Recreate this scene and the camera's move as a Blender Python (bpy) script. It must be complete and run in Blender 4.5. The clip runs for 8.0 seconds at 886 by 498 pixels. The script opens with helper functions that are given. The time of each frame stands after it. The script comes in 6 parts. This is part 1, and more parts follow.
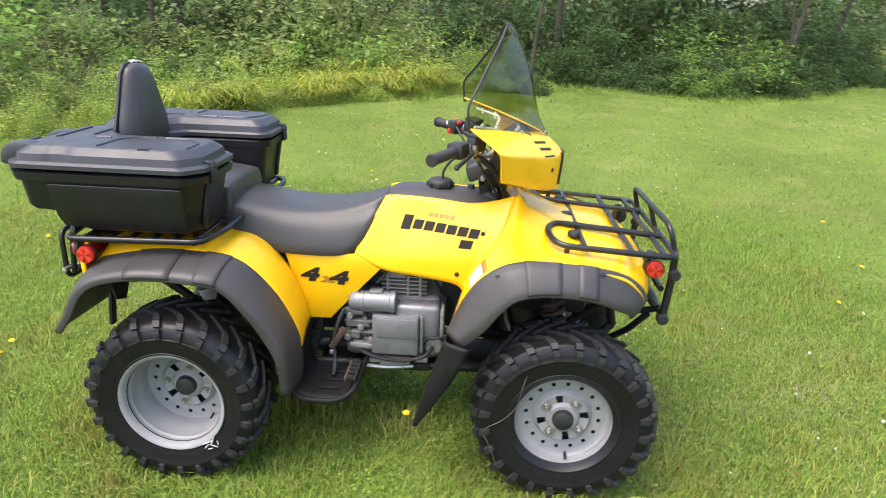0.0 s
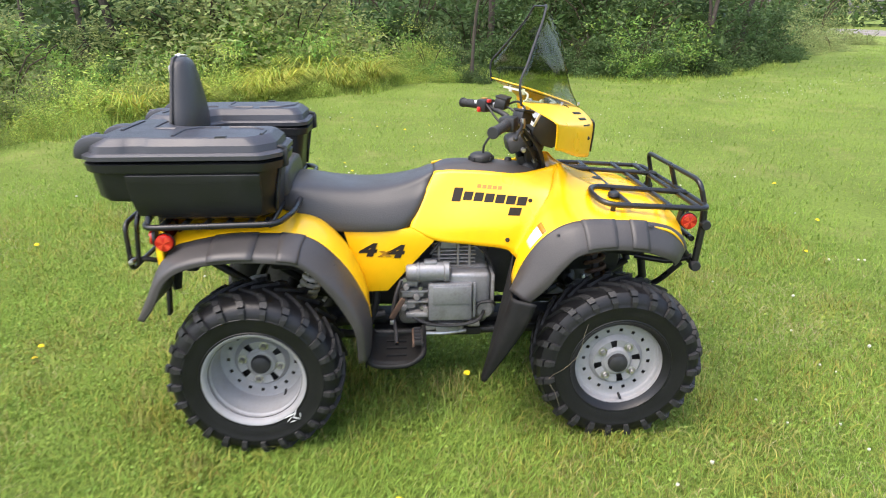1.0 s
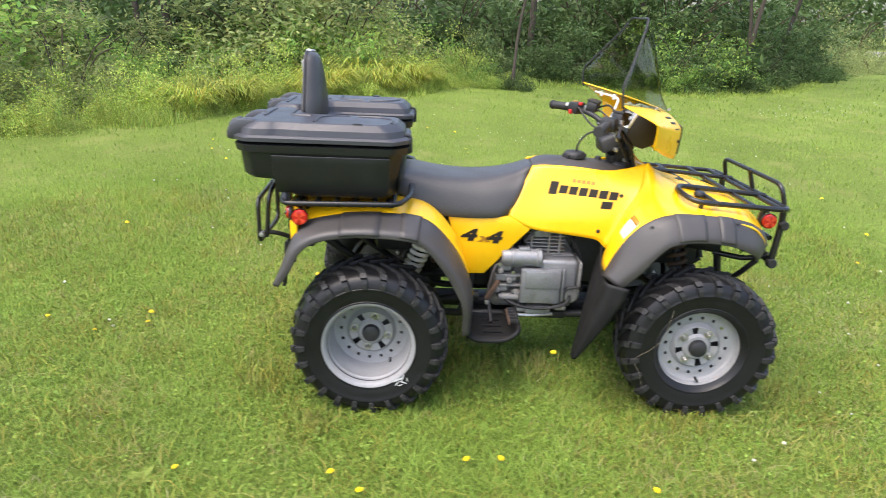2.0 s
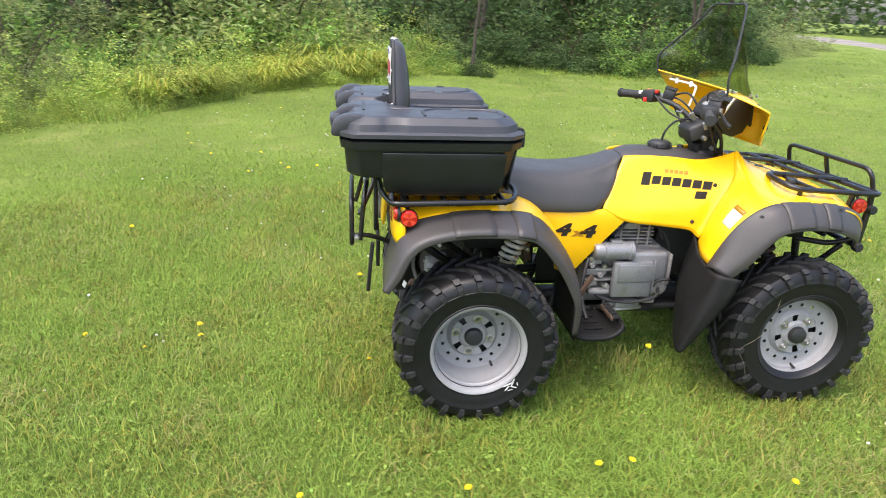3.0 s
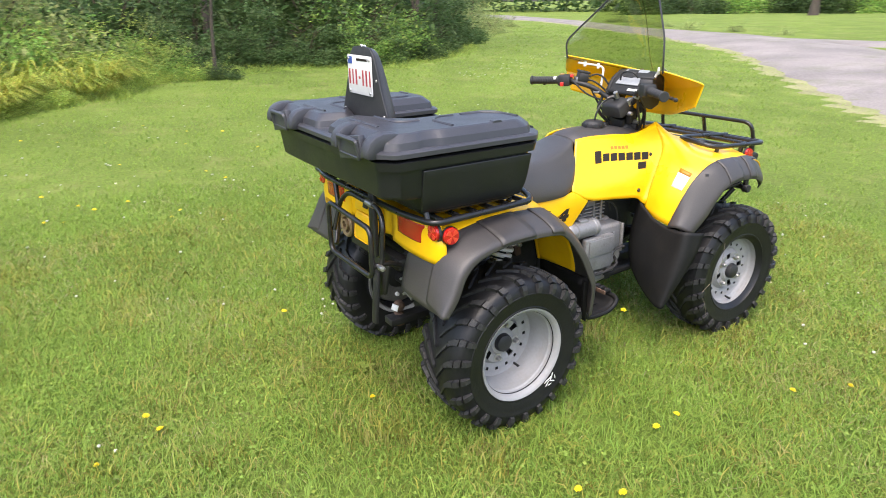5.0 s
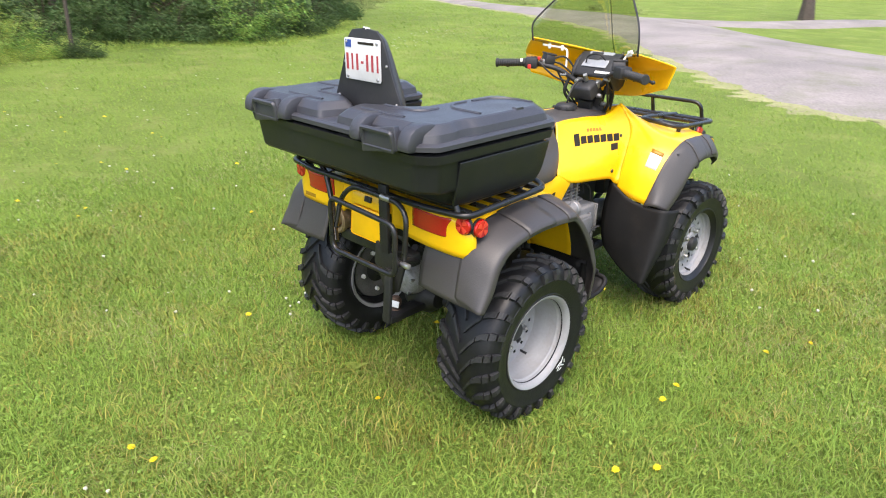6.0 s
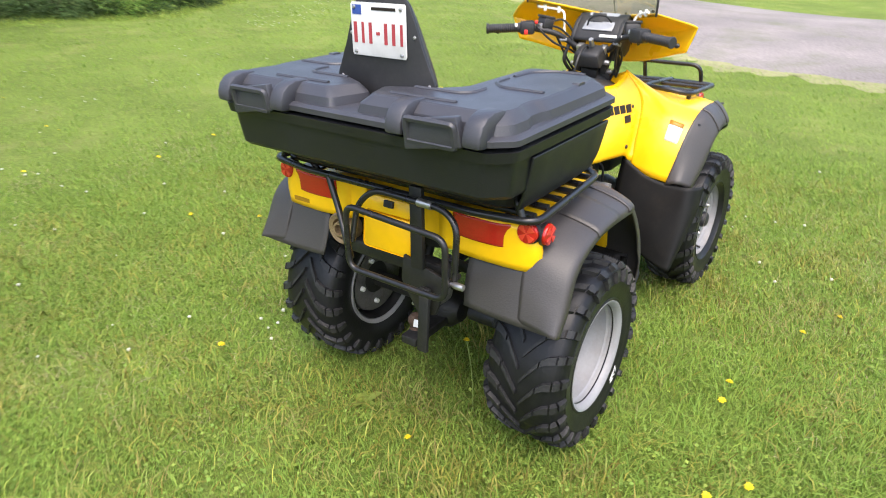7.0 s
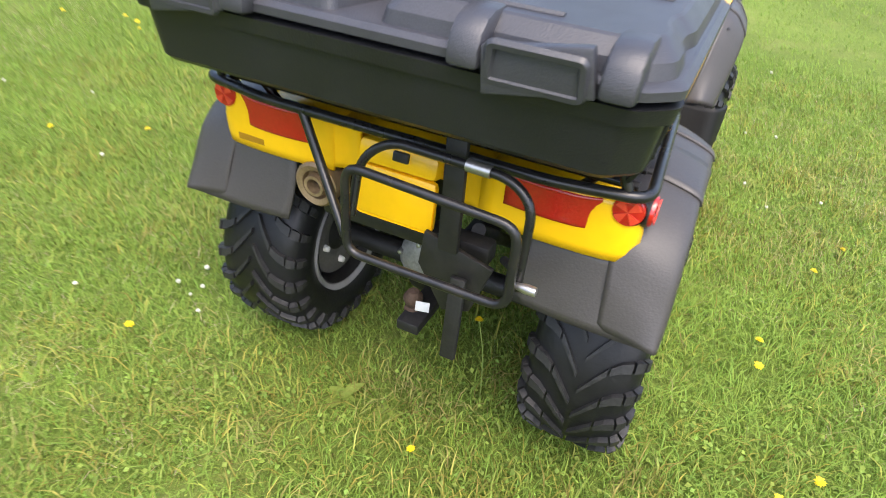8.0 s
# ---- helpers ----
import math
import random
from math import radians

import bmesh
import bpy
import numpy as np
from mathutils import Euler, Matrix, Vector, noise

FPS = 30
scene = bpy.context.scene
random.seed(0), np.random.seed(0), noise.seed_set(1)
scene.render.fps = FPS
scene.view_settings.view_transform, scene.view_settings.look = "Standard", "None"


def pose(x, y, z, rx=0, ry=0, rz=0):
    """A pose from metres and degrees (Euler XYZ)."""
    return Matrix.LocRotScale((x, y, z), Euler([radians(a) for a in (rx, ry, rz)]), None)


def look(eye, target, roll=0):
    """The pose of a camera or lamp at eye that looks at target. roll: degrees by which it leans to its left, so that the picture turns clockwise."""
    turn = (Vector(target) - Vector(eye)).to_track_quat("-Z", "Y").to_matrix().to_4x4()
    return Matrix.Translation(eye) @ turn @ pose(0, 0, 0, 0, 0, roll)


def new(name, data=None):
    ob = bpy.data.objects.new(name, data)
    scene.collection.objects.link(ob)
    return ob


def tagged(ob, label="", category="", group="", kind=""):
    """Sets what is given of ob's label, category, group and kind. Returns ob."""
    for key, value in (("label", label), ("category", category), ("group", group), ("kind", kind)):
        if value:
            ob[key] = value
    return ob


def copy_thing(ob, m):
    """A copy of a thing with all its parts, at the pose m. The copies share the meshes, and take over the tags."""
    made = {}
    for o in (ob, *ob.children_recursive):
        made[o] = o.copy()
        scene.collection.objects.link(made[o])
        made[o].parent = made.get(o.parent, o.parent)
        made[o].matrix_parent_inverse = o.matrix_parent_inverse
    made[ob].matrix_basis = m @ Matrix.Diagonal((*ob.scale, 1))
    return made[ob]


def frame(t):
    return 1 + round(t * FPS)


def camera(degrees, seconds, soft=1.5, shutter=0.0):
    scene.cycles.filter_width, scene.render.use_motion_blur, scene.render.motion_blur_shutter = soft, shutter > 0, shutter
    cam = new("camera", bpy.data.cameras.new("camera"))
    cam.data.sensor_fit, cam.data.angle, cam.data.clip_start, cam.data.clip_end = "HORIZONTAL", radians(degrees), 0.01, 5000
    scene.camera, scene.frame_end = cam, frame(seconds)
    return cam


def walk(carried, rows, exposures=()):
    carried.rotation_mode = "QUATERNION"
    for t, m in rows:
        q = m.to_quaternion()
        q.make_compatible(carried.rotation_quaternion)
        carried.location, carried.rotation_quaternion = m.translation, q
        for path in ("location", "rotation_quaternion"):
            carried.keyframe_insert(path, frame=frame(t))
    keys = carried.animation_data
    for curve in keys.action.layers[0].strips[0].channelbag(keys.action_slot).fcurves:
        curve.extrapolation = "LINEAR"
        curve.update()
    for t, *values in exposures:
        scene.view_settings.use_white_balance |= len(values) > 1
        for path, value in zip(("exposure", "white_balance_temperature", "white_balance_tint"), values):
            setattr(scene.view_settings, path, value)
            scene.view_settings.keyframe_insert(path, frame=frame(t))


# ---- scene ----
cam = camera(68.5, 8.0, soft=0.9, shutter=0.5)
PATH = [
    (0, (0.321, -2.325, 1.531), (0.228, -0.443, 0.86), 2.2),
    (0.5, (0.046, -2.346, 1.5), (0.103, -0.467, 0.817), 1.0),
    (1, (-0.115, -2.512, 1.492), (0.0, -0.636, 0.809), 0.2),
    (1.5, (-0.251, -2.688, 1.47), (-0.159, -0.81, 0.791), 0.4),
    (2, (-0.446, -2.741, 1.484), (-0.384, -0.856, 0.817), 2.4),
    (2.2, (-0.58, -2.738, 1.476), (-0.501, -0.853, 0.812), 2.5),
    (3.3, (-1.208, -2.478, 1.462), (-0.851, -0.643, 0.752), 1.9),
    (3.5, (-1.283, -2.428, 1.474), (-0.862, -0.607, 0.76), 1.4),
    (4, (-1.581, -2.322, 1.467), (-0.93, -0.58, 0.731), 0.4),
    (4.5, (-1.807, -2.229, 1.498), (-0.95, -0.577, 0.763), -0.2),
    (4.7, (-1.874, -2.176, 1.485), (-0.955, -0.553, 0.763), -0.6),
    (5.8, (-2.228, -1.798, 1.475), (-0.973, -0.43, 0.731), 0.2),
    (6, (-2.294, -1.706, 1.498), (-0.99, -0.402, 0.725), 0.5),
    (6.5, (-2.341, -1.469, 1.468), (-0.959, -0.267, 0.666), -0.1),
    (7, (-2.253, -1.136, 1.452), (-0.793, -0.07, 0.596), -0.3),
    (7.2, (-2.24, -1.007, 1.442), (-0.744, -0.03, 0.544), -0.3),
    (7.5, (-2.145, -0.797, 1.415), (-0.627, 0.06, 0.435), 1.2),
    (8, (-1.944, -0.528, 1.367), (-0.446, 0.112, 0.207), 5.1),
]
walk(cam, [(t, look(eye, target, roll)) for t, eye, target, roll in PATH],
     exposures=[(0.0, 1.74, 6500, 12), (3.0, 1.77, 6500, 12), (6.0, 1.75, 6500, 12), (7.0, 1.77, 6500, 12), (8.0, 1.92, 6500, 12)])

# ---- sky and sun: bright, thinly overcast ----
world = bpy.data.worlds.new("sky")
scene.world = world
world.use_nodes = True
wn = world.node_tree.nodes
sky = wn.new("ShaderNodeTexSky")
sky.sky_type = 'NISHITA'
sky.sun_disc = False
sky.sun_elevation, sky.sun_rotation = radians(64), radians(232)
sky.dust_density, sky.air_density, sky.ozone_density = 4.0, 1.0, 0.8
wn["Background"].inputs["Strength"].default_value = 0.15
world.node_tree.links.new(sky.outputs["Color"], wn["Background"].inputs["Color"])
sun = new("sun", bpy.data.lights.new("sun", 'SUN'))
sun.data.energy, sun.data.angle, sun.data.color = 0.6, radians(60), (1.0, 0.98, 0.95)
sun.matrix_world = look((0, 0, 20), (20 / math.tan(radians(64)) * -math.sin(radians(232)), 20 / math.tan(radians(64)) * -math.cos(radians(232)), 0))


# ---- materials ----
def material(name, color, rough=0.5, metal=0.0, vary=0.12, scale=8.0, fine=60.0, bump=0.0, coat=0.0,
             island=0.0, dirt=None, dirt_amount=0.0, hue=0.0, spec=0.5, sub=0.0, each=0.0):
    """Painted, moulded or grown surface: colour that varies at two scales, uneven gloss, fine relief, dust."""
    m = bpy.data.materials.new(name)
    m.use_nodes = True
    nt = m.node_tree
    n, l = nt.nodes, nt.links
    b = n["Principled BSDF"]
    tc = n.new("ShaderNodeTexCoord")
    big, small = n.new("ShaderNodeTexNoise"), n.new("ShaderNodeTexNoise")
    big.inputs["Scale"].default_value, big.inputs["Detail"].default_value = scale, 4
    small.inputs["Scale"].default_value, small.inputs["Detail"].default_value = fine, 3
    l.new(tc.outputs["Object"], big.inputs["Vector"])
    l.new(tc.outputs["Object"], small.inputs["Vector"])
    add = n.new("ShaderNodeMath")
    add.operation = 'ADD'
    l.new(big.outputs["Fac"], add.inputs[0])
    l.new(small.outputs["Fac"], add.inputs[1])
    rng = n.new("ShaderNodeMapRange")
    rng.inputs["From Min"].default_value, rng.inputs["From Max"].default_value = 0.6, 1.4
    rng.inputs["To Min"].default_value, rng.inputs["To Max"].default_value = 1 - vary, 1 + vary
    l.new(add.outputs[0], rng.inputs["Value"])
    hsv = n.new("ShaderNodeHueSaturation")
    hsv.inputs["Color"].default_value = (*color, 1)
    value = rng.outputs["Result"]
    if island:
        geo = n.new("ShaderNodeNewGeometry")
        r2 = n.new("ShaderNodeMapRange")
        r2.inputs["To Min"].default_value, r2.inputs["To Max"].default_value = 1 - island, 1 + island
        l.new(geo.outputs["Random Per Island"], r2.inputs["Value"])
        mul = n.new("ShaderNodeMath")
        mul.operation = 'MULTIPLY'
        l.new(value, mul.inputs[0])
        l.new(r2.outputs["Result"], mul.inputs[1])
        value = mul.outputs[0]
        if hue:
            frac = n.new("ShaderNodeMath")
            frac.operation = 'MULTIPLY_ADD'
            frac.inputs[1].default_value, frac.inputs[2].default_value = 7.31, 0.0
            l.new(geo.outputs["Random Per Island"], frac.inputs[0])
            fr = n.new("ShaderNodeMath")
            fr.operation = 'FRACT'
            l.new(frac.outputs[0], fr.inputs[0])
            r3 = n.new("ShaderNodeMapRange")
            r3.inputs["To Min"].default_value, r3.inputs["To Max"].default_value = 0.5 - hue, 0.5 + hue
            l.new(fr.outputs[0], r3.inputs["Value"])
            l.new(r3.outputs["Result"], hsv.inputs["Hue"])
    if each:
        info = n.new("ShaderNodeObjectInfo")
        r4 = n.new("ShaderNodeMapRange")
        r4.inputs["To Min"].default_value, r4.inputs["To Max"].default_value = 1 - each, 1 + each
        l.new(info.outputs["Random"], r4.inputs["Value"])
        m4 = n.new("ShaderNodeMath")
        m4.operation = 'MULTIPLY'
        l.new(value, m4.inputs[0])
        l.new(r4.outputs["Result"], m4.inputs[1])
        value = m4.outputs[0]
    l.new(value, hsv.inputs["Value"])
    out = hsv.outputs["Color"]
    if dirt:
        dn = n.new("ShaderNodeTexNoise")
        dn.inputs["Scale"].default_value, dn.inputs["Detail"].default_value, dn.inputs["Roughness"].default_value = scale * 1.7, 8, 0.7
        l.new(tc.outputs["Object"], dn.inputs["Vector"])
        ramp = n.new("ShaderNodeMapRange")
        ramp.inputs["From Min"].default_value, ramp.inputs["From Max"].default_value = 0.5, 0.75
        ramp.inputs["To Max"].default_value = dirt_amount
        l.new(dn.outputs["Fac"], ramp.inputs["Value"])
        mix = n.new("ShaderNodeMix")
        mix.data_type = 'RGBA'
        mix.inputs["B"].default_value = (*dirt, 1)
        for i in mix.inputs:
            if i.name == "B" and i.type == 'RGBA':
                i.default_value = (*dirt, 1)
        l.new(ramp.outputs["Result"], mix.inputs[0])
        l.new(out, mix.inputs[6])
        out = mix.outputs[2]
    l.new(out, b.inputs["Base Color"])
    rr = n.new("ShaderNodeMapRange")
    rr.inputs["From Min"].default_value, rr.inputs["From Max"].default_value = 0.3, 0.7
    rr.inputs["To Min"].default_value, rr.inputs["To Max"].default_value = max(0.02, rough - 0.07), min(1, rough + 0.09)
    l.new(big.outputs["Fac"], rr.inputs["Value"])
    l.new(rr.outputs["Result"], b.inputs["Roughness"])
    b.inputs["Metallic"].default_value = metal
    b.inputs["Coat Weight"].default_value = coat
    b.inputs["Coat Roughness"].default_value = 0.12
    b.inputs["Specular IOR Level"].default_value = spec
    if bump:
        bp = n.new("ShaderNodeBump")
        bp.inputs["Strength"].default_value, bp.inputs["Distance"].default_value = bump, 0.004
        l.new(small.outputs["Fac"], bp.inputs["Height"])
        l.new(bp.outputs["Normal"], b.inputs["Normal"])
    if sub:
        tr = n.new("ShaderNodeBsdfTranslucent")
        l.new(out, tr.inputs["Color"])
        mx = n.new("ShaderNodeMixShader")
        mx.inputs[0].default_value = sub
        l.new(b.outputs[0], mx.inputs[1])
        l.new(tr.outputs[0], mx.inputs[2])
        l.new(mx.outputs[0], n["Material Output"].inputs["Surface"])
    return m


def glass(name, tint, rough=0.03, most=0.55):
    """Thin tinted sheet: clear seen straight on, glossier at a slant."""
    m = bpy.data.materials.new(name)
    m.use_nodes = True
    n, l = m.node_tree.nodes, m.node_tree.links
    tr, gl, lw, mx = n.new("ShaderNodeBsdfTransparent"), n.new("ShaderNodeBsdfGlossy"), n.new("ShaderNodeLayerWeight"), n.new("ShaderNodeMixShader")
    pw, mr = n.new("ShaderNodeMath"), n.new("ShaderNodeMapRange")
    tr.inputs["Color"].default_value = (*tint, 1)
    gl.inputs["Roughness"].default_value = rough
    pw.operation = 'POWER'
    pw.inputs[1].default_value = 4.0
    lw.inputs["Blend"].default_value = 0.5
    mr.inputs["To Min"].default_value, mr.inputs["To Max"].default_value = 0.045, most
    l.new(lw.outputs["Facing"], pw.inputs[0])
    l.new(pw.outputs[0], mr.inputs["Value"])
    l.new(mr.outputs["Result"], mx.inputs[0])
    l.new(tr.outputs[0], mx.inputs[1])
    l.new(gl.outputs[0], mx.inputs[2])
    l.new(mx.outputs[0], n["Material Output"].inputs["Surface"])
    return m


YELLOW = material("yellow_plastic", (0.88, 0.500, 0.004), 0.32, vary=0.04, scale=5, fine=40, dirt=(0.55, 0.33, 0.03), dirt_amount=0.12, coat=0.18)
FLARE = material("grey_black_plastic", (0.044, 0.040, 0.0385), 0.46, vary=0.2, scale=6, fine=220, bump=0.15, dirt=(0.055, 0.05, 0.045), dirt_amount=0.35)
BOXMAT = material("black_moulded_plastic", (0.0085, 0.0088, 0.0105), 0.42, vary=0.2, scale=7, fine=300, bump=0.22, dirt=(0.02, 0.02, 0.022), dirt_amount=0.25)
# paler than the tub: the sky light on the lid is in the colour
LIDMAT = material("sky_lit_black_plastic", (0.035, 0.0355, 0.042), 0.40, vary=0.18, scale=7, fine=300, bump=0.22, dirt=(0.055, 0.055, 0.062), dirt_amount=0.3)
VINYL = material("black_vinyl", (0.042, 0.040, 0.039), 0.38, vary=0.15, scale=7, fine=260, bump=0.25, dirt=(0.055, 0.05, 0.045), dirt_amount=0.3)
TUBE = material("black_tube_paint", (0.010, 0.010, 0.011), 0.30, vary=0.15, scale=14, fine=90, dirt=(0.08, 0.06, 0.045), dirt_amount=0.25)
BLACK = material("dull_black_plastic", (0.016, 0.016, 0.017), 0.55, vary=0.2, scale=12, fine=120, bump=0.1, dirt=(0.05, 0.045, 0.04), dirt_amount=0.35)
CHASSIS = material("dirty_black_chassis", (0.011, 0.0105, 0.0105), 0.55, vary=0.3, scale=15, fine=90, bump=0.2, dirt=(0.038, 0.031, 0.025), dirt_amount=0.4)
RUBBER = material("tyre_rubber", (0.0085, 0.0085, 0.0095), 0.40, vary=0.25, scale=9, fine=110, bump=0.15, dirt=(0.016, 0.016, 0.016), dirt_amount=0.35, spec=0.32)
TREAD = material("dusty_tread_rubber", (0.021, 0.021, 0.0215), 0.50, vary=0.3, scale=22, fine=140, bump=0.25, dirt=(0.045, 0.043, 0.040), dirt_amount=0.55, spec=0.32)
DRUM = material("dirty_hub_paint", (0.11, 0.105, 0.10), 0.65, metal=0.2, vary=0.3, scale=20, fine=120, bump=0.2, dirt=(0.11, 0.08, 0.05), dirt_amount=0.4)
FOOT = material("dark_footwell_plastic", (0.007, 0.007, 0.007), 0.6, vary=0.25, scale=9, fine=110, dirt=(0.03, 0.027, 0.022), dirt_amount=0.3, spec=0.25)
GRIP = material("grip_rubber", (0.02, 0.02, 0.02), 0.6, vary=0.2, fine=200, bump=0.3)
RIM = material("silver_wheel_paint", (0.27, 0.27, 0.275), 0.55, metal=0.1, vary=0.08, scale=9, fine=90, dirt=(0.22, 0.19, 0.16), dirt_amount=0.45)
ALLOY = material("grey_engine_paint", (0.23, 0.235, 0.245), 0.42, metal=0.4, vary=0.15, scale=14, fine=120, bump=0.1, dirt=(0.10, 0.085, 0.07), dirt_amount=0.5)
CAST = material("rough_cast_alloy", (0.27, 0.262, 0.252), 0.55, metal=0.4, vary=0.25, scale=25, fine=160, bump=0.3, dirt=(0.07, 0.055, 0.045), dirt_amount=0.6)
STEEL = material("bare_steel", (0.45, 0.44, 0.43), 0.35, metal=0.9, vary=0.15, scale=20, fine=120, dirt=(0.12, 0.07, 0.04), dirt_amount=0.4)
RUST = material("rusty_steel", (0.085, 0.052, 0.034), 0.75, metal=0.2, vary=0.35, scale=25, fine=150, bump=0.4)
BRASS = material("heat_stained_exhaust", (0.30, 0.21, 0.12), 0.5, metal=0.6, vary=0.3, scale=25, fine=120, bump=0.2)
RED = material("red_lens", (0.42, 0.012, 0.008), 0.16, vary=0.12, scale=12, fine=160, bump=0.35, coat=0.6)
REDPALE = material("red_lens_facet", (0.62, 0.05, 0.025), 0.2, vary=0.12, scale=12, fine=160, bump=0.3, coat=0.5)
REDSWITCH = material("red_switch", (0.6, 0.03, 0.02), 0.4)
WHITE = material("white_sticker", (0.78, 0.78, 0.76), 0.4, vary=0.05, scale=30)
CREAM = material("painted_white_rod", (0.75, 0.74, 0.70), 0.35, vary=0.08, scale=30)
DECAL = material("dark_decal", (0.022, 0.018, 0.014), 0.65, vary=0.15, scale=30, fine=250, spec=0.2)
GOLD = material("ochre_decal", (0.35, 0.17, 0.01), 0.4, vary=0.1, scale=30)
PLATE = material("white_plate_paint", (0.60, 0.60, 0.59), 0.35, vary=0.05, scale=12, fine=60, dirt=(0.4, 0.38, 0.34), dirt_amount=0.3)
PLATERED = material("dark_red_print", (0.33, 0.04, 0.05), 0.45, vary=0.1, scale=30)
PLATEBLUE = material("blue_print", (0.03, 0.07, 0.28), 0.45, vary=0.1, scale=30)
SCREEN = material("grey_instrument_face", (0.30, 0.31, 0.33), 0.18, vary=0.1, scale=20)
STRAW = material("dry_straw", (0.17, 0.145, 0.10), 0.7, vary=0.15, scale=40)
SMOKE = glass("smoked_windscreen", (0.78, 0.80, 0.69), most=0.20)
SMOKE_DARK = glass("windscreen_edge", (0.7, 0.71, 0.68), 0.1)


# ---- building helpers ----
def part(name, bm, mat, parent=None, label="", smooth=40, solid=0.0, bevel=0.0):
    """Links a bmesh as one mesh object under a thing or a part."""
    me = bpy.data.meshes.new(name)
    bmesh.ops.recalc_face_normals(bm, faces=bm.faces)
    bm.to_mesh(me)
    bm.free()
    ob = new(name, me)
    me.materials.append(mat)
    if smooth:
        me.shade_smooth()
        me.set_sharp_from_angle(angle=radians(smooth))
    if solid:
        s = ob.modifiers.new("thickness", 'SOLIDIFY')
        s.thickness, s.offset = solid, 0
    if bevel:
        v = ob.modifiers.new("bevel", 'BEVEL')
        v.width, v.segments, v.limit_method = bevel, 2, 'ANGLE'
    if parent:
        ob.parent = parent
    if label:
        ob["label"] = label
    return ob


def thing(name, label, category, group="", at=(0, 0, 0)):
    ob = new(name)
    ob.location = at
    return tagged(ob, label, category, group)


def catmull(pts, n):
    """n points along a smooth curve through pts."""
    p = np.array(pts, float)
    p = np.vstack([2 * p[0] - p[1], p, 2 * p[-1] - p[-2]])
    k = len(p) - 3
    out = []
    for u in np.linspace(0, k - 1e-9, n):
        i, f = int(u), u - int(u)
        a, b, c, d = p[i:i + 4]
        out.append(0.5 * (2 * b + (c - a) * f + (2 * a - 5 * b + 4 * c - d) * f * f + (3 * b - a - 3 * c + d) * f ** 3))
    return np.array(out)


def grid(P, close_u=False, close_v=False, bm=None):
    """Faces over an array of points (m, n, 3)."""
    bm = bm or bmesh.new()
    m, n = P.shape[:2]
    v = [[bm.verts.new(P[i, j]) for j in range(n)] for i in range(m)]
    for i in range(m if close_u else m - 1):
        for j in range(n if close_v else n - 1):
            bm.faces.new((v[i][j], v[(i + 1) % m][j], v[(i + 1) % m][(j + 1) % n], v[i][(j + 1) % n]))
    return bm, v


def sheet(rows, m, n, flip=1):
    """Points of a smooth sheet through rows of points; flip = -1 mirrors it across y."""
    R = np.array([catmull(r, n) for r in rows])
    P = np.array([catmull(R[:, j], m) for j in range(n)]).transpose(1, 0, 2)
    P[:, :, 1] *= flip
    return P


def surf(rows, m, n, flip=1):
    return grid(sheet(rows, m, n, flip))[0]


def patch(rows, m, n, i0, i1, j0, j1, lift, flip=1):
    """A piece of that sheet, set proud of it by lift."""
    P = sheet(rows, m, n, flip)
    du, dv = np.gradient(P, axis=0), np.gradient(P, axis=1)
    N = np.cross(dv, du) * flip
    N /= np.linalg.norm(N, axis=2)[:, :, None] + 1e-9
    if N[m // 2, n // 3, 2] < 0:
        N = -N
    return grid((P + N * lift)[i0:i1, j0:j1])[0]


def rounded(pts, rad, closed=False):
    """A polyline with its corners rounded off."""
    p = [Vector(q) for q in pts]
    n, out = len(p), []
    for i, q in enumerate(p):
        if not closed and i in (0, n - 1):
            out.append(q)
            continue
        a, b = p[i - 1], p[(i + 1) % n]
        da, db = min(rad, (a - q).length * 0.48), min(rad, (b - q).length * 0.48)
        s, e = q + (a - q).normalized() * da, q + (b - q).normalized() * db
        for k in range(6):
            f = k / 5
            out.append(s * (1 - f) ** 2 + q * 2 * f * (1 - f) + e * f * f)
    return out


def tube(pts, r, rad=0.03, seg=10, closed=False, bm=None, smooth=0):
    """A round bar along a path with bent corners."""
    path = [Vector(q) for q in catmull(pts, smooth)] if smooth else rounded(pts, rad, closed)
    bm = bm or bmesh.new()
    n = len(path)
    up, rings = None, []
    for i, q in enumerate(path):
        a = path[i - 1] if (i or closed) else q
        b = path[(i + 1) % n] if (i < n - 1 or closed) else q
        d = (b - a).normalized()
        if up is None:
            up = d.orthogonal().normalized()
        up = (up - d * up.dot(d)).normalized()
        w = d.cross(up)
        rings.append([bm.verts.new(q + (up * math.cos(t) + w * math.sin(t)) * r) for t in np.linspace(0, 2 * math.pi, seg, endpoint=False)])
    for i in range(n if closed else n - 1):
        A, B = rings[i], rings[(i + 1) % n]
        best = 0
        if closed and i == n - 1:
            best = min(range(seg), key=lambda s: (A[0].co - B[s].co).length)
        for j in range(seg):
            bm.faces.new((A[j], A[(j + 1) % seg], B[(j + 1 + best) % seg], B[(j + best) % seg]))
    if not closed:
        bm.faces.new(rings[0][::-1])
        bm.faces.new(rings[-1])
    return bm


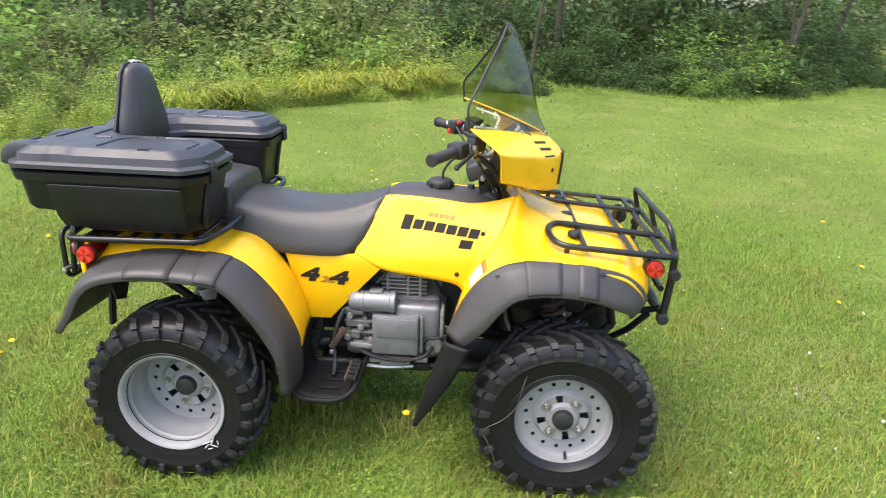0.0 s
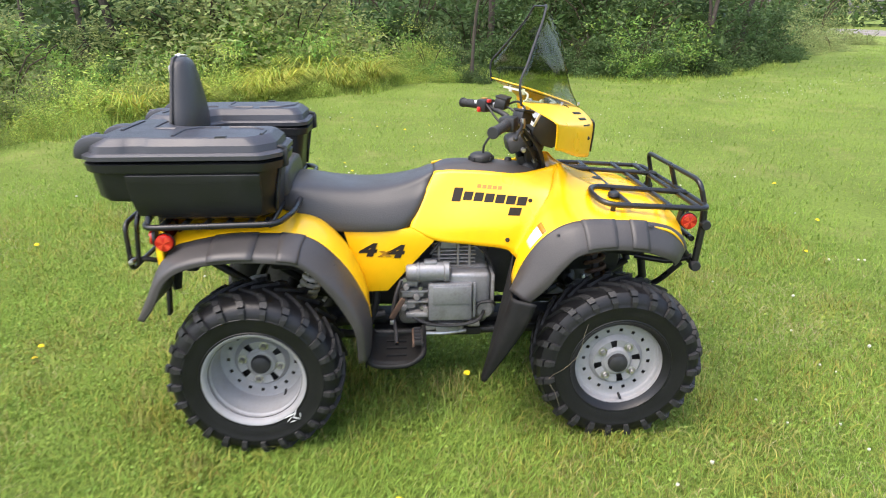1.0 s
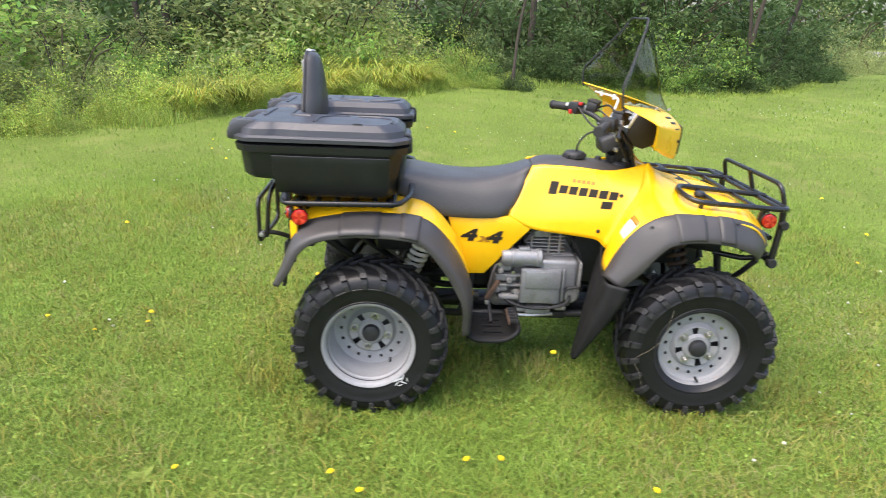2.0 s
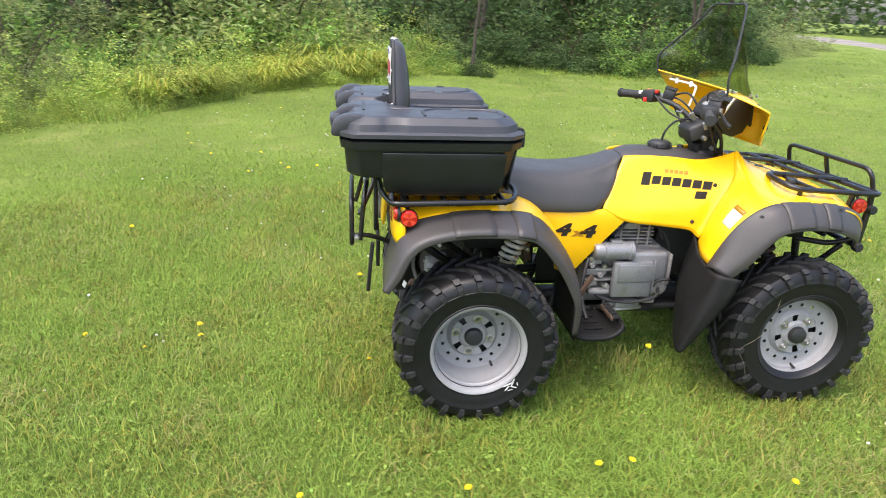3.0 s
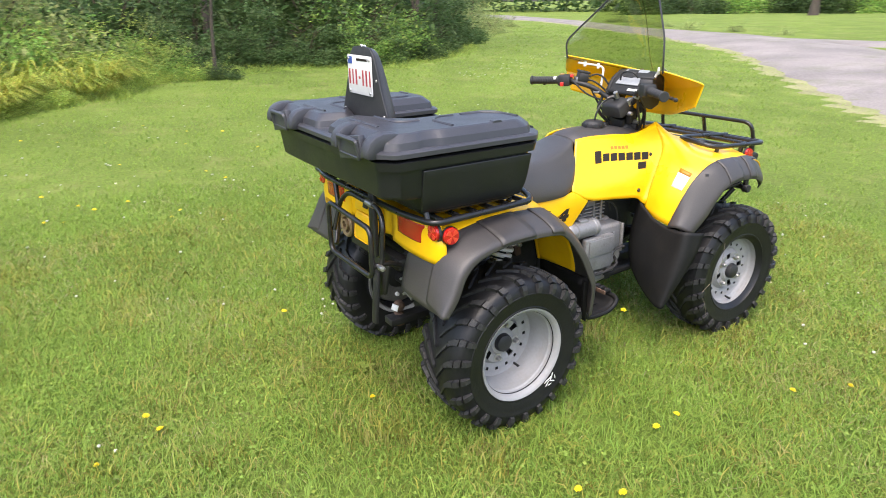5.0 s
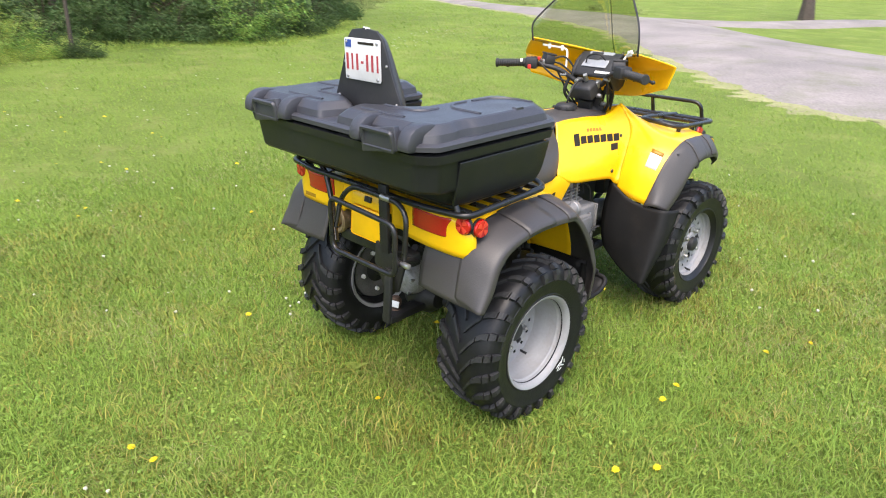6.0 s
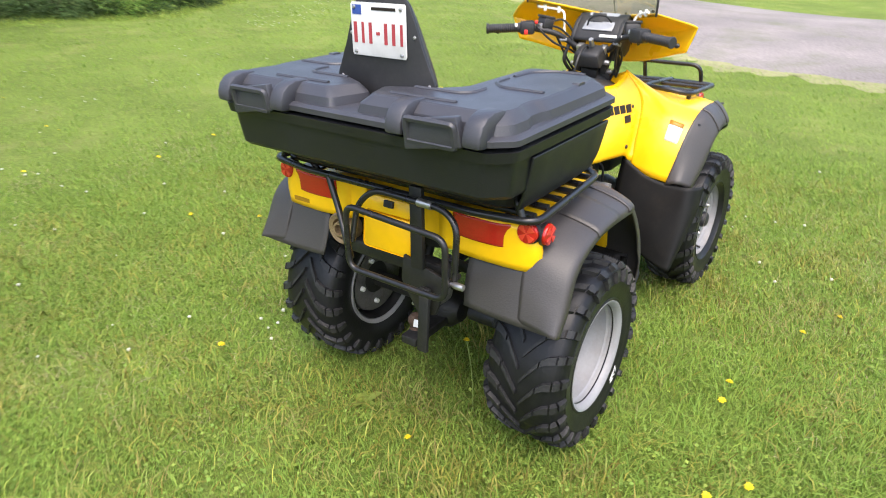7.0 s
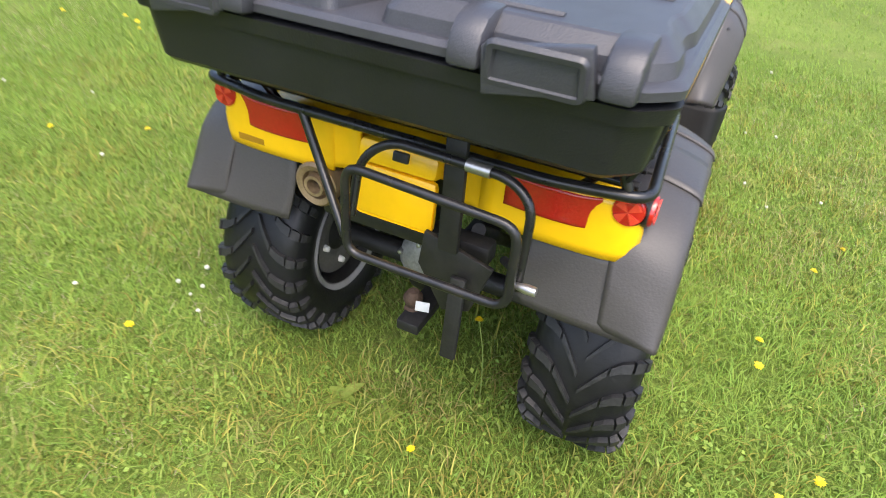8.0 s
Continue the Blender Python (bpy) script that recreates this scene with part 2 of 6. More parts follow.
def lathe(profile, seg=32, at=(0, 0, 0), axis='y', bm=None, caps=False):
    """Turns (radius, along) points about an axis."""
    bm = bm or bmesh.new()
    P = np.zeros((len(profile), seg, 3))
    for i, (r, h) in enumerate(profile):
        t = np.linspace(0, 2 * math.pi, seg, endpoint=False)
        c, s, hh = r * np.cos(t), r * np.sin(t), np.full(seg, h)
        xyz = {'y': (c, hh, s), 'x': (hh, c, s), 'z': (c, s, hh)}[axis]
        for k in range(3):
            P[i, :, k] = xyz[k] + at[k]
    _, v = grid(P, close_v=True, bm=bm)
    if caps:
        bm.faces.new(v[0])
        bm.faces.new(v[-1])
    return bm


def block(size, at, bevel=0.004, rot=(0, 0, 0), taper=1.0, bm=None, seg=2):
    """A block with rounded edges; taper narrows its top."""
    b = bmesh.new()
    bmesh.ops.create_cube(b, size=1)
    for v in b.verts:
        k = taper if v.co.z > 0 else 1
        v.co = Vector((v.co.x * size[0] * k, v.co.y * size[1] * k, v.co.z * size[2]))
    if bevel:
        bmesh.ops.bevel(b, geom=b.edges[:], offset=bevel, segments=seg, affect='EDGES', profile=0.5)
    bmesh.ops.transform(b, matrix=pose(*at, *rot), verts=b.verts)
    if bm is None:
        return b
    me = bpy.data.meshes.new("tmp")
    b.to_mesh(me)
    b.free()
    bm.from_mesh(me)
    bpy.data.meshes.remove(me)
    return bm


def prism(outline, thick, at=(0, 0, 0), rot=(0, 0, 0), bevel=0.0, bm=None):
    """A flat shape (x, z outline) with thickness along y."""
    b = bmesh.new()
    f = [b.verts.new((x, -thick / 2, z)) for x, z in outline]
    g = [b.verts.new((x, thick / 2, z)) for x, z in outline]
    b.faces.new(f)
    b.faces.new(g[::-1])
    for i in range(len(f)):
        j = (i + 1) % len(f)
        b.faces.new((f[i], g[i], g[j], f[j]))
    bmesh.ops.recalc_face_normals(b, faces=b.faces)
    if bevel:
        bmesh.ops.bevel(b, geom=b.edges[:], offset=bevel, segments=2, affect='EDGES', profile=0.5)
    bmesh.ops.transform(b, matrix=pose(*at, *rot), verts=b.verts)
    if bm is None:
        return b
    me = bpy.data.meshes.new("tmp")
    b.to_mesh(me)
    b.free()
    bm.from_mesh(me)
    bpy.data.meshes.remove(me)
    return bm


# ---- lawn, drive and woods edge ----
def rise(x, y):
    """Height of the lawn: level round the vehicle, climbing gently towards the woods, a little uneven."""
    d = np.hypot(x, y)
    far = np.clip((d - 3.0) / 10.0, 0, 1)
    u = np.clip(y - 0.2, 0, 13.5)
    return 0.027 * u * u / (u + 0.6) + far * (0.03 * np.sin(0.31 * x + 1.0) * np.cos(0.23 * y) + 0.02 * np.sin(0.7 * x - 0.5 * y))


def lawn_material():
    m = bpy.data.materials.new("lawn_soil_and_thatch")
    m.use_nodes = True
    n, l = m.node_tree.nodes, m.node_tree.links
    b = n["Principled BSDF"]
    tc = n.new("ShaderNodeTexCoord")

    def noise_at(scale, detail, rough=0.6):
        t = n.new("ShaderNodeTexNoise")
        t.inputs["Scale"].default_value, t.inputs["Detail"].default_value, t.inputs["Roughness"].default_value = scale, detail, rough
        l.new(tc.outputs["Object"], t.inputs["Vector"])
        return t
    patch, grain, dry = noise_at(0.7, 5), noise_at(38, 6, 0.75), noise_at(1.6, 6, 0.65)
    ramp = n.new("ShaderNodeValToRGB")
    ramp.color_ramp.elements[0].position, ramp.color_ramp.elements[0].color = 0.30, (0.098, 0.132, 0.025, 1)
    ramp.color_ramp.elements[1].position, ramp.color_ramp.elements[1].color = 0.72, (0.182, 0.256, 0.044, 1)
    l.new(grain.outputs["Fac"], ramp.inputs["Fac"])
    straw = n.new("ShaderNodeMix")
    straw.data_type = 'RGBA'
    straw.inputs[7].default_value = (0.36, 0.32, 0.13, 1)
    mr = n.new("ShaderNodeMapRange")
    mr.inputs["From Min"].default_value, mr.inputs["From Max"].default_value, mr.inputs["To Max"].default_value = 0.52, 0.74, 0.36
    l.new(dry.outputs["Fac"], mr.inputs["Value"])
    l.new(mr.outputs["Result"], straw.inputs[0])
    l.new(ramp.outputs["Color"], straw.inputs[6])
    hsv = n.new("ShaderNodeHueSaturation")
    mv = n.new("ShaderNodeMapRange")
    mv.inputs["From Min"].default_value, mv.inputs["From Max"].default_value = 0.3, 0.7
    mv.inputs["To Min"].default_value, mv.inputs["To Max"].default_value = 0.82, 1.2
    l.new(patch.outputs["Fac"], mv.inputs["Value"])
    l.new(mv.outputs["Result"], hsv.inputs["Value"])
    l.new(straw.outputs[2], hsv.inputs["Color"])
    l.new(hsv.outputs["Color"], b.inputs["Base Color"])
    b.inputs["Roughness"].default_value = 0.9
    b.inputs["Specular IOR Level"].default_value = 0.15
    bp = n.new("ShaderNodeBump")
    bp.inputs["Strength"].default_value, bp.inputs["Distance"].default_value = 0.9, 0.03
    l.new(grain.outputs["Fac"], bp.inputs["Height"])
    l.new(bp.outputs["Normal"], b.inputs["Normal"])
    return m


def axis_steps():
    near = np.linspace(-30, 60, 121)
    return np.concatenate([[-1500, -700, -300, -120, -60], near, [90, 150, 300, 700, 1500]])


LAWN = lawn_material()
ax = axis_steps()
GX, GY = np.meshgrid(ax, ax, indexing='ij')
GP = np.stack([GX, GY, rise(GX, GY)], axis=2)
ground = part("ground", grid(GP)[0], LAWN)
tagged(ground, "uneven mown green lawn with dry pale patches", "lawn", kind="structure")


def rise1(x, y):
    return float(rise(np.array(x), np.array(y)))


# The drive: its two edges as lines across the plan
NEAR_EDGE = [(5.5, -9.0), (5.9, -4.0), (6.3, -1.0), (6.66, 1.05), (7.4, 2.0), (8.95, 3.65), (11.4, 6.1), (13.7, 8.5), (15.9, 12.4), (18.1, 16.4), (22.8, 24.8), (26.0, 34.0), (30.0, 55.0)]
FAR_EDGE = [(12.0, -14.0), (13.4, -6.0), (14.0, -1.0), (14.36, 1.8), (14.7, 2.62), (15.3, 4.0), (16.4, 5.55), (17.9, 7.55), (19.0, 10.5), (19.4, 14.8), (26.0, 27.0), (31.0, 37.0), (37.0, 58.0)]
GRAVEL = material("grey_gravel", (0.215, 0.192, 0.178), 0.9, vary=0.42, scale=0.7, fine=34, bump=0.8, dirt=(0.13, 0.14, 0.075), dirt_amount=0.75, spec=0.2)
ne, fe = catmull(NEAR_EDGE, 360), catmull(FAR_EDGE, 360)
rows = []
for i in range(360):
    a, b = ne[i], fe[i]
    wob = 0.07 * math.sin(i * 0.37) + 0.05 * math.sin(i * 0.71 + 1)
    row = []
    for f in (0, 0.035, 0.15, 0.3, 0.45, 0.6, 0.75, 0.988, 1):
        p = a * (1 - f) + b * f
        if f < 0.1:
            p = p + np.array([wob, -wob]) * 0.7
        z = rise1(*p) + (0.012 + 0.13 * math.sin(math.pi * f) if 0 < f < 1 else -0.02)
        row.append((p[0], p[1], z))
    rows.append(row)
GRIT = material("dry_verge_grit", (0.24, 0.235, 0.115), 0.9, vary=0.4, scale=1.2, fine=26, bump=0.6, dirt=(0.20, 0.24, 0.07), dirt_amount=0.8, spec=0.15)
road = part("road", grid(np.array(rows))[0], GRAVEL)
tagged(road, "pale grey worn gravel driveway crossing the lawn", "driveway", kind="structure")
# the lane that the drive runs into, seen edge-on
LANE = catmull([(17.4, 9.4), (19.2, 7.4), (22.0, 5.6), (28.0, 3.6), (42.0, 0.5), (60.0, -3.0), (90.0, -8.0)], 60)
rows = []
for i, p in enumerate(LANE):
    d = LANE[min(i + 1, 59)] - LANE[max(i - 1, 0)]
    nrm = np.array([-d[1], d[0]]) / np.hypot(*d)
    rows.append([(*(p + nrm * o), rise1(*(p + nrm * o)) + z) for o, z in ((-1.2, -0.02), (-1.0, 0.05), (0.0, 0.08), (1.0, 0.05), (1.2, -0.02))])
lane = part("road", grid(np.array(rows))[0], GRAVEL)
tagged(lane, "narrow pale lane running on from the driveway", "lane", kind="structure")
# worn gritty margin where the lawn meets the gravel
rows = []
for i in range(360):
    w0 = 0.18 + 0.12 * math.sin(i * 0.83) + 0.10 * math.sin(i * 0.29 + 2)
    d = ne[min(i + 1, 359)] - ne[max(i - 1, 0)]
    nrm = np.array([-d[1], d[0]]) / np.hypot(*d)
    rows.append([(*(ne[i] + nrm * o), rise1(*(ne[i] + nrm * o)) + z) for o, z in ((-0.35, 0.006), (0.0, 0.012), (w0, 0.008), (w0 + 0.08, -0.01))])
margin = part("road_margin", grid(np.array(rows))[0], GRIT)
tagged(margin, "gritty worn strip between the lawn and the gravel", "verge", kind="structure")


def blades(name, x, y, h, w, lean, mat, label, category, base=None, seed=1, droop=0.5):
    """Grass as one mesh: each blade a narrow bent strip of a quad and a tip."""
    rng = np.random.default_rng(seed)
    n = len(x)
    a, yaw = rng.uniform(0, 2 * math.pi, n), rng.uniform(0, math.pi, n)
    z0 = rise(x, y) if base is None else base
    dx, dy = np.cos(a) * lean * h, np.sin(a) * lean * h
    wx, wy = np.cos(yaw) * w / 2, np.sin(yaw) * w / 2
    V = np.zeros((n, 5, 3))
    V[:, 0] = np.stack([x - wx, y - wy, z0 - 0.01], 1)
    V[:, 1] = np.stack([x + wx, y + wy, z0 - 0.01], 1)
    V[:, 2] = np.stack([x + wx * 0.8 + dx * 0.4, y + wy * 0.8 + dy * 0.4, z0 + h * 0.62], 1)
    V[:, 3] = np.stack([x - wx * 0.8 + dx * 0.4, y - wy * 0.8 + dy * 0.4, z0 + h * 0.62], 1)
    V[:, 4] = np.stack([x + dx * 1.15, y + dy * 1.15, z0 + h * (1 - droop * lean * 0.6)], 1)
    me = bpy.data.meshes.new(name)
    me.vertices.add(n * 5)
    me.vertices.foreach_set("co", V.reshape(-1).astype(np.float32))
    k = np.arange(n) * 5
    loops = np.stack([k, k + 1, k + 2, k + 3, k + 3, k + 2, k + 4], 1).reshape(-1)
    me.loops.add(n * 7)
    me.loops.foreach_set("vertex_index", loops.astype(np.int32))
    me.polygons.add(n * 2)
    start = np.stack([np.arange(n) * 7, np.arange(n) * 7 + 4], 1).reshape(-1)
    me.polygons.foreach_set("loop_start", start.astype(np.int32))
    me.update(calc_edges=True)
    me.materials.append(mat)
    ob = new(name, me)
    return tagged(ob, label, category, kind="stuff") if label else ob


def edge_x(pts, y):
    ys, xs = [p[1] for p in pts], [p[0] for p in pts]
    return np.interp(y, ys, xs)


# The line where the lawn ends and the wild growth begins
WOODS = [(-9.0, -1.0), (-7.0, 2.0), (-4.85, 4.55), (-3.6, 5.55), (-2.85, 6.9), (-2.3, 7.75), (-1.6, 8.35), (-0.62, 8.85), (-0.1, 9.95), (1.1, 10.4), (2.0, 10.9), (3.0, 10.9), (3.9, 10.5), (4.8, 10.2), (6.5, 10.85), (7.6, 11.8), (8.25, 12.3), (9.8, 13.6), (13.8, 17.5), (16.5, 20.9), (19.0, 22.2)]
wx_, wy_ = np.array([p[0] for p in WOODS]), np.array([p[1] for p in WOODS])


def on_lawn(x, y, gap=0.0):
    return (y < np.interp(x, wx_, wy_, left=-3, right=60) - gap) & (x < edge_x(NEAR_EDGE, y) - 0.05)


GRASS = material("grass_blades", (0.254, 0.265, 0.047), 0.6, vary=0.36, scale=1.7, fine=9, island=0.40, hue=0.045, dirt=(0.42, 0.345, 0.17), dirt_amount=0.75, spec=0.25, sub=0.20)
GRASS_FAR = material("distant_grass_blades", (0.212, 0.318, 0.052), 0.6, vary=0.16, scale=0.8, fine=5, island=0.12, hue=0.015, dirt=(0.34, 0.34, 0.13), dirt_amount=0.16, spec=0.2, sub=0.30)


def lawn_grass(name, count, box, h, w, seed, keep=None):
    rng = np.random.default_rng(seed)
    x, y = rng.uniform(box[0], box[1], count), rng.uniform(box[2], box[3], count)
    ok = on_lawn(x - np.abs(rng.normal(0, 0.22, count)), y)
    if keep is not None:
        ok &= rng.uniform(0, 1, count) < keep(x, y)
    x, y = x[ok], y[ok]
    tuft = 0.75 + 0.5 * (np.sin(2.3 * x + 1.3 * np.sin(1.7 * y)) * np.sin(1.9 * y + 0.7) * 0.5 + 0.5)
    hh = rng.uniform(h[0], h[1], len(x)) * tuft
    return blades(name, x, y, hh, rng.uniform(w[0], w[1], len(x)), rng.uniform(0.4, 2.0, len(x)), GRASS if h[1] < 0.05 else GRASS_FAR,
                  "short mown green grass blades mixed with dry straw", "grass", seed=seed + 7)


def ramp(v, a, b):
    return np.clip((v - a) / (b - a), 0, 1)


def near_share(x, y):
    """1 close to the vehicle, fading to 0 over a metre or more."""
    return ramp(x, -4.0, -2.6) * ramp(-x, -3.2, -2.0) * ramp(-y, -3.8, -2.2) * ramp(y, -2.4, -1.7)


def mid_share(x, y):
    return ramp(x, -8.5, -6.0) * ramp(-x, -9.0, -6.0) * ramp(-y, -10.0, -7.0)


lawn_grass("grass", 400000, (-4.0, 3.2, -2.4, 3.8), (0.018, 0.054), (0.0020, 0.0046), 3, near_share)
lawn_grass("grass", 95000, (-8.5, 9.0, -5.0, 10.0), (0.020, 0.052), (0.004, 0.008), 4, lambda x, y: (1 - near_share(x, y)) * mid_share(x, y))
lawn_grass("grass", 40000, (-8.0, 20.0, 4.0, 24.0), (0.025, 0.06), (0.010, 0.018), 5, lambda x, y: 1 - mid_share(x, y))

# longer blades in loose clusters near the vehicle
rngl = np.random.default_rng(91)
lcx, lcy = rngl.uniform(-3.4, 2.6, 700), rngl.uniform(-1.8, 2.6, 700)
li = rngl.integers(0, 700, 42000)
lx, ly = lcx[li] + rngl.normal(0, 0.09, 42000), lcy[li] + rngl.normal(0, 0.09, 42000)
blades("grass", lx, ly, rngl.uniform(0.035, 0.075, 42000), rngl.uniform(0.0024, 0.0048, 42000), rngl.uniform(0.4, 1.7, 42000), GRASS, "longer green grass blades in loose clusters", "grass", seed=92)

# cut and dried stalks lying on the lawn
DRY = material("dry_grass_stalks", (0.40, 0.355, 0.19), 0.6, vary=0.2, scale=2.0, fine=9, island=0.25, hue=0.02, spec=0.25, sub=0.3)
rngd = np.random.default_rng(41)
dcx = np.concatenate([rngd.uniform(-3.6, 2.8, 170), rngd.uniform(0.5, 2.6, 60)])
dcy = np.concatenate([rngd.uniform(-2.2, 3.4, 170), rngd.uniform(-1.9, 0.8, 60)])
di = rngd.integers(0, 230, 21000)
dx_, dy_ = dcx[di] + rngd.normal(0, 0.13, 21000), dcy[di] + rngd.normal(0, 0.13, 21000)
ok_ = on_lawn(dx_, dy_)
dx_, dy_ = dx_[ok_], dy_[ok_]
blades("dry_grass", dx_, dy_, rngd.uniform(0.018, 0.034, len(dx_)), rngd.uniform(0.0018, 0.0034, len(dx_)), rngd.uniform(1.2, 3.2, len(dx_)), DRY, "pale dried grass stalks lying on the lawn", "dry grass", seed=43, droop=0.25)


# ---- the four-wheeler ----
atv = thing("four_wheeler", "yellow utility quad bike with black flares and racks, parked on grass", "quad bike")
SIDES = (1, -1)      # right half as written, left half mirrored


def both(name, rows, m, n, mat, solid=0.006, label=""):
    return [part(name, surf(rows, m, n, f), mat, atv, label, solid=solid) for f in SIDES]


# wheels: w runs outward from the middle of the tyre
def tyre_mesh(R, hw):
    r0 = R - 0.016
    prof = [(0.158, -hw * 0.74), (0.166, -hw * 0.80), (0.180, -hw * 0.90), (0.215, -hw * 1.0), (0.245, -hw * 0.99), (r0 - 0.022, -hw * 0.92), (r0 - 0.008, -hw * 0.8),
            (r0, -hw * 0.5), (r0 + 0.001, 0), (r0, hw * 0.5), (r0 - 0.008, hw * 0.8), (r0 - 0.022, hw * 0.92), (0.250, hw * 0.985), (0.240, hw * 0.995), (0.238, hw * 1.010), (0.234, hw * 1.010), (0.231, hw * 0.998), (0.212, hw * 0.985),
            (0.186, hw * 0.93), (0.184, hw * 0.945), (0.180, hw * 0.94), (0.178, hw * 0.90), (0.166, hw * 0.80), (0.158, hw * 0.74)]
    bm = lathe([(r, -w) for r, w in prof], 64)
    return bm


def lug_mesh(R, hw, s):
    """One tread bar: a slanted inner bar, a middle block and two shoulder blocks, parted by narrow grooves."""
    bm, r0 = bmesh.new(), R - 0.016
    pieces = (((0.04, r0, 0, 1, 0.34, 0.024), (0.24, r0, 0, 1, 0.22, 0.030), (0.44, r0 - 0.001, 0, 1, 0.115, 0.036)),
              ((0.475, r0 - 0.001, 0.05, 1, 0.10, 0.036), (0.62, r0 - 0.004, 0.16, 0.99, 0.055, 0.044), (0.775, r0 - 0.008, 0.34, 0.94, 0.03, 0.047)),
              ((0.80, r0 - 0.010, 0.42, 0.91, 0.022, 0.048), (0.86, r0 - 0.016, 0.60, 0.80, 0.014, 0.050), (0.895, r0 - 0.021, 0.72, 0.70, 0.008, 0.046)),
              ((0.918, r0 - 0.025, 0.80, 0.60, 0.004, 0.046), (0.952, r0 - 0.038, 0.90, 0.42, 0.0, 0.046), (0.985, r0 - 0.054, 0.98, 0.20, -0.004, 0.040)))
    for k, piece in enumerate(pieces):
        ring = []
        for i, (f, r, nw, nr, a, half) in enumerate(piece):
            hgt = (0.011, 0.013, 0.016, 0.016)[k] - (0.006 if k == 3 and i == 2 else 0)
            q = []
            for da, h in ((-half, -0.004), (-half * 0.80, hgt), (half * 0.80, hgt), (half, -0.004)):
                rr, ww = r + nr * h, s * (f * hw + nw * h)
                q.append((rr * math.cos(a + da), -ww, rr * math.sin(a + da)))
            ring.append(q)
        _, v = grid(np.array(ring), bm=bm)
        bm.faces.new(v[0])
        bm.faces.new(v[-1][::-1])
    return bm


def rim_mesh(lip, disc, hw):
    bm = lathe([(r, -w) for r, w in ((0.160, -lip + 0.012), (0.172, -lip + 0.01), (0.172, -lip), (0.158, -lip + 0.008), (0.150, -lip + 0.03), (0.146, -0.03), (0.147, disc + 0.005),
                                     (0.151, max(disc + 0.012, lip - 0.085)), (0.1545, max(disc + 0.014, lip - 0.080)), (0.155, lip - 0.042), (0.160, lip - 0.036), (0.162, lip - 0.012), (0.166, lip - 0.006), (0.173, lip), (0.1775, lip + 0.001), (0.1775, lip - 0.012), (0.160, lip - 0.02))], 64)
    rr = [0.147, 0.140, 0.1255, 0.1135, 0.098, 0.084, 0.056, 0.046, 0.030]
    ww = [disc + 0.005, disc + 0.001, disc + 0.002, disc + 0.002, disc - 0.004, disc + 0.016, disc + 0.012, disc + 0.022, disc + 0.022]
    t = np.linspace(0, 2 * math.pi, 64, endpoint=False)
    v = [[bm.verts.new((r * math.cos(a), -w, r * math.sin(a))) for a in t] for r, w in zip(rr, ww)]
    for i in range(len(rr) - 1):
        for j in range(64):
            if i == 2 and j % 4 == 1:
                continue
            if i == 5 and (j % 16) in (7, 8, 9):
                continue
            bm.faces.new((v[i][j], v[i][(j + 1) % 64], v[i + 1][(j + 1) % 64], v[i + 1][j]))
    return bm


def wheel(R, hw, lip, disc, lugs):
    w = part("wheel", rim_mesh(lip, disc, hw), RIM, atv, "silver-painted dished steel wheel", smooth=35)
    part("hub_cap", lathe([(0.0005, -(disc + 0.046)), (0.022, -(disc + 0.046)), (0.032, -(disc + 0.040)), (0.035, -(disc + 0.030)), (0.036, -disc)], 24), BLACK, w, "black plastic hub cap")
    for k in range(4):
        a = math.pi / 2 * k
        part("wheel_nut", lathe([(0.0005, -(disc + 0.034)), (0.006, -(disc + 0.034)), (0.0095, -(disc + 0.028)), (0.010, -(disc + 0.017)), (0.017, -(disc + 0.016))], 10, (0.067 * math.cos(a), 0, 0.067 * math.sin(a))), STEEL, w)
    part("valve_stem", tube([(0.10, -(disc + 0.0), -0.105), (0.102, -(disc + 0.03), -0.108)], 0.005, seg=8), BLACK, w)
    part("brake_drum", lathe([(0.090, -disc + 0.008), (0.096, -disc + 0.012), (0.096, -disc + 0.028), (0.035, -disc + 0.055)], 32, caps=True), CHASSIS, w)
    part("hub_plate", lathe([(0.0005, 0.072), (0.060, 0.072), (0.070, 0.080), (0.118, 0.084), (0.132, 0.078), (0.136, 0.058)], 40), DRUM, w, "dirty grey inner hub plate")
    for k in range(5):
        a = 1.256 * k + 0.6
        part("hub_bolt", lathe([(0.0005, 0.096), (0.008, 0.095), (0.010, 0.084), (0.010, 0.070)], 10, (0.092 * math.cos(a), 0, 0.092 * math.sin(a))), CREAM, w, "pale bolt head")
    # added dark lining makes the rim's inner side darker than its face
    part("inner_barrel", lathe([(0.1435, -disc + 0.016), (0.1430, 0.03), (0.1465, lip - 0.03), (0.154, lip - 0.008)], 48), CHASSIS, w, "dark lining on the inner side of the rim")
    return w


def tyre(R, hw, lugs, m):
    """A tyre with its tread bars, all bars of one side on one mesh."""
    t = part("tyre", tyre_mesh(R, hw), RUBBER, atv, "black knobby off-road tyre", smooth=32)
    t.matrix_basis = m
    for s in (1, -1):
        first = part("tread_bar", lug_mesh(R, hw, s), TREAD, t, smooth=0)
        for k in range(lugs):
            b = first if k == 0 else new("tread_bar", first.data)
            b.parent = t
            b.matrix_basis = pose(0, 0, 0, 0, 360 * (k + (0.5 if s < 0 else 0)) / lugs, 0)
    return t


R_T = 0.309
rear_w = wheel(R_T, 0.122, 0.114, -0.030, 20)
front_w = wheel(R_T, 0.098, 0.084, 0.032, 20)
rear_w.matrix_basis = pose(-0.64, -0.428, 0.305, 0, 12, 0)
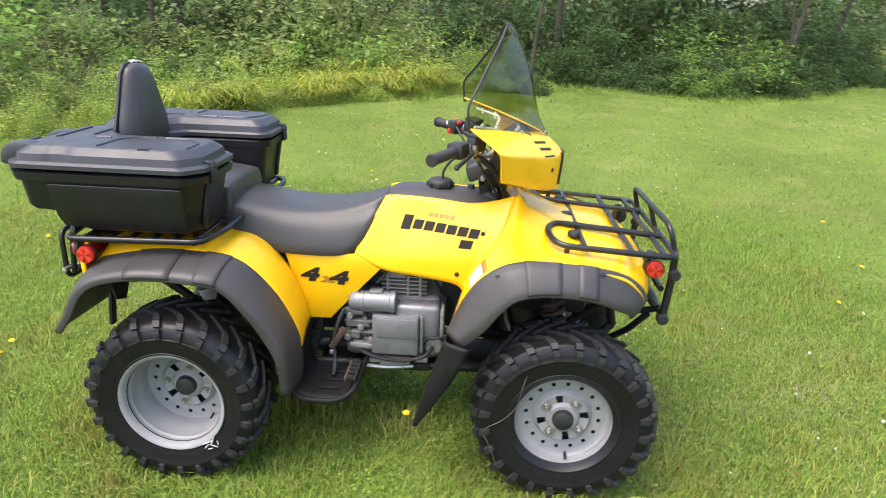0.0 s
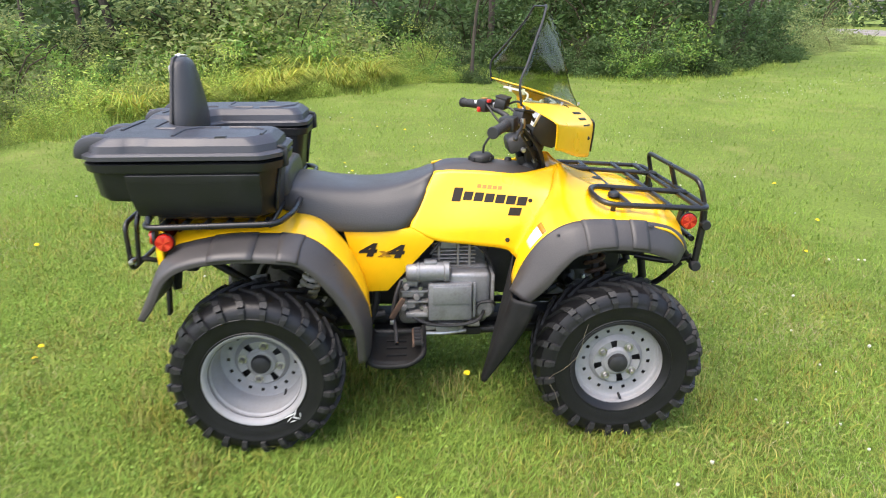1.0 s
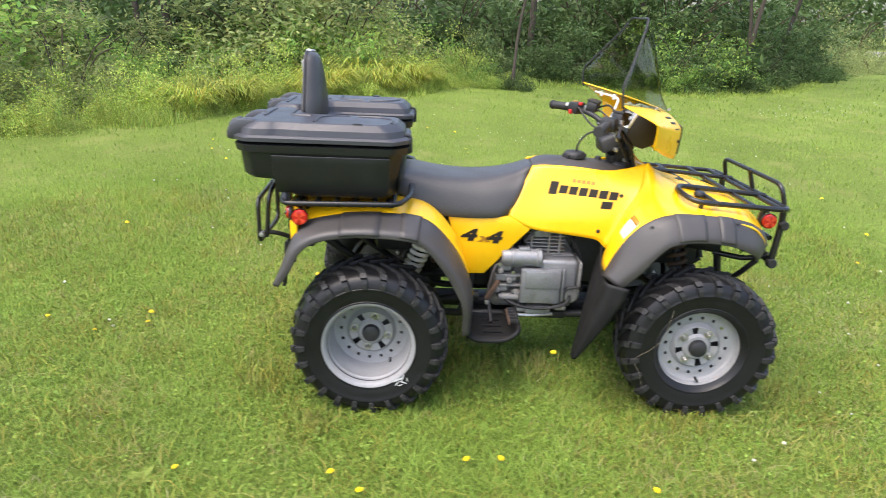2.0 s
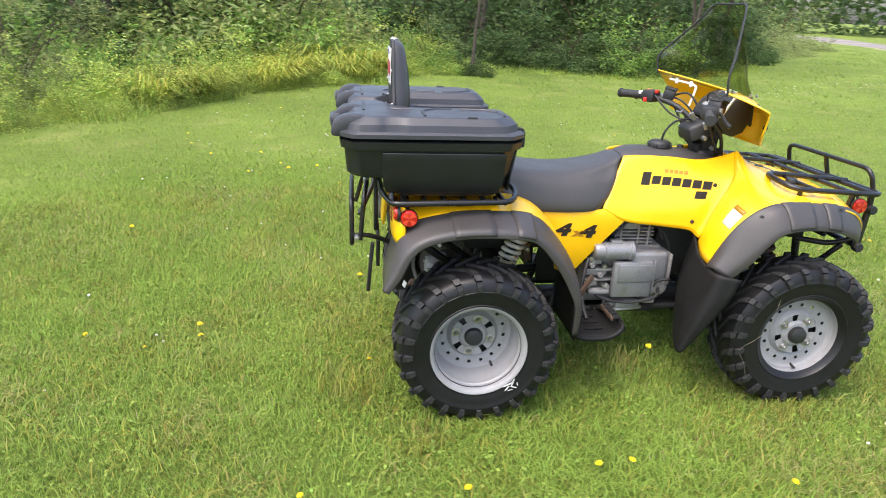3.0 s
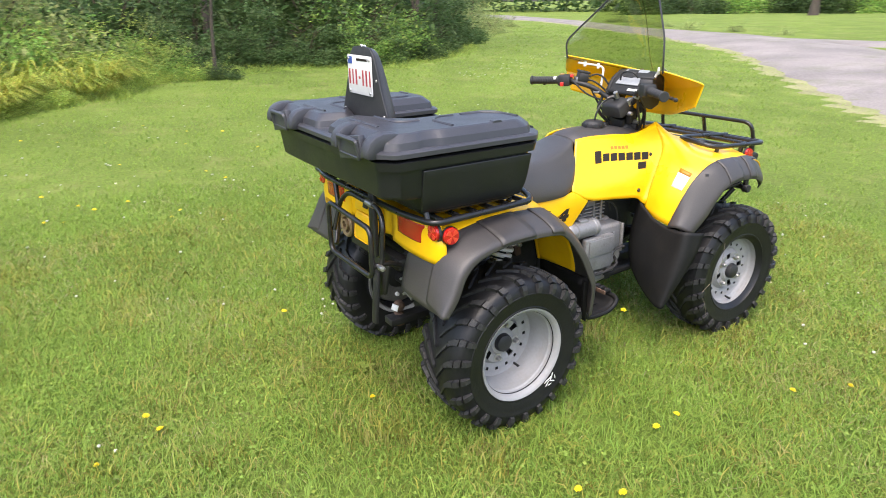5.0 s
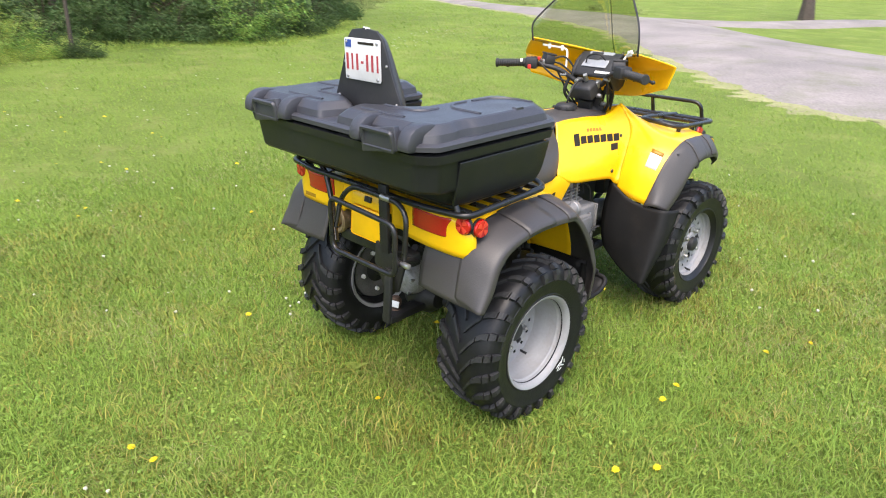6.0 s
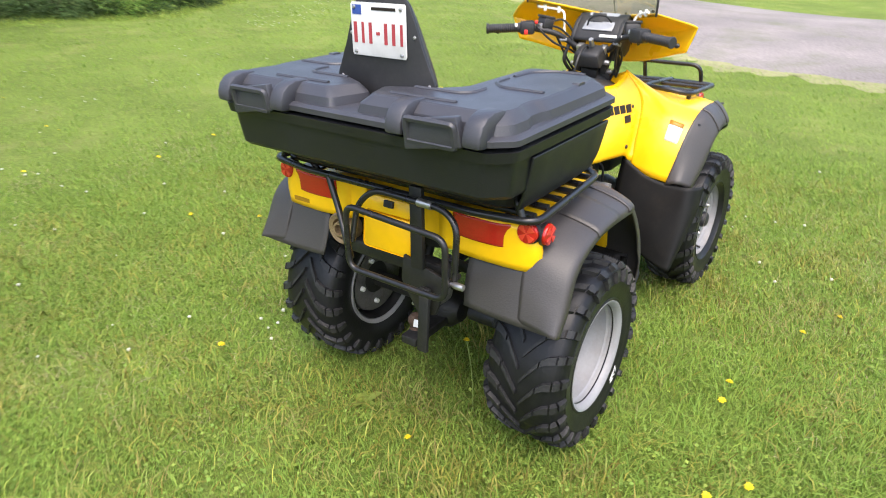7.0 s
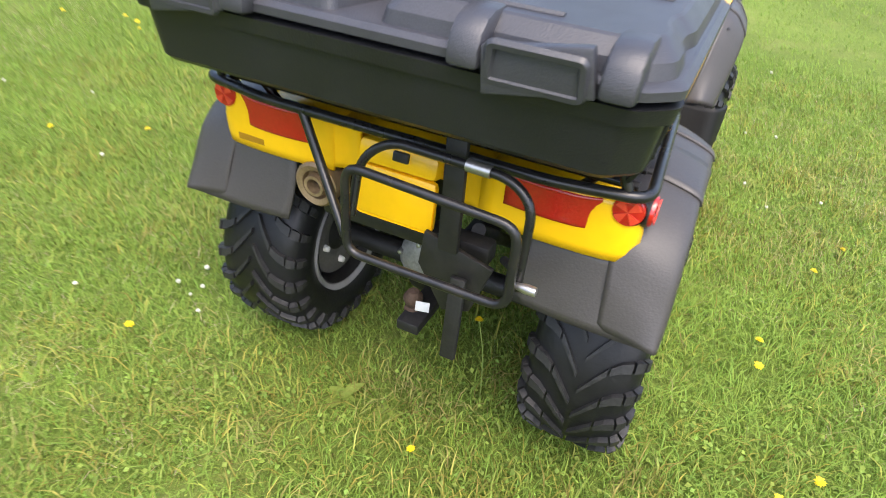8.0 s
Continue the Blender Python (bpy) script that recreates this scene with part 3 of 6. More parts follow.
front_w.matrix_basis = pose(0.645, -0.425, 0.305, 0, 35, -1.5)


def copy_part(ob, m):
    """A second wheel and its own parts, under the same thing."""
    c = copy_thing(ob, m)
    c.parent = ob.parent
    return c


for hw_, spots in ((0.122, ((rear_w, pose(-0.64, -0.428, 0.305, 0, 12, 0)), (None, pose(-0.64, 0.428, 0.305, 0, 40, 180)))),
                   (0.098, ((front_w, pose(0.645, -0.425, 0.305, 0, 35, -1.5)), (None, pose(0.645, 0.425, 0.305, 0, 70, 178.5))))):
    for w_, m_ in spots:
        if w_ is None:
            copy_part(spots[0][0], m_)
        tyre(R_T, hw_, 24, m_)
# flakes of white paint and pale scuffs on the near tyres
bm = bmesh.new()
for x, z, ln, wd, ang in ((-0.010, 0.004, 0.030, 0.009, 25), (0.006, 0.010, 0.024, 0.008, 70), (0.010, -0.008, 0.020, 0.007, -20), (-0.014, -0.012, 0.018, 0.006, 50), (0.024, 0.004, 0.012, 0.006, 100), (-0.002, -0.020, 0.014, 0.005, 15)):
    ca, sa = math.cos(radians(ang)), math.sin(radians(ang))
    prism([(x + u * ln * 1.5 * ca - v * wd * 0.65 * sa, z + u * ln * 1.5 * sa + v * wd * 0.65 * ca) for u, v in ((-0.5, -0.1), (-0.1, -0.5), (0.5, -0.15), (0.35, 0.4), (-0.2, 0.5))], 0.002, (-0.515, -0.5525, 0.168), (0, 0, 4), bm=bm)
part("paint_splash", bm, PLATE, atv, "white paint flakes on a tyre")
part("scuff_mark", prism([(-0.008, -0.040), (0.004, -0.036), (0.010, 0.0), (0.008, 0.036), (-0.004, 0.044), (-0.002, 0.0)], 0.002, (0.853, -0.5225, 0.325), (0, 8, -1.5)), ALLOY, atv, "pale scuff on a tyre")
part("dry_stalk", tube([(0.520, -0.512, 0.500), (0.500, -0.526, 0.440), (0.485, -0.528, 0.367), (0.440, -0.528, 0.315), (0.385, -0.524, 0.270), (0.410, -0.528, 0.215), (0.430, -0.528, 0.155)], 0.0007, smooth=24, seg=5), STRAW, atv, "thin dry grass stalk caught on a tyre")

# rear bodywork
both("rear_fender", [
    [(-0.262, -0.185, 0.475), (-0.255, -0.28, 0.475), (-0.243, -0.382, 0.46)],
    [(-0.285, -0.185, 0.56), (-0.275, -0.28, 0.565), (-0.266, -0.388, 0.54)],
    [(-0.335, -0.185, 0.67), (-0.33, -0.28, 0.69), (-0.326, -0.398, 0.658)],
    [(-0.42, -0.18, 0.765), (-0.42, -0.28, 0.782), (-0.42, -0.408, 0.754)],
    [(-0.52, -0.17, 0.795), (-0.52, -0.28, 0.802), (-0.52, -0.413, 0.783)],
    [(-0.69, -0.17, 0.800), (-0.69, -0.28, 0.802), (-0.69, -0.413, 0.784)],
    [(-0.83, -0.17, 0.795), (-0.83, -0.28, 0.792), (-0.83, -0.413, 0.761)],
    [(-0.90, -0.17, 0.785), (-0.905, -0.28, 0.78), (-0.90, -0.425, 0.733)],
    [(-0.925, -0.19, 0.69), (-0.932, -0.29, 0.685), (-0.925, -0.455, 0.688)]], 40, 10, YELLOW)
part("rear_deck", surf([[(x, y, z) for y in (-0.172, 0, 0.172)] for x, z in ((-0.40, 0.74), (-0.52, 0.795), (-0.69, 0.80), (-0.83, 0.795), (-0.90, 0.785), (-0.925, 0.74))], 16, 6), YELLOW, atv, solid=0.006)
REAR_FLARE = [
    [(-0.248, -0.372, 0.335), (-0.252, -0.43, 0.335), (-0.262, -0.490, 0.340), (-0.285, -0.500, 0.340)],
    [(-0.244, -0.375, 0.45), (-0.250, -0.435, 0.455), (-0.262, -0.50, 0.46), (-0.290, -0.515, 0.455)],
    [(-0.267, -0.38, 0.545), (-0.273, -0.445, 0.55), (-0.290, -0.507, 0.540), (-0.318, -0.515, 0.525)],
    [(-0.327, -0.39, 0.662), (-0.335, -0.455, 0.662), (-0.350, -0.512, 0.634), (-0.370, -0.52, 0.612)],
    [(-0.42, -0.40, 0.748), (-0.43, -0.462, 0.738), (-0.438, -0.518, 0.702), (-0.445, -0.525, 0.678)],
    [(-0.52, -0.405, 0.776), (-0.52, -0.467, 0.765), (-0.52, -0.530, 0.732), (-0.52, -0.540, 0.708)],
    [(-0.69, -0.405, 0.777), (-0.69, -0.467, 0.767), (-0.69, -0.532, 0.737), (-0.69, -0.540, 0.714)],
    [(-0.83, -0.405, 0.755), (-0.835, -0.470, 0.747), (-0.83, -0.538, 0.717), (-0.82, -0.546, 0.695)],
    [(-0.902, -0.415, 0.728), (-0.91, -0.482, 0.705), (-0.905, -0.542, 0.670), (-0.885, -0.55, 0.653)],
    [(-0.945, -0.43, 0.66), (-0.950, -0.49, 0.64), (-0.948, -0.547, 0.612), (-0.925, -0.554, 0.60)],
    [(-0.975, -0.44, 0.56), (-0.980, -0.50, 0.555), (-0.985, -0.547, 0.55), (-0.965, -0.554, 0.545)]]
REAR_FLARE = [[(x, y, z + ((0.012 + (0.010 if k > 1 else 0)) if 3 < i < 9 else 0)) for k, (x, y, z) in enumerate(r)] for i, r in enumerate(REAR_FLARE)]
both("fender_flare", REAR_FLARE, 70, 16, FLARE, 0.006, "matt grey-black wheel arch flare")
both("mud_guard", [
    [(-0.930, -0.265, 0.688), (-0.934, -0.36, 0.690), (-0.930, -0.46, 0.692)],
    [(-0.950, -0.262, 0.62), (-0.955, -0.36, 0.62), (-0.952, -0.48, 0.62)],
    [(-0.970, -0.270, 0.55), (-0.978, -0.38, 0.548), (-0.981, -0.53, 0.55)]], 10, 10, FLARE, 0.006, "matt grey-black rear mud guard")
for f in SIDES:
    for i0, i1 in ((30, 36), (38, 45)):
        part("flare_pad", patch(REAR_FLARE, 70, 16, i0, i1, 0, 14, 0.005, f), FLARE, atv, solid=0.004)
    for x, y, z in ((-0.36, -0.45, 0.690), (-0.93, -0.36, 0.655)):
        part("rivet", lathe([(0.0005, 0.004), (0.006, 0.003), (0.008, 0)], 10, (x, f * y, z), 'z'), BLACK, atv)

SIDE_COVER = [(-0.345, 0.725), (-0.22, 0.722), (-0.095, 0.732), (-0.003, 0.682), (-0.055, 0.625), (-0.115, 0.558), (-0.185, 0.478), (-0.272, 0.476), (-0.29, 0.56), (-0.325, 0.655)]
side_covers = [part("side_cover", prism(SIDE_COVER, 0.012, (0, -0.184 * f, 0), bevel=0.003), YELLOW, atv) for f in SIDES]
tank_rows = [
    [(0.000, -0.085, 0.925), (-0.045, -0.13, 0.84), (-0.085, -0.168, 0.765), (-0.098, -0.183, 0.733)],
    [(0.065, -0.098, 0.932), (0.050, -0.133, 0.85), (0.020, -0.178, 0.75), (-0.003, -0.190, 0.683)],
    [(0.180, -0.112, 0.930), (0.180, -0.153, 0.85), (0.150, -0.198, 0.75), (0.130, -0.204, 0.668)],
    [(0.300, -0.126, 0.922), (0.310, -0.182, 0.845), (0.280, -0.214, 0.75), (0.255, -0.219, 0.655)],
    [(0.390, -0.125, 0.935), (0.375, -0.195, 0.850), (0.335, -0.220, 0.75), (0.290, -0.223, 0.632)],
    [(0.462, -0.115, 0.955), (0.425, -0.200, 0.868), (0.372, -0.235, 0.77), (0.300, -0.240, 0.625)]]
tank_sides = both("tank_side", tank_rows, 30, 18, YELLOW, 0.006)
FRONT_FENDER = [
    [(0.300, -0.235, 0.60), (0.272, -0.32, 0.585), (0.265, -0.412, 0.572)],
    [(0.330, -0.235, 0.70), (0.305, -0.33, 0.705), (0.310, -0.438, 0.687)],
    [(0.375, -0.225, 0.79), (0.358, -0.33, 0.798), (0.372, -0.448, 0.768)],
    [(0.424, -0.202, 0.868), (0.432, -0.31, 0.850), (0.448, -0.453, 0.812)],
    [(0.464, -0.114, 0.954), (0.480, -0.29, 0.858), (0.505, -0.453, 0.820)],
    [(0.512, -0.118, 0.918), (0.545, -0.28, 0.850), (0.570, -0.453, 0.820)],
    [(0.620, -0.120, 0.870), (0.660, -0.28, 0.838), (0.690, -0.453, 0.814)],
    [(0.780, -0.120, 0.842), (0.790, -0.28, 0.825), (0.790, -0.443, 0.788)],
    [(0.880, -0.120, 0.800), (0.880, -0.27, 0.780), (0.846, -0.422, 0.742)],
    [(0.930, -0.120, 0.735), (0.915, -0.26, 0.720), (0.872, -0.398, 0.700)]]
both("front_fender", FRONT_FENDER, 44, 14, YELLOW)
part("hood", surf([[(x, y, z + (0.012 if abs(y) > 0.1 else dz)) for y in (-0.122, -0.06, 0, 0.06, 0.122)] for x, z, dz in
                   ((0.40, 0.87, 0), (0.462, 0.940, -0.01), (0.50, 0.908, 0), (0.62, 0.858, 0.014), (0.78, 0.830, 0.016), (0.88, 0.788, 0.016), (0.93, 0.723, 0.012))], 30, 12), YELLOW, atv, solid=0.006)
FRONT_FLARE = [
    [(0.262, -0.410, 0.565), (0.250, -0.48, 0.580), (0.280, -0.53, 0.565), (0.308, -0.535, 0.550)],
    [(0.310, -0.430, 0.690), (0.325, -0.490, 0.678), (0.350, -0.535, 0.636), (0.370, -0.540, 0.612)],
    [(0.372, -0.440, 0.772), (0.392, -0.495, 0.762), (0.408, -0.540, 0.705), (0.418, -0.545, 0.680)],
    [(0.455, -0.445, 0.818), (0.458, -0.498, 0.806), (0.466, -0.542, 0.752), (0.470, -0.548, 0.726)],
    [(0.570, -0.445, 0.824), (0.570, -0.496, 0.812), (0.570, -0.538, 0.766), (0.570, -0.544, 0.740)],
    [(0.690, -0.445, 0.818), (0.690, -0.494, 0.804), (0.690, -0.535, 0.755), (0.690, -0.540, 0.728)],
    [(0.785, -0.430, 0.790), (0.783, -0.482, 0.774), (0.777, -0.526, 0.724), (0.770, -0.530, 0.698)],
    [(0.846, -0.415, 0.746), (0.840, -0.468, 0.730), (0.820, -0.514, 0.697), (0.808, -0.518, 0.677)],
    [(0.876, -0.396, 0.700), (0.866, -0.45, 0.690), (0.840, -0.500, 0.672), (0.824, -0.505, 0.660)]]
FRONT_FLARE = [[(x, y + (0.044, 0.036, 0.034, 0.034, 0.036, 0.040, 0.048, 0.058, 0.066)[i] * (0.15, 0.7, 1, 1)[k], z + (0.006 if k > 1 and 0 < i < 8 else 0)) for k, (x, y, z) in enumerate(r)] for i, r in enumerate(FRONT_FLARE)]
# the flare's flange lies on top of the painted edge
for i, (dx, dz) in enumerate(((-0.008, 0.002), (-0.008, 0.004), (-0.007, 0.006), (-0.004, 0.007), (0, 0.007), (0, 0.007), (0.003, 0.012), (0.007, 0.012), (0.008, 0.009))):
    x, y, z = FRONT_FLARE[i][0]
    FRONT_FLARE[i][0] = (x + dx, y, z + dz)
both("fender_flare", FRONT_FLARE, 60, 16, FLARE, 0.006, "matt grey-black wheel arch flare")
for f in SIDES:
    for i0, i1 in ((24, 32), (34, 39)):
        part("flare_pad", patch(FRONT_FLARE, 60, 16, i0, i1, 0, 14, 0.005, f), FLARE, atv, solid=0.004)
    for x, y, z in ((0.400, -0.462, 0.786), (0.72, -0.46, 0.812)):
        part("rivet", lathe([(0.0005, 0.006), (0.006, 0.005), (0.008, 0)], 10, (x, f * y, z), 'z'), BLACK, atv)
both("leg_shield", [
    [(0.296, -0.205, 0.640), (0.268, -0.32, 0.586), (0.256, -0.43, 0.570), (0.252, -0.505, 0.575), (0.325, -0.535, 0.565)],
    [(0.275, -0.195, 0.50), (0.238, -0.32, 0.47), (0.218, -0.44, 0.455), (0.222, -0.510, 0.465), (0.288, -0.532, 0.470)],
    [(0.262, -0.205, 0.40), (0.212, -0.33, 0.36), (0.185, -0.44, 0.345), (0.186, -0.500, 0.355), (0.228, -0.515, 0.360)],
    [(0.255, -0.230, 0.33), (0.200, -0.34, 0.285), (0.160, -0.44, 0.255), (0.152, -0.485, 0.248), (0.165, -0.495, 0.250)]], 24, 20, FOOT, 0.006, "matt black leg shield")

# seat, tank top
def seat_mesh(rows_):
    """Cross-sections: place, half width above and below, top, bottom, slope of the section."""
    P = []
    for x, ht, hb, zt, zb, sl in rows_:
        h = zt - zb
        half = [(0, zt), (0.45 * ht, zt - 0.002), (0.80 * ht, zt - 0.010), (1.00 * ht, zt - 0.20 * h), (ht + 0.45 * (hb - ht) + 0.004, zt - 0.42 * h), (ht + 0.85 * (hb - ht) + 0.004, zt - 0.75 * h), (hb, zb + 0.006), (hb * 0.96, zb)]
        pr = [(x + sl * (zt - z), -y, z) for y, z in half[::-1]] + [(x + sl * (zt - z), y, z) for y, z in half[1:]]
        P.append(catmull(pr, 41))
    P = np.array(P)
    P = np.array([catmull(P[:, j], 44) for j in range(41)]).transpose(1, 0, 2)
    bm, v = grid(P)
    bm.faces.new(v[0])
    bm.faces.new(v[-1][::-1])
    return bm


part("seat", seat_mesh([(0.006, 0.080, 0.165, 0.918, 0.745, -0.52), (-0.006, 0.100, 0.180, 0.926, 0.735, -0.52), (-0.06, 0.118, 0.192, 0.905, 0.728, -0.40), (-0.15, 0.140, 0.198, 0.884, 0.722, -0.12), (-0.26, 0.152, 0.200, 0.874, 0.720, 0),
                        (-0.38, 0.160, 0.200, 0.880, 0.728, 0), (-0.48, 0.160, 0.195, 0.896, 0.762, 0), (-0.54, 0.155, 0.185, 0.900, 0.80, 0), (-0.60, 0.14, 0.17, 0.890, 0.81, 0)]), VINYL, atv, "black vinyl saddle, lightly dusty")
part("passenger_cushion", seat_mesh([(-0.530, 0.130, 0.150, 0.925, 0.86, 0), (-0.538, 0.150, 0.166, 0.958, 0.85, 0), (-0.560, 0.158, 0.170, 0.968, 0.85, 0), (-0.66, 0.160, 0.170, 0.980, 0.85, 0), (-0.78, 0.158, 0.170, 0.990, 0.85, 0), (-0.85, 0.14, 0.16, 0.99, 0.86, 0)]), VINYL, atv, "black vinyl rear cushion")
part("tank_cover", surf([[(x, y * w, z - 0.022 * (abs(y) > 0.9) - 0.004 * (abs(y) > 0.4)) for y in (-1, -0.5, 0, 0.5, 1)] for x, w, z in
                         ((0.000, 0.088, 0.925), (0.05, 0.100, 0.945), (0.16, 0.112, 0.946), (0.27, 0.122, 0.938), (0.36, 0.124, 0.928), (0.42, 0.11, 0.918))], 24, 14), FLARE, atv, "black plastic tank cover", solid=0.006)
cap = part("fuel_cap", lathe([(0.0005, 0.976), (0.034, 0.976), (0.043, 0.970), (0.046, 0.962), (0.046, 0.950), (0.040, 0.946), (0.040, 0.935)], 24, (0.188, 0.0, 0), 'z'), BLACK, atv, "black fuel cap with a vent hose")
for k in range(8):
    a = math.pi / 4 * k
    part("cap_rib", block((0.010, 0.012, 0.016), (0.188 + 0.046 * math.cos(a), 0.046 * math.sin(a), 0.957), 0.002, (0, 0, 45 * k)), BLACK, cap)
part("vent_hose", tube([(0.195, 0.0, 0.972), (0.200, -0.005, 1.010), (0.235, -0.005, 1.052), (0.30, 0.0, 1.065), (0.345, 0.01, 1.03)], 0.0045, smooth=18, seg=6), BLACK, atv)
part("tank_bolt", lathe([(0.0005, 0.951), (0.012, 0.950), (0.016, 0.938)], 12, (0.30, 0.035, 0), 'z'), CHASSIS, atv)

# decals lie on the panels: a ray across the vehicle finds the panel's face
from mathutils.bvhtree import BVHTree


def panel_tree(ob):
    bm = bmesh.new()
    bm.from_mesh(ob.data)
    bmesh.ops.transform(bm, matrix=ob.matrix_basis, verts=bm.verts)
    t = BVHTree.FromBMesh(bm)
    bm.free()
    return t


def lay(bm, tree, side, lift=0.005):
    for v in bm.verts:
        hit = tree.ray_cast(Vector((v.co.x, side * 1.0, v.co.z)), Vector((0, -side, 0)))
        v.co.y = (hit[0].y if hit[0] else side * 0.19) + side * lift
    return bm


def slab(x, z, w, h, slant, nx=6, nz=5, bm=None):
    """A slanted bar as a fine grid, so that it follows a curved panel."""
    return grid(np.array([[(x + w * i / nx + slant * k / nz, 0, z + h * k / nz) for k in range(nz + 1)] for i in range(nx + 1)]), bm=bm)[0]


def word_mesh(text, size, slant, at, wide=1.75):
    cu = bpy.data.curves.new("word", 'FONT')
    cu.body, cu.size, cu.offset = text, size, size * 0.06
    tmp = new("word", cu)
    me = bpy.data.meshes.new_from_object(tmp)
    bpy.data.objects.remove(tmp)
    bm = bmesh.new()
    bm.from_mesh(me)
    for v in bm.verts:
        v.co = Vector((at[0] + v.co.x * wide + v.co.y * slant, 0, at[1] + v.co.y))
    return bm


for f in SIDES:
    s = -f
    tt = panel_tree(tank_sides[0 if f == 1 else 1])
    # the model lettering as plain slanted bars, a tall one first, and a short block below
    part("decal", lay(slab(0.060, 0.824, 0.034, 0.048, 0.014), tt, s), DECAL, atv, "dark printed bar")
    for k in range(6):
        part("decal", lay(slab(0.1020 + 0.0395 * k, 0.829 - 0.0022 * k, 0.0340, 0.030, 0.010), tt, s), DECAL, atv, "dark printed bar")
    part("decal", lay(slab(0.268, 0.782, 0.044, 0.028, 0.009), tt, s), DECAL, atv, "dark printed bar")
    for k in range(5):
        part("decal", lay(slab(0.158 + 0.019 * k, 0.872 - 0.001 * k, 0.015, 0.013, 0.002, 3, 3), tt, s), GOLD, atv, "ochre printed bar")
    ct = panel_tree(side_covers[0 if f == 1 else 1])
    if f == 1:
        for text, size, x, z, mat_ in (("4", 0.066, -0.290, 0.626, DECAL), ("x", 0.044, -0.214, 0.622, GOLD), ("4", 0.066, -0.186, 0.618, DECAL)):
            part("decal", lay(word_mesh(text, size, 0.35, (x, z)), ct, s, 0.003), mat_, atv, "printed four by four lettering")
    for x, z in ((0.352, 0.835), (0.268, 0.690)):
        part("bolt", lathe([(0.0005, s * 0.006), (0.007, s * 0.005), (0.009, 0)], 10, (x, s * (0.198 if z > 0.8 else 0.222), z)), BLACK, atv)
lb = part("warning_label", patch(FRONT_FENDER, 44, 14, 6, 11, 8, 12, 0.0042), WHITE, atv, "white warning sticker with plain bars", solid=0.001)
part("label_bar", patch(FRONT_FENDER, 44, 14, 9, 11, 8, 12, 0.0052), GOLD, lb, solid=0.0008)

# cowl and windscreen
cowl_half = [
    [(0.288, 0.268, 1.203), (0.340, 0.340, 1.178), (0.380, 0.396, 1.156), (0.389, 0.396, 1.136), (0.394, 0.368, 1.058)],
    [(0.335, 0.232, 1.196), (0.386, 0.287, 1.170), (0.424, 0.330, 1.142), (0.434, 0.330, 1.118), (0.436, 0.312, 1.040)],
    [(0.400, 0.175, 1.186), (0.442, 0.211, 1.160), (0.480, 0.244, 1.128), (0.490, 0.245, 1.100), (0.486, 0.230, 1.012)],
    [(0.470, 0.100, 1.174), (0.507, 0.124, 1.148), (0.541, 0.148, 1.112), (0.552, 0.152, 1.080), (0.546, 0.145, 0.986)],
    [(0.522, 0.040, 1.164), (0.560, 0.050, 1.138), (0.593, 0.062, 1.102), (0.602, 0.064, 1.075), (0.594, 0.060, 0.970)]]
cowl_rows = [[(x, -y, z) for x, y, z in r] for r in cowl_half] + [[(0.540, 0, 1.160), (0.578, 0, 1.134), (0.610, 0, 1.102), (0.616, 0, 1.080), (0.606, 0, 0.966)]] + [[(x - 0.035 * e * y / 0.268, y - 0.012 * e * y / 0.268, z + 0.036 * e * y / 0.268) for e, (x, y, z) in zip((1, 0.5, 0, 0, 0), r)] for r in cowl_half[::-1]]
cowl = part("cowl", surf(cowl_rows, 60, 24), YELLOW, atv, "yellow plastic fairing shielding the handlebar", solid=0.005)
for s in (-1, 1):
    fl = 1 if s < 0 else -1
    for j0 in (6, 9, 13):
        part("vent_slot", patch(cowl_rows, 60, 24, 17, 22, j0, j0 + 2, 0.0035, fl), BLACK, cowl, solid=0.002)
    q = sheet(cowl_rows, 60, 24, fl)[20, 19]
    part("cowl_bolt", lathe([(0.0005, s * 0.008), (0.007, s * 0.006), (0.009, -s * 0.006)], 10, tuple(q)), BLACK, cowl)
part("headlamp_bezel", patch(cowl_rows, 60, 24, 25, 34, 13, 23, 0.006), BLACK, cowl, "black headlamp surround", solid=0.006)
ws = [(1.150, 1.192, 0.270, 0.562, 0.290), (1.222, 1.268, 0.272, 0.522, 0.282), (1.295, 1.328, 0.246, 0.504, 0.308), (1.380, 1.398, 0.200, 0.476, 0.340), (1.460, 1.465, 0.152, 0.442, 0.372), (1.500, 1.503, 0.128, 0.420, 0.386), (1.516, 1.516, 0.100, 0.404, 0.393)]
ws_rows = [[(xc - (xc - xe) * abs(f) ** 1.35, f * hw, zc + (ze - zc) * abs(f) ** 1.35) for f in (-1, -0.75, -0.5, -0.2, 0, 0.2, 0.5, 0.75, 1)] for zc, ze, hw, xc, xe in ws]
ws_rows = [[(x - 0.035 * max(0, y) / 0.27 * k, y - 0.012 * max(0, y) / 0.27 * k, z + 0.032 * max(0, y) / 0.27 * k) for x, y, z in r] for r, k in zip(ws_rows, (1, 0.9, 0.7, 0.4, 0.15, 0, 0))]
screen = part("windscreen", surf(ws_rows, 40, 30), SMOKE, atv, "smoked clear windscreen with a dark edge trim", solid=0.003)
edge = [r[0] for r in ws_rows] + [ws_rows[-1][k] for k in (2, 4, 6)] + [r[-1] for r in ws_rows[::-1]]
part("edge_trim", tube([tuple(p) for p in edge], 0.0042, smooth=70, seg=6), BLACK, screen)
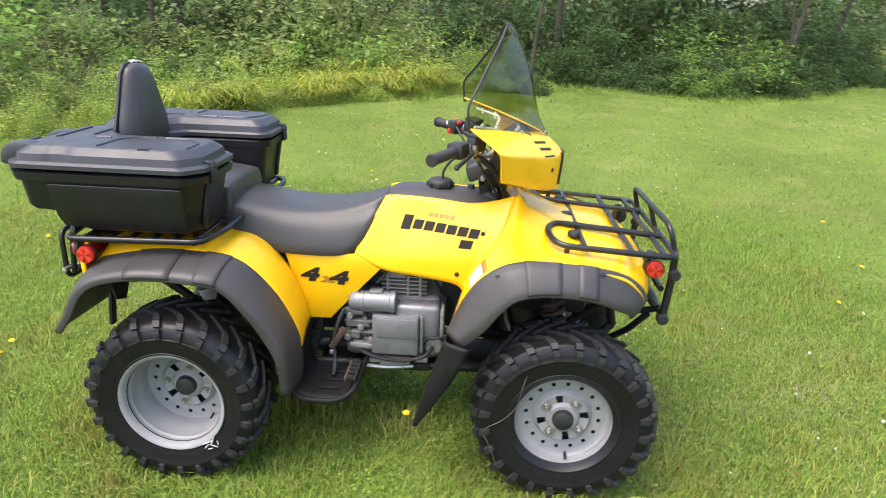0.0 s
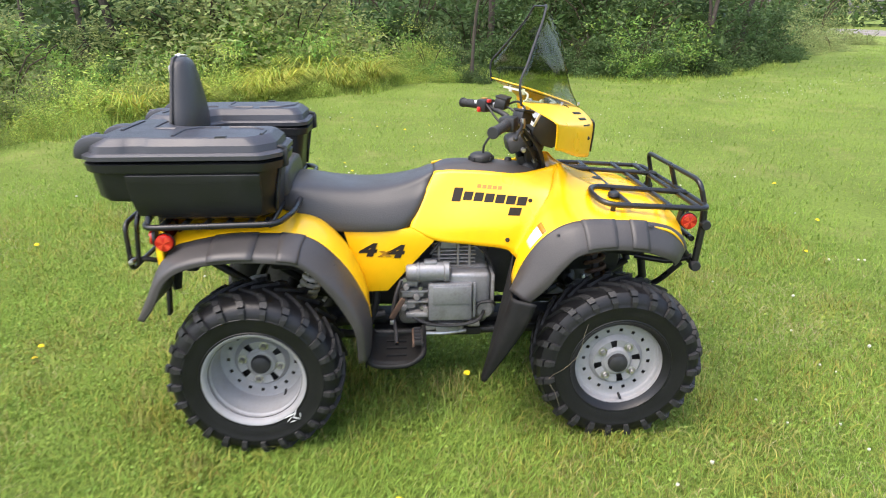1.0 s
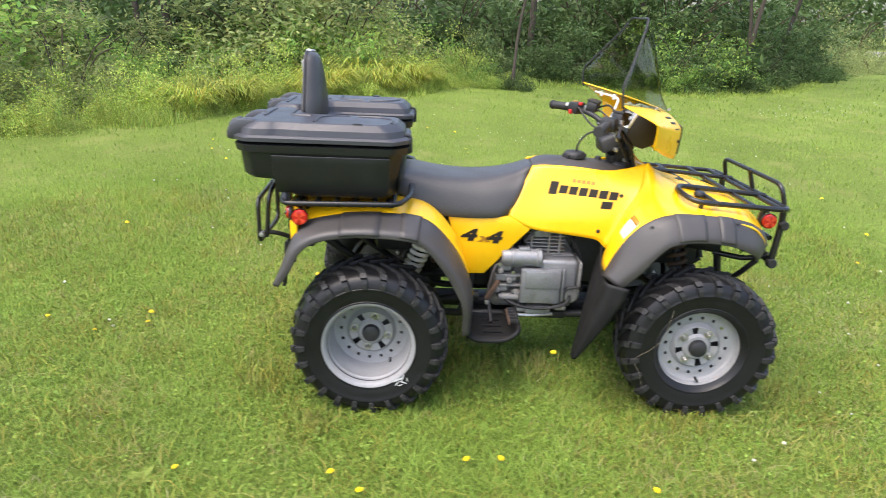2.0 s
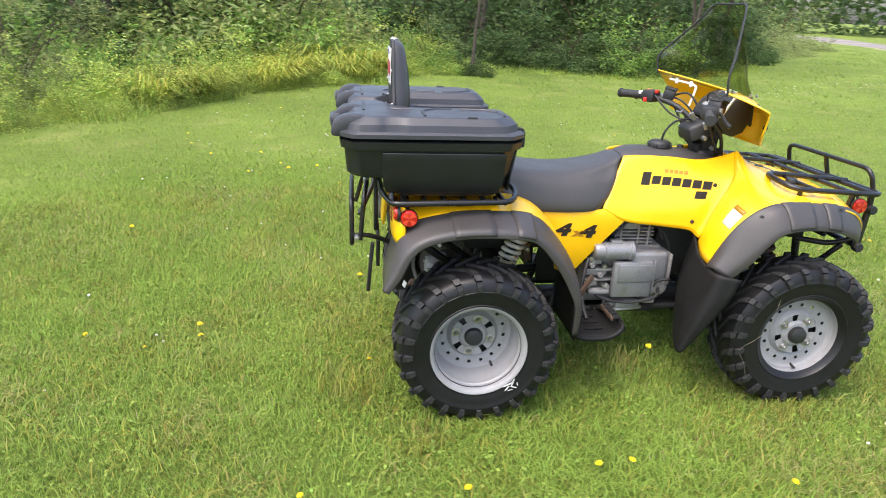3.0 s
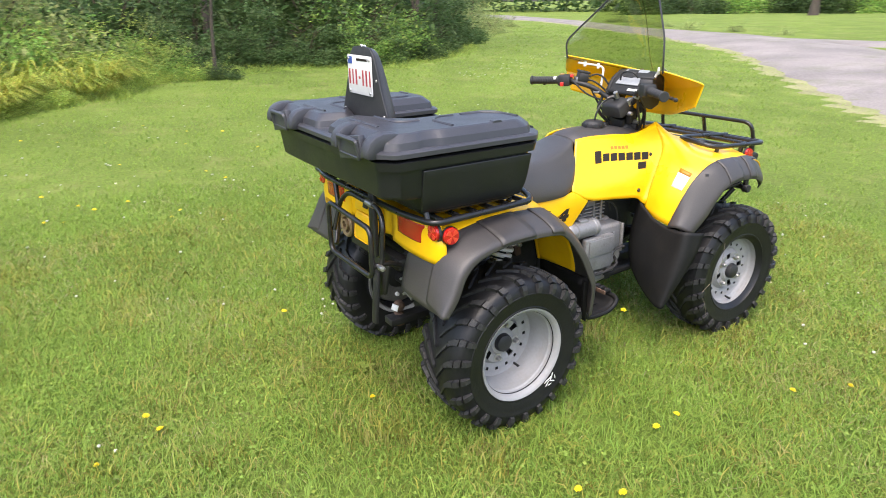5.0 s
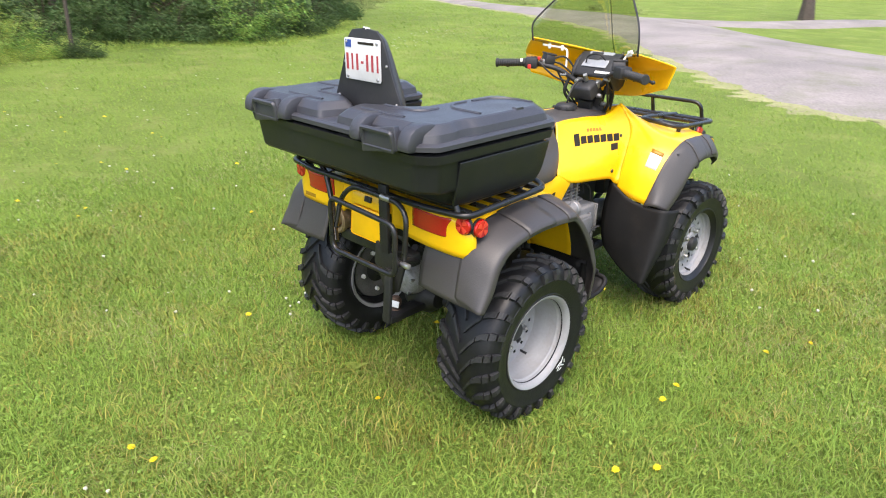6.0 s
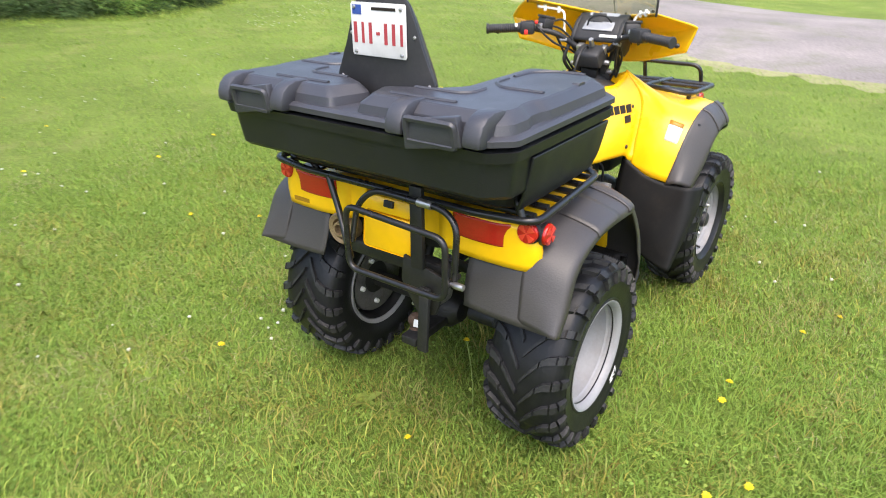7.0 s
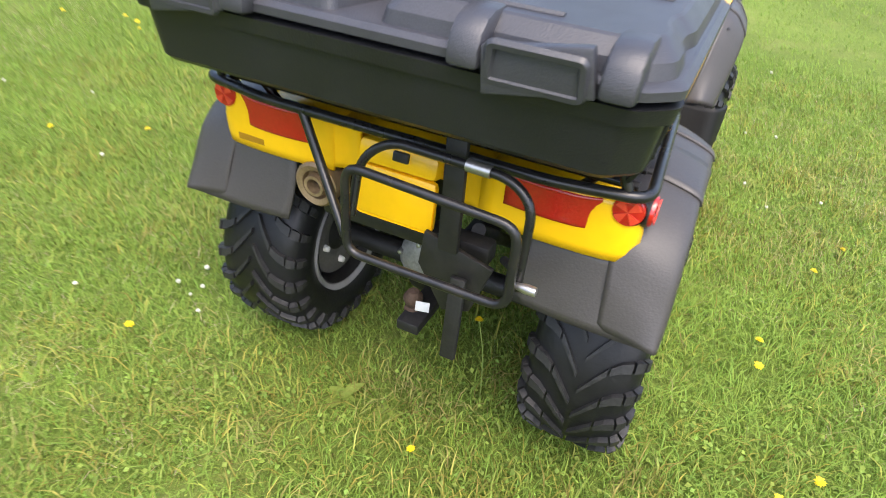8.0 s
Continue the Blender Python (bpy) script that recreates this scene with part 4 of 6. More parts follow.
part("crease_strip", tube([(0.560, -0.004, 1.155), (0.523, -0.004, 1.222), (0.477, -0.004, 1.38), (0.443, -0.004, 1.46), (0.406, -0.004, 1.515)], 0.0025, smooth=14, seg=6), SMOKE_DARK, screen)
for s in (-1, 1):
    part("screen_brace", tube([(0.304, s * 0.236, 1.204), (0.360, s * 0.192, 1.194), (0.396, s * 0.160, 1.184), (0.385, s * 0.150, 1.155), (0.362, s * 0.136, 1.101)], 0.005, rad=0.02, seg=8), CREAM, atv, "white painted screen brace rod")
    for x, y, z in ((0.330, 0.216, 1.199), (0.378, 0.177, 1.189)):
        part("brace_clip", block((0.010, 0.014, 0.026), (x, s * y, z), 0.003, (0, 0, s * 50)), CREAM, atv)
    for y, x, z in ((0.245, 0.318, 1.206), (0.150, 0.452, 1.183), (0.055, 0.538, 1.170)):
        part("screen_bolt", lathe([(0.0005, 0.008), (0.005, 0.007), (0.007, 0)], 10, (x + 0.004, s * y, z), 'x'), STEEL, atv)

# handlebar
part("handlebar", tube([(0.150, 0.38, 1.122), (0.235, 0.235, 1.128), (0.300, 0.130, 1.105), (0.365, 0.075, 1.045), (0.370, 0, 1.030), (0.365, -0.075, 1.045), (0.300, -0.130, 1.105), (0.255, -0.232, 1.126), (0.182, -0.374, 1.119)], 0.0115, rad=0.05), BLACK, atv, "black steel handlebar")
for s in (-1, 1):
    d = Vector((0.085 if s > 0 else 0.073, -s * 0.145, 0.006)).normalized()
    e = Vector((0.148 if s > 0 else 0.180, s * (0.383 if s > 0 else 0.377), 1.122 if s > 0 else 1.119))
    u = Vector((-d.y, d.x, 0)).normalized()
    v = d.cross(u)
    prof_ = [(-0.004, 0.001), (-0.004, 0.019), (-0.002, 0.021), (0.006, 0.021), (0.008, 0.0165)]
    for k in range(14):
        prof_ += [(0.009 + 0.0085 * k, 0.0163), (0.0115 + 0.0085 * k, 0.0180), (0.015 + 0.0085 * k, 0.0180)]
    prof_ += [(0.130, 0.020), (0.136, 0.020), (0.137, 0.012)]
    rings_ = [[tuple(e + d * q_ + (u * math.cos(k * 0.4488) + v * math.sin(k * 0.4488)) * r_) for k in range(14)] for q_, r_ in prof_]
    part("grip", grid(np.array(rings_), close_v=True)[0], GRIP, atv, "ribbed black rubber grip", smooth=30)
    c = e + d * 0.165
    part("switch_housing" if s > 0 else "throttle_housing", block((0.060, 0.060, 0.052), c, 0.010, (0, 0, math.degrees(math.atan2(d.y, d.x)))), BLACK, atv)
    tip = e + d * 0.005 + Vector((0.075, -s * 0.00, -0.020))
    part("brake_lever", tube([e + d * 0.20 + Vector((0.03, 0, 0)), e + d * 0.165 + Vector((0.050, s * 0.005, -0.006)), e + d * 0.08 + Vector((0.060, s * 0.005, -0.016)), tip + d * 0.0], 0.0065, rad=0.03, seg=8), STEEL if s > 0 else BLACK, atv)
    part("lever_ball", lathe([(0.0005, -0.010), (0.007, -0.007), (0.0095, 0), (0.007, 0.007), (0.0005, 0.010)], 10, tuple(tip)), BLACK, atv)
    part("brake_reservoir", block((0.050, 0.058, 0.042), e + d * 0.225 + Vector((0.030, 0, 0.012)), 0.008, (0, 12, s * -30)), BLACK, atv)
    part("reservoir_lid", block((0.052, 0.060, 0.010), e + d * 0.225 + Vector((0.036, 0, 0.036)), 0.003, (0, 12, s * -30)), GRIP, atv)
    part("lever_pivot", lathe([(0.0005, 0.020), (0.009, 0.018), (0.011, 0.0), (0.009, -0.016)], 10, tuple(e + d * 0.185 + Vector((0.045, 0, -0.004))), 'z'), STEEL, atv)
    part("perch", block((0.030, 0.026, 0.030), e + d * 0.215 + Vector((0.012, 0, 0)), 0.006), STEEL, atv)
part("button", block((0.016, 0.022, 0.020), (0.205, 0.232, 1.112), 0.004, (0, 0, -58)), REDSWITCH, atv, "red engine stop switch")
part("button", block((0.014, 0.016, 0.014), (0.240, 0.205, 1.150), 0.003, (0, 0, -58)), REDSWITCH, atv, "red starter button")
part("button", block((0.020, 0.026, 0.010), (0.228, 0.258, 1.152), 0.003, (0, 0, -58)), GOLD, atv, "yellow switch lever")
part("switch_label", block((0.012, 0.022, 0.014), (0.198, 0.275, 1.138), 0.003, (0, 0, -58)), WHITE, atv)
pod = part("instrument_pod", surf([[(0.370, y, 1.075), (0.395, y, 1.120), (0.455, y, 1.168), (0.500, y, 1.150), (0.510, y, 1.06)] for y in (-0.098, -0.092, 0.092, 0.098)], 14, 16), BLACK, atv, "black instrument pod with a grey display", solid=0.012)
for s in (-1, 1):
    part("pod_side", prism([(0.362, 1.070), (0.372, 1.100), (0.398, 1.140), (0.430, 1.162), (0.462, 1.166), (0.490, 1.150), (0.502, 1.115), (0.500, 1.070), (0.482, 1.030), (0.44, 1.012), (0.40, 1.025)], 0.020, (0, s * 0.100, 0), bevel=0.006), BLACK, pod)
part("display", block((0.100, 0.130, 0.006), (0.420, 0, 1.148), 0.003, (0, -37, 0)), SCREEN, pod)
part("display_window", block((0.050, 0.060, 0.004), (0.431, 0.02, 1.162), 0.002, (0, -37, 0)), BLACK, pod)
part("headstock_cover", block((0.100, 0.128, 0.062), (0.325, -0.005, 1.025), 0.014, (0, -24, 0), 0.82, seg=2), BLACK, atv, "black plastic key panel cover")
part("ignition_key", tube([(0.315, -0.015, 1.066), (0.298, -0.015, 1.092)], 0.010, seg=10), STEEL, atv)
part("steering_stem", tube([(0.400, 0, 0.86), (0.385, 0, 0.95), (0.365, 0, 1.03)], 0.032, smooth=6, seg=14), BLACK, atv)
part("stem_boot", lathe([(0.062, 0.915), (0.056, 0.93), (0.044, 0.945), (0.047, 0.955), (0.038, 0.968), (0.040, 0.978), (0.033, 0.99), (0.031, 1.02)], 18, (0.385, 0, 0), 'z'), BLACK, atv)
for k, (s, a) in enumerate(((1, 0.02), (-1, 0.0), (1, 0.05), (-1, 0.04), (1, -0.03))):
    part("control_cable", tube([(0.26 + a, s * 0.20, 1.135), (0.31 + a, s * 0.14, 1.10 + a), (0.375 + a * 0.5, s * 0.085, 1.04 + a * 0.4), (0.41, s * 0.05, 0.96), (0.42, s * 0.04, 0.88)], 0.0045, smooth=20, seg=6), BLACK, atv)
part("cable_loop", tube([(0.395, -0.055, 1.15), (0.38, -0.03, 1.175), (0.385, 0.03, 1.165), (0.40, 0.055, 1.12)], 0.004, smooth=14, seg=6), BLACK, atv)

for s in (-1, 1):
    part("bar_clamp", block((0.036, 0.030, 0.034), (0.352, s * 0.050, 1.048), 0.006, (0, -20, 0)), STEEL, atv)
    part("cable_bracket", block((0.022, 0.030, 0.016), (0.318, s * 0.118, 1.080), 0.003, (0, 20, s * 30)), ALLOY, atv)
    part("cable_adjuster", tube([(0.285, s * 0.150, 1.112), (0.325, s * 0.120, 1.090)], 0.006, seg=8), STEEL, atv)
# white glare on the instrument pod, built as a pale strip
part("warning_lamp_strip", block((0.012, 0.075, 0.004), (0.372, -0.055, 1.098), 0.001, (0, -48, 0)), CREAM, atv)
part("wire_loom", tube([(0.34, 0.10, 1.06), (0.33, 0.112, 1.00), (0.37, 0.10, 0.95), (0.41, 0.06, 0.90)], 0.008, smooth=14, seg=6), BLACK, atv)
part("wire_loom", tube([(0.36, -0.09, 1.06), (0.40, -0.10, 1.00), (0.42, -0.07, 0.94), (0.42, -0.05, 0.90)], 0.007, smooth=14, seg=6), BLACK, atv)

# brackets, boots and plugs crowded round the steering stem
for x, y, z, w, d, h, turn in ((0.372, -0.052, 0.985, 0.050, 0.026, 0.060, 12), (0.372, 0.052, 0.985, 0.050, 0.026, 0.060, -12), (0.405, -0.045, 0.930, 0.044, 0.034, 0.050, 25), (0.348, 0.000, 0.950, 0.034, 0.070, 0.050, 0), (0.418, 0.030, 1.005, 0.036, 0.044, 0.050, -20), (0.395, -0.078, 1.020, 0.030, 0.030, 0.036, 40)):
    part("stem_bracket", block((w, d, h), (x, y, z), 0.006, (8, -14, turn)), CHASSIS, atv)
for x, y, z in ((0.340, -0.070, 1.000), (0.352, 0.078, 0.985), (0.386, -0.066, 0.958)):
    part("stem_bolt", lathe([(0.0005, -0.016), (0.008, -0.015), (0.010, -0.004), (0.010, 0.010)], 10, (x, y, z)), STEEL, atv)
for a, b, c in (((0.300, -0.135, 1.100), (0.345, -0.110, 1.030), (0.395, -0.090, 0.945)), ((0.330, -0.120, 1.085), (0.385, -0.118, 1.020), (0.425, -0.085, 0.930)), ((0.300, 0.140, 1.095), (0.340, 0.110, 1.010), (0.400, 0.085, 0.930))):
    part("control_cable", tube([a, b, c], 0.005, smooth=12, seg=6), BLACK, atv)

# front rack
def bars(name, label, loops, r, mat=TUBE):
    root = None
    for k, (pts, closed, rad) in enumerate(loops):
        ob = part(name if k == 0 else "bar", tube(pts, r if k == 0 else r * 0.9, rad=rad, closed=closed), mat, root or atv, label if k == 0 else "")
        root = root or ob
    return root


frack = bars("front_rack", "black tubular steel front carrier rack", [
    ([(0.972, -0.06, 0.838), (0.968, -0.355, 0.840), (0.590, -0.355, 0.862), (0.556, -0.260, 0.880), (0.590, -0.155, 0.878), (0.96, -0.155, 0.848)], False, 0.05),
    ([(0.972, -0.06, 0.838), (0.968, 0.355, 0.838), (0.570, 0.355, 0.862), (0.540, 0.260, 0.880), (0.575, 0.155, 0.878), (0.96, 0.155, 0.848)], False, 0.05),
    ([(0.675, -0.352, 0.859), (0.675, 0.352, 0.859)], False, 0.0),
    ([(0.825, -0.352, 0.850), (0.825, 0.352, 0.850)], False, 0.0),
    ([(0.930, -0.350, 0.843), (0.930, 0.350, 0.843)], False, 0.0),
    ([(0.975, -0.29, 0.84), (0.950, -0.285, 0.925), (0.945, 0.235, 0.925), (0.970, 0.24, 0.84)], False, 0.05),
    ([(0.975, -0.02, 0.84), (0.948, -0.02, 0.922)], False, 0.0),
    ([(0.62, -0.345, 0.858), (0.62, -0.335, 0.80)], False, 0.0),
    ([(0.62, 0.345, 0.858), (0.62, 0.335, 0.80)], False, 0.0)], 0.0105)
for y in (-0.23, 0.0, 0.23):
    part("rubber_pad", lathe([(0.0005, 0.010), (0.018, 0.009), (0.022, 0.002), (0.022, -0.006)], 14, (0.655, y, 0.864), 'z'), BLACK, frack)
for s in (-1, 1):
    fb = bars("front_bumper_tube", "black tubular front bumper", [
        ([(0.978, s * 0.285, 0.835), (0.982, s * 0.285, 0.76), (0.968, s * 0.29, 0.60)], False, 0.03),
        ([(0.965, s * 0.27, 0.63), (0.90, s * 0.22, 0.59), (0.78, s * 0.17, 0.60)], False, 0.04),
        ([(0.900, s * 0.285, 0.835), (0.885, s * 0.275, 0.72), (0.94, s * 0.275, 0.64)], False, 0.03),
        ([(0.93, s * 0.255, 0.60), (0.88, s * 0.22, 0.52), (0.80, s * 0.17, 0.44)], False, 0.03)], 0.013)
    part("bumper_end", lathe([(0.0005, -0.016), (0.017, -0.016), (0.020, -0.010), (0.020, 0.010), (0.017, 0.016), (0.0005, 0.016)], 16, (0.968, s * 0.296, 0.602)), BLACK, fb)
    part("bumper_bolt", lathe([(0.0005, -0.016), (0.016, -0.016), (0.019, -0.010), (0.019, 0.010), (0.0005, 0.014)], 14, (0.985, s * 0.296, 0.762)), BLACK, fb)
part("bumper_crossbar", tube([(0.968, -0.29, 0.605), (0.985, -0.1, 0.60), (0.985, 0.1, 0.60), (0.968, 0.29, 0.605)], 0.013, rad=0.05), TUBE, atv)
part("bumper_crossbar", tube([(0.955, -0.27, 0.70), (0.965, 0.27, 0.70)], 0.011), TUBE, atv)
part("front_grille", block((0.02, 0.34, 0.16), (0.915, 0, 0.68), 0.01), BLACK, atv)


def reflector(at, out, name="reflector", r=0.029):
    """A round red reflector with a black back; out: the way it faces."""
    ax_ = 'y' if abs(out[1]) > 0.5 else 'x'
    s = out[1] if ax_ == 'y' else out[0]
    ob = part(name, lathe([(0.0005, s * 0.010), (r * 0.55, s * 0.0095), (r * 0.95, s * 0.007), (r, s * 0.002), (r, -s * 0.006)], 24, at, ax_), RED, atv, "round red reflector")
    for k in range(4):
        a0 = k * math.pi / 2 + 0.4
        fan = [(0.0, 0.0)] + [(r * 0.84 * math.cos(a0 + b), r * 0.84 * math.sin(a0 + b)) for b in (0, 0.26, 0.52, 0.785)]
        part("facet", prism(fan, 0.002, (at[0] + (s * 0.0105 if ax_ == 'x' else 0), at[1] + (s * 0.0105 if ax_ == 'y' else 0), at[2]), (0, 0, 90 if ax_ == 'x' else 0)), REDPALE, ob)
    part("reflector_back", lathe([(r * 1.08, s * 0.0), (r * 1.08, -s * 0.010), (0.0005, -s * 0.012)], 24, at, ax_), BLACK, ob)
    return ob


for s in (-1, 1):
    reflector((0.915, s * 0.312, 0.782), (0, s))
    part("reflector_stay", tube([(0.915, s * 0.300, 0.785), (0.91, s * 0.29, 0.835)], 0.006, seg=6), TUBE, atv)
    reflector((-0.896, s * 0.470, 0.786), (0, s))
    reflector((-0.936, s * 0.436, 0.797), (-1, 0))
    part("reflector_stay", block((0.060, 0.010, 0.030), (-0.905, s * 0.452, 0.785), 0.003), BLACK, atv)

# rear rack and tail
rrack = bars("rear_rack", "black tubular steel rear carrier rack", [
    ([(-0.498, -0.340, 0.845), (-0.535, -0.440, 0.836), (-0.955, -0.468, 0.836), (-0.985, -0.30, 0.836), (-0.985, 0.30, 0.836), (-0.955, 0.468, 0.836), (-0.535, 0.440, 0.836), (-0.498, 0.340, 0.845)], True, 0.04)]
    + [([(x, -0.44, 0.832), (x, 0.44, 0.832)], False, 0.0) for x in (-0.56, -0.63, -0.70, -0.77, -0.84, -0.91)]
    + [([(x, y, 0.832), (x + 0.01, y * 0.9, 0.785)], False, 0.0) for x in (-0.58, -0.90) for y in (-0.37, 0.37)]
    + [([(-0.955, s * 0.43, 0.838), (-0.955, s * 0.41, 0.885), (-0.90, s * 0.40, 0.885)], False, 0.02) for s in (-1, 1)], 0.0105)
for s in (-1, 1):
    part("tail_panel", surf([[(-0.936, s * 0.165, z), (-0.945, s * 0.28, z - 0.003), (-0.938, s * (0.425 + e), z - 0.004), (-0.908, s * (0.464 + e), z - 0.006)] for z, e in ((0.818, -0.03), (0.76, 0.0), (0.692, -0.004))], 8, 12), YELLOW, atv, "yellow plastic tail panel", solid=0.008)
    part("tail_light", surf([[(-0.939, s * 0.215, z), (-0.945, s * 0.28, z), (-0.943, s * 0.35, z), (-0.937, s * 0.390, z + 0.004)] for z in (0.806, 0.790, 0.758, 0.742)], 8, 14), RED, atv, "red ribbed plastic tail lamp lens", solid=0.014)
    part("tail_inner", surf([[(-0.936, s * 0.172, z), (-0.925, s * 0.135, z), (-0.935, s * 0.100, z)] for z in (0.815, 0.76, 0.700)], 8, 8), YELLOW, atv, "yellow plastic inner tail panel", solid=0.008)
part("licence_mount", block((0.014, 0.178, 0.112), (-0.960, 0.005, 0.690), 0.012, (0, 6, 0)), YELLOW, atv, "yellow plastic rear centre panel")
part("mount_shelf", block((0.060, 0.176, 0.050), (-0.932, 0.005, 0.768), 0.012, (0, 14, 0)), YELLOW, atv, "yellow plastic shelf over the centre panel")
part("shelf_latch", block((0.014, 0.034, 0.020), (-0.960, -0.005, 0.782), 0.003, (0, 14, 0)), BLACK, atv)
part("tail_crossmember", block((0.05, 0.40, 0.05), (-0.915, 0, 0.60), 0.012), CHASSIS, atv)
part("maker_bars", prism([(0, 0), (0.085, 0), (0.085, 0.014), (0, 0.014)], 0.002, (-0.9475, 0.405, 0.704), (0, 0, -90)), GOLD, atv, "dull printed bar")

# engine
eng = part("engine", block((0.36, 0.30, 0.26), (0.035, 0.01, 0.43), 0.03, seg=3), CAST, atv, "grey alloy single-cylinder engine")
part("gear_cover", block((0.17, 0.030, 0.155), (0.055, -0.205, 0.435), 0.008), ALLOY, eng, "plain grey painted engine cover")
part("upper_case", block((0.165, 0.15, 0.135), (0.130, -0.120, 0.480), 0.018, seg=3), ALLOY, eng)
part("gear_rib", block((0.012, 0.010, 0.150), (0.150, -0.205, 0.44), 0.004), ALLOY, eng)
part("starter_motor", lathe([(0.0005, -0.115), (0.030, -0.115), (0.036, -0.108), (0.037, -0.075), (0.040, -0.073), (0.040, -0.064), (0.037, -0.062), (0.037, 0.030), (0.041, 0.034), (0.041, 0.050), (0.034, 0.054), (0.0005, 0.054)], 28, (0, -0.180, 0.552), 'x'), ALLOY, eng)
part("starter_boss", block((0.05, 0.04, 0.020), (-0.02, -0.175, 0.588), 0.006), ALLOY, eng)
for k in range(9):
    part("cooling_fin", block((0.170 - 0.003 * (k % 3), 0.23, 0.0055), (0.075, -0.02, 0.556 + 0.0155 * k), 0.002), CAST, eng)
part("cylinder", block((0.12, 0.16, 0.16), (0.070, 0, 0.64), 0.02), CAST, eng)
for x in (0.015, 0.09, 0.135):
    part("fin_rib", block((0.010, 0.010, 0.130), (x, -0.132, 0.620), 0.003), CAST, eng)
part("name_plate", block((0.062, 0.008, 0.028), (0.052, -0.139, 0.645), 0.003), ALLOY, eng)
part("panel_lip", block((0.150, 0.006, 0.074), (0.062, -0.223, 0.467), 0.003), ALLOY, eng)
part("case_flange", block((0.014, 0.17, 0.135), (0.222, -0.11, 0.470), 0.004), CAST, eng)
for z in (0.515, 0.470, 0.425):
    part("casting_ledge", block((0.125, 0.03, 0.010), (-0.075, -0.172, z), 0.003), CAST, eng)
for x, z in ((-0.115, 0.492), (-0.075, 0.448), (-0.125, 0.405), (-0.04, 0.395)):
    part("casting_boss", lathe([(0.0005, -0.03), (0.010, -0.03), (0.013, -0.02), (0.014, 0.02)], 12, (x, -0.168, z)), CAST, eng)
part("oil_hose", tube([(0.20, -0.16, 0.39), (0.16, -0.225, 0.36), (0.05, -0.215, 0.335), (-0.06, -0.20, 0.35), (-0.13, -0.17, 0.40)], 0.007, smooth=20, seg=7), BLACK, eng)
part("oil_hose", tube([(-0.02, -0.17, 0.62), (0.06, -0.15, 0.70), (0.16, -0.13, 0.66), (0.21, -0.12, 0.58)], 0.006, smooth=16, seg=7), BLACK, eng)
part("spark_lead", tube([(0.13, -0.13, 0.66), (0.19, -0.16, 0.62), (0.23, -0.15, 0.54), (0.235, -0.14, 0.47)], 0.0045, smooth=16, seg=6), BLACK, eng)
part("drain_bracket", block((0.090, 0.050, 0.026), (0.045, -0.185, 0.318), 0.004), ALLOY, eng)
part("lower_guard", block((0.26, 0.016, 0.030), (0.05, -0.17, 0.288), 0.004), CHASSIS, eng)
part("inner_panel", block((0.20, 0.012, 0.40), (0.315, -0.055, 0.60), 0.004, (0, 8, 0)), CHASSIS, atv, "dirty black inner panel")
part("inner_panel", block((0.30, 0.012, 0.26), (-0.16, -0.05, 0.50), 0.004), CHASSIS, atv, "dirty black inner panel")
for x, z, w, h in ((-0.105, 0.50, 0.07, 0.02), (-0.09, 0.455, 0.09, 0.025), (-0.11, 0.41, 0.06, 0.03), (-0.075, 0.375, 0.09, 0.022), (0.06, 0.322, 0.10, 0.032), (0.15, 0.33, 0.05, 0.022), (-0.02, 0.318, 0.05, 0.02)):
    part("casting_boss", block((w, 0.04, h), (x, -0.160 - 0.02 * (z < 0.4), z), 0.006), CAST, eng)
for x, z in ((-0.12, 0.52), (-0.12, 0.43), (-0.06, 0.485), (-0.055, 0.40), (0.145, 0.375), (0.20, 0.455), (0.19, 0.36)):
    part("engine_bolt", lathe([(0.0005, -0.012), (0.008, -0.012), (0.0095, 0.0), (0.0095, 0.02)], 10, (x, -0.178, z)), STEEL, eng)
part("cover_disc", lathe([(0.0005, -0.020), (0.030, -0.018), (0.040, -0.008), (0.042, 0.02)], 22, (0.195, -0.165, 0.385)), CAST, eng)
part("cable_guard", tube([(0.235, -0.19, 0.41), (0.215, -0.215, 0.435), (0.17, -0.205, 0.425), (0.15, -0.20, 0.385)], 0.006, smooth=12, seg=6), BLACK, eng)
part("brake_pedal_arm", tube([(-0.135, -0.19, 0.52), (-0.155, -0.215, 0.47), (-0.170, -0.235, 0.40)], 0.008, smooth=8, seg=8), CHASSIS, atv)
part("brake_pedal", block((0.022, 0.014, 0.095), (-0.150, -0.240, 0.425), 0.005, (0, 32, 10)), RUST, atv, "worn brown brake pedal pad")
part("pedal_bolt", block((0.016, 0.010, 0.018), (-0.172, -0.250, 0.372), 0.003), STEEL, atv)
part("footwell_strut", tube([(-0.165, -0.235, 0.38), (-0.158, -0.26, 0.335), (-0.155, -0.30, 0.305)], 0.007, smooth=8, seg=8), BLACK, atv)
for k in range(3):
    part("footwell_rib", block((0.075, 0.010, 0.006), (-0.155, -0.27 - 0.055 * k, 0.303), 0.002), FOOT, atv)
part("gear_lever", tube([(0.12, -0.19, 0.30), (0.02, -0.205, 0.298), (-0.09, -0.21, 0.305)], 0.008, smooth=8, seg=8), STEEL, atv)

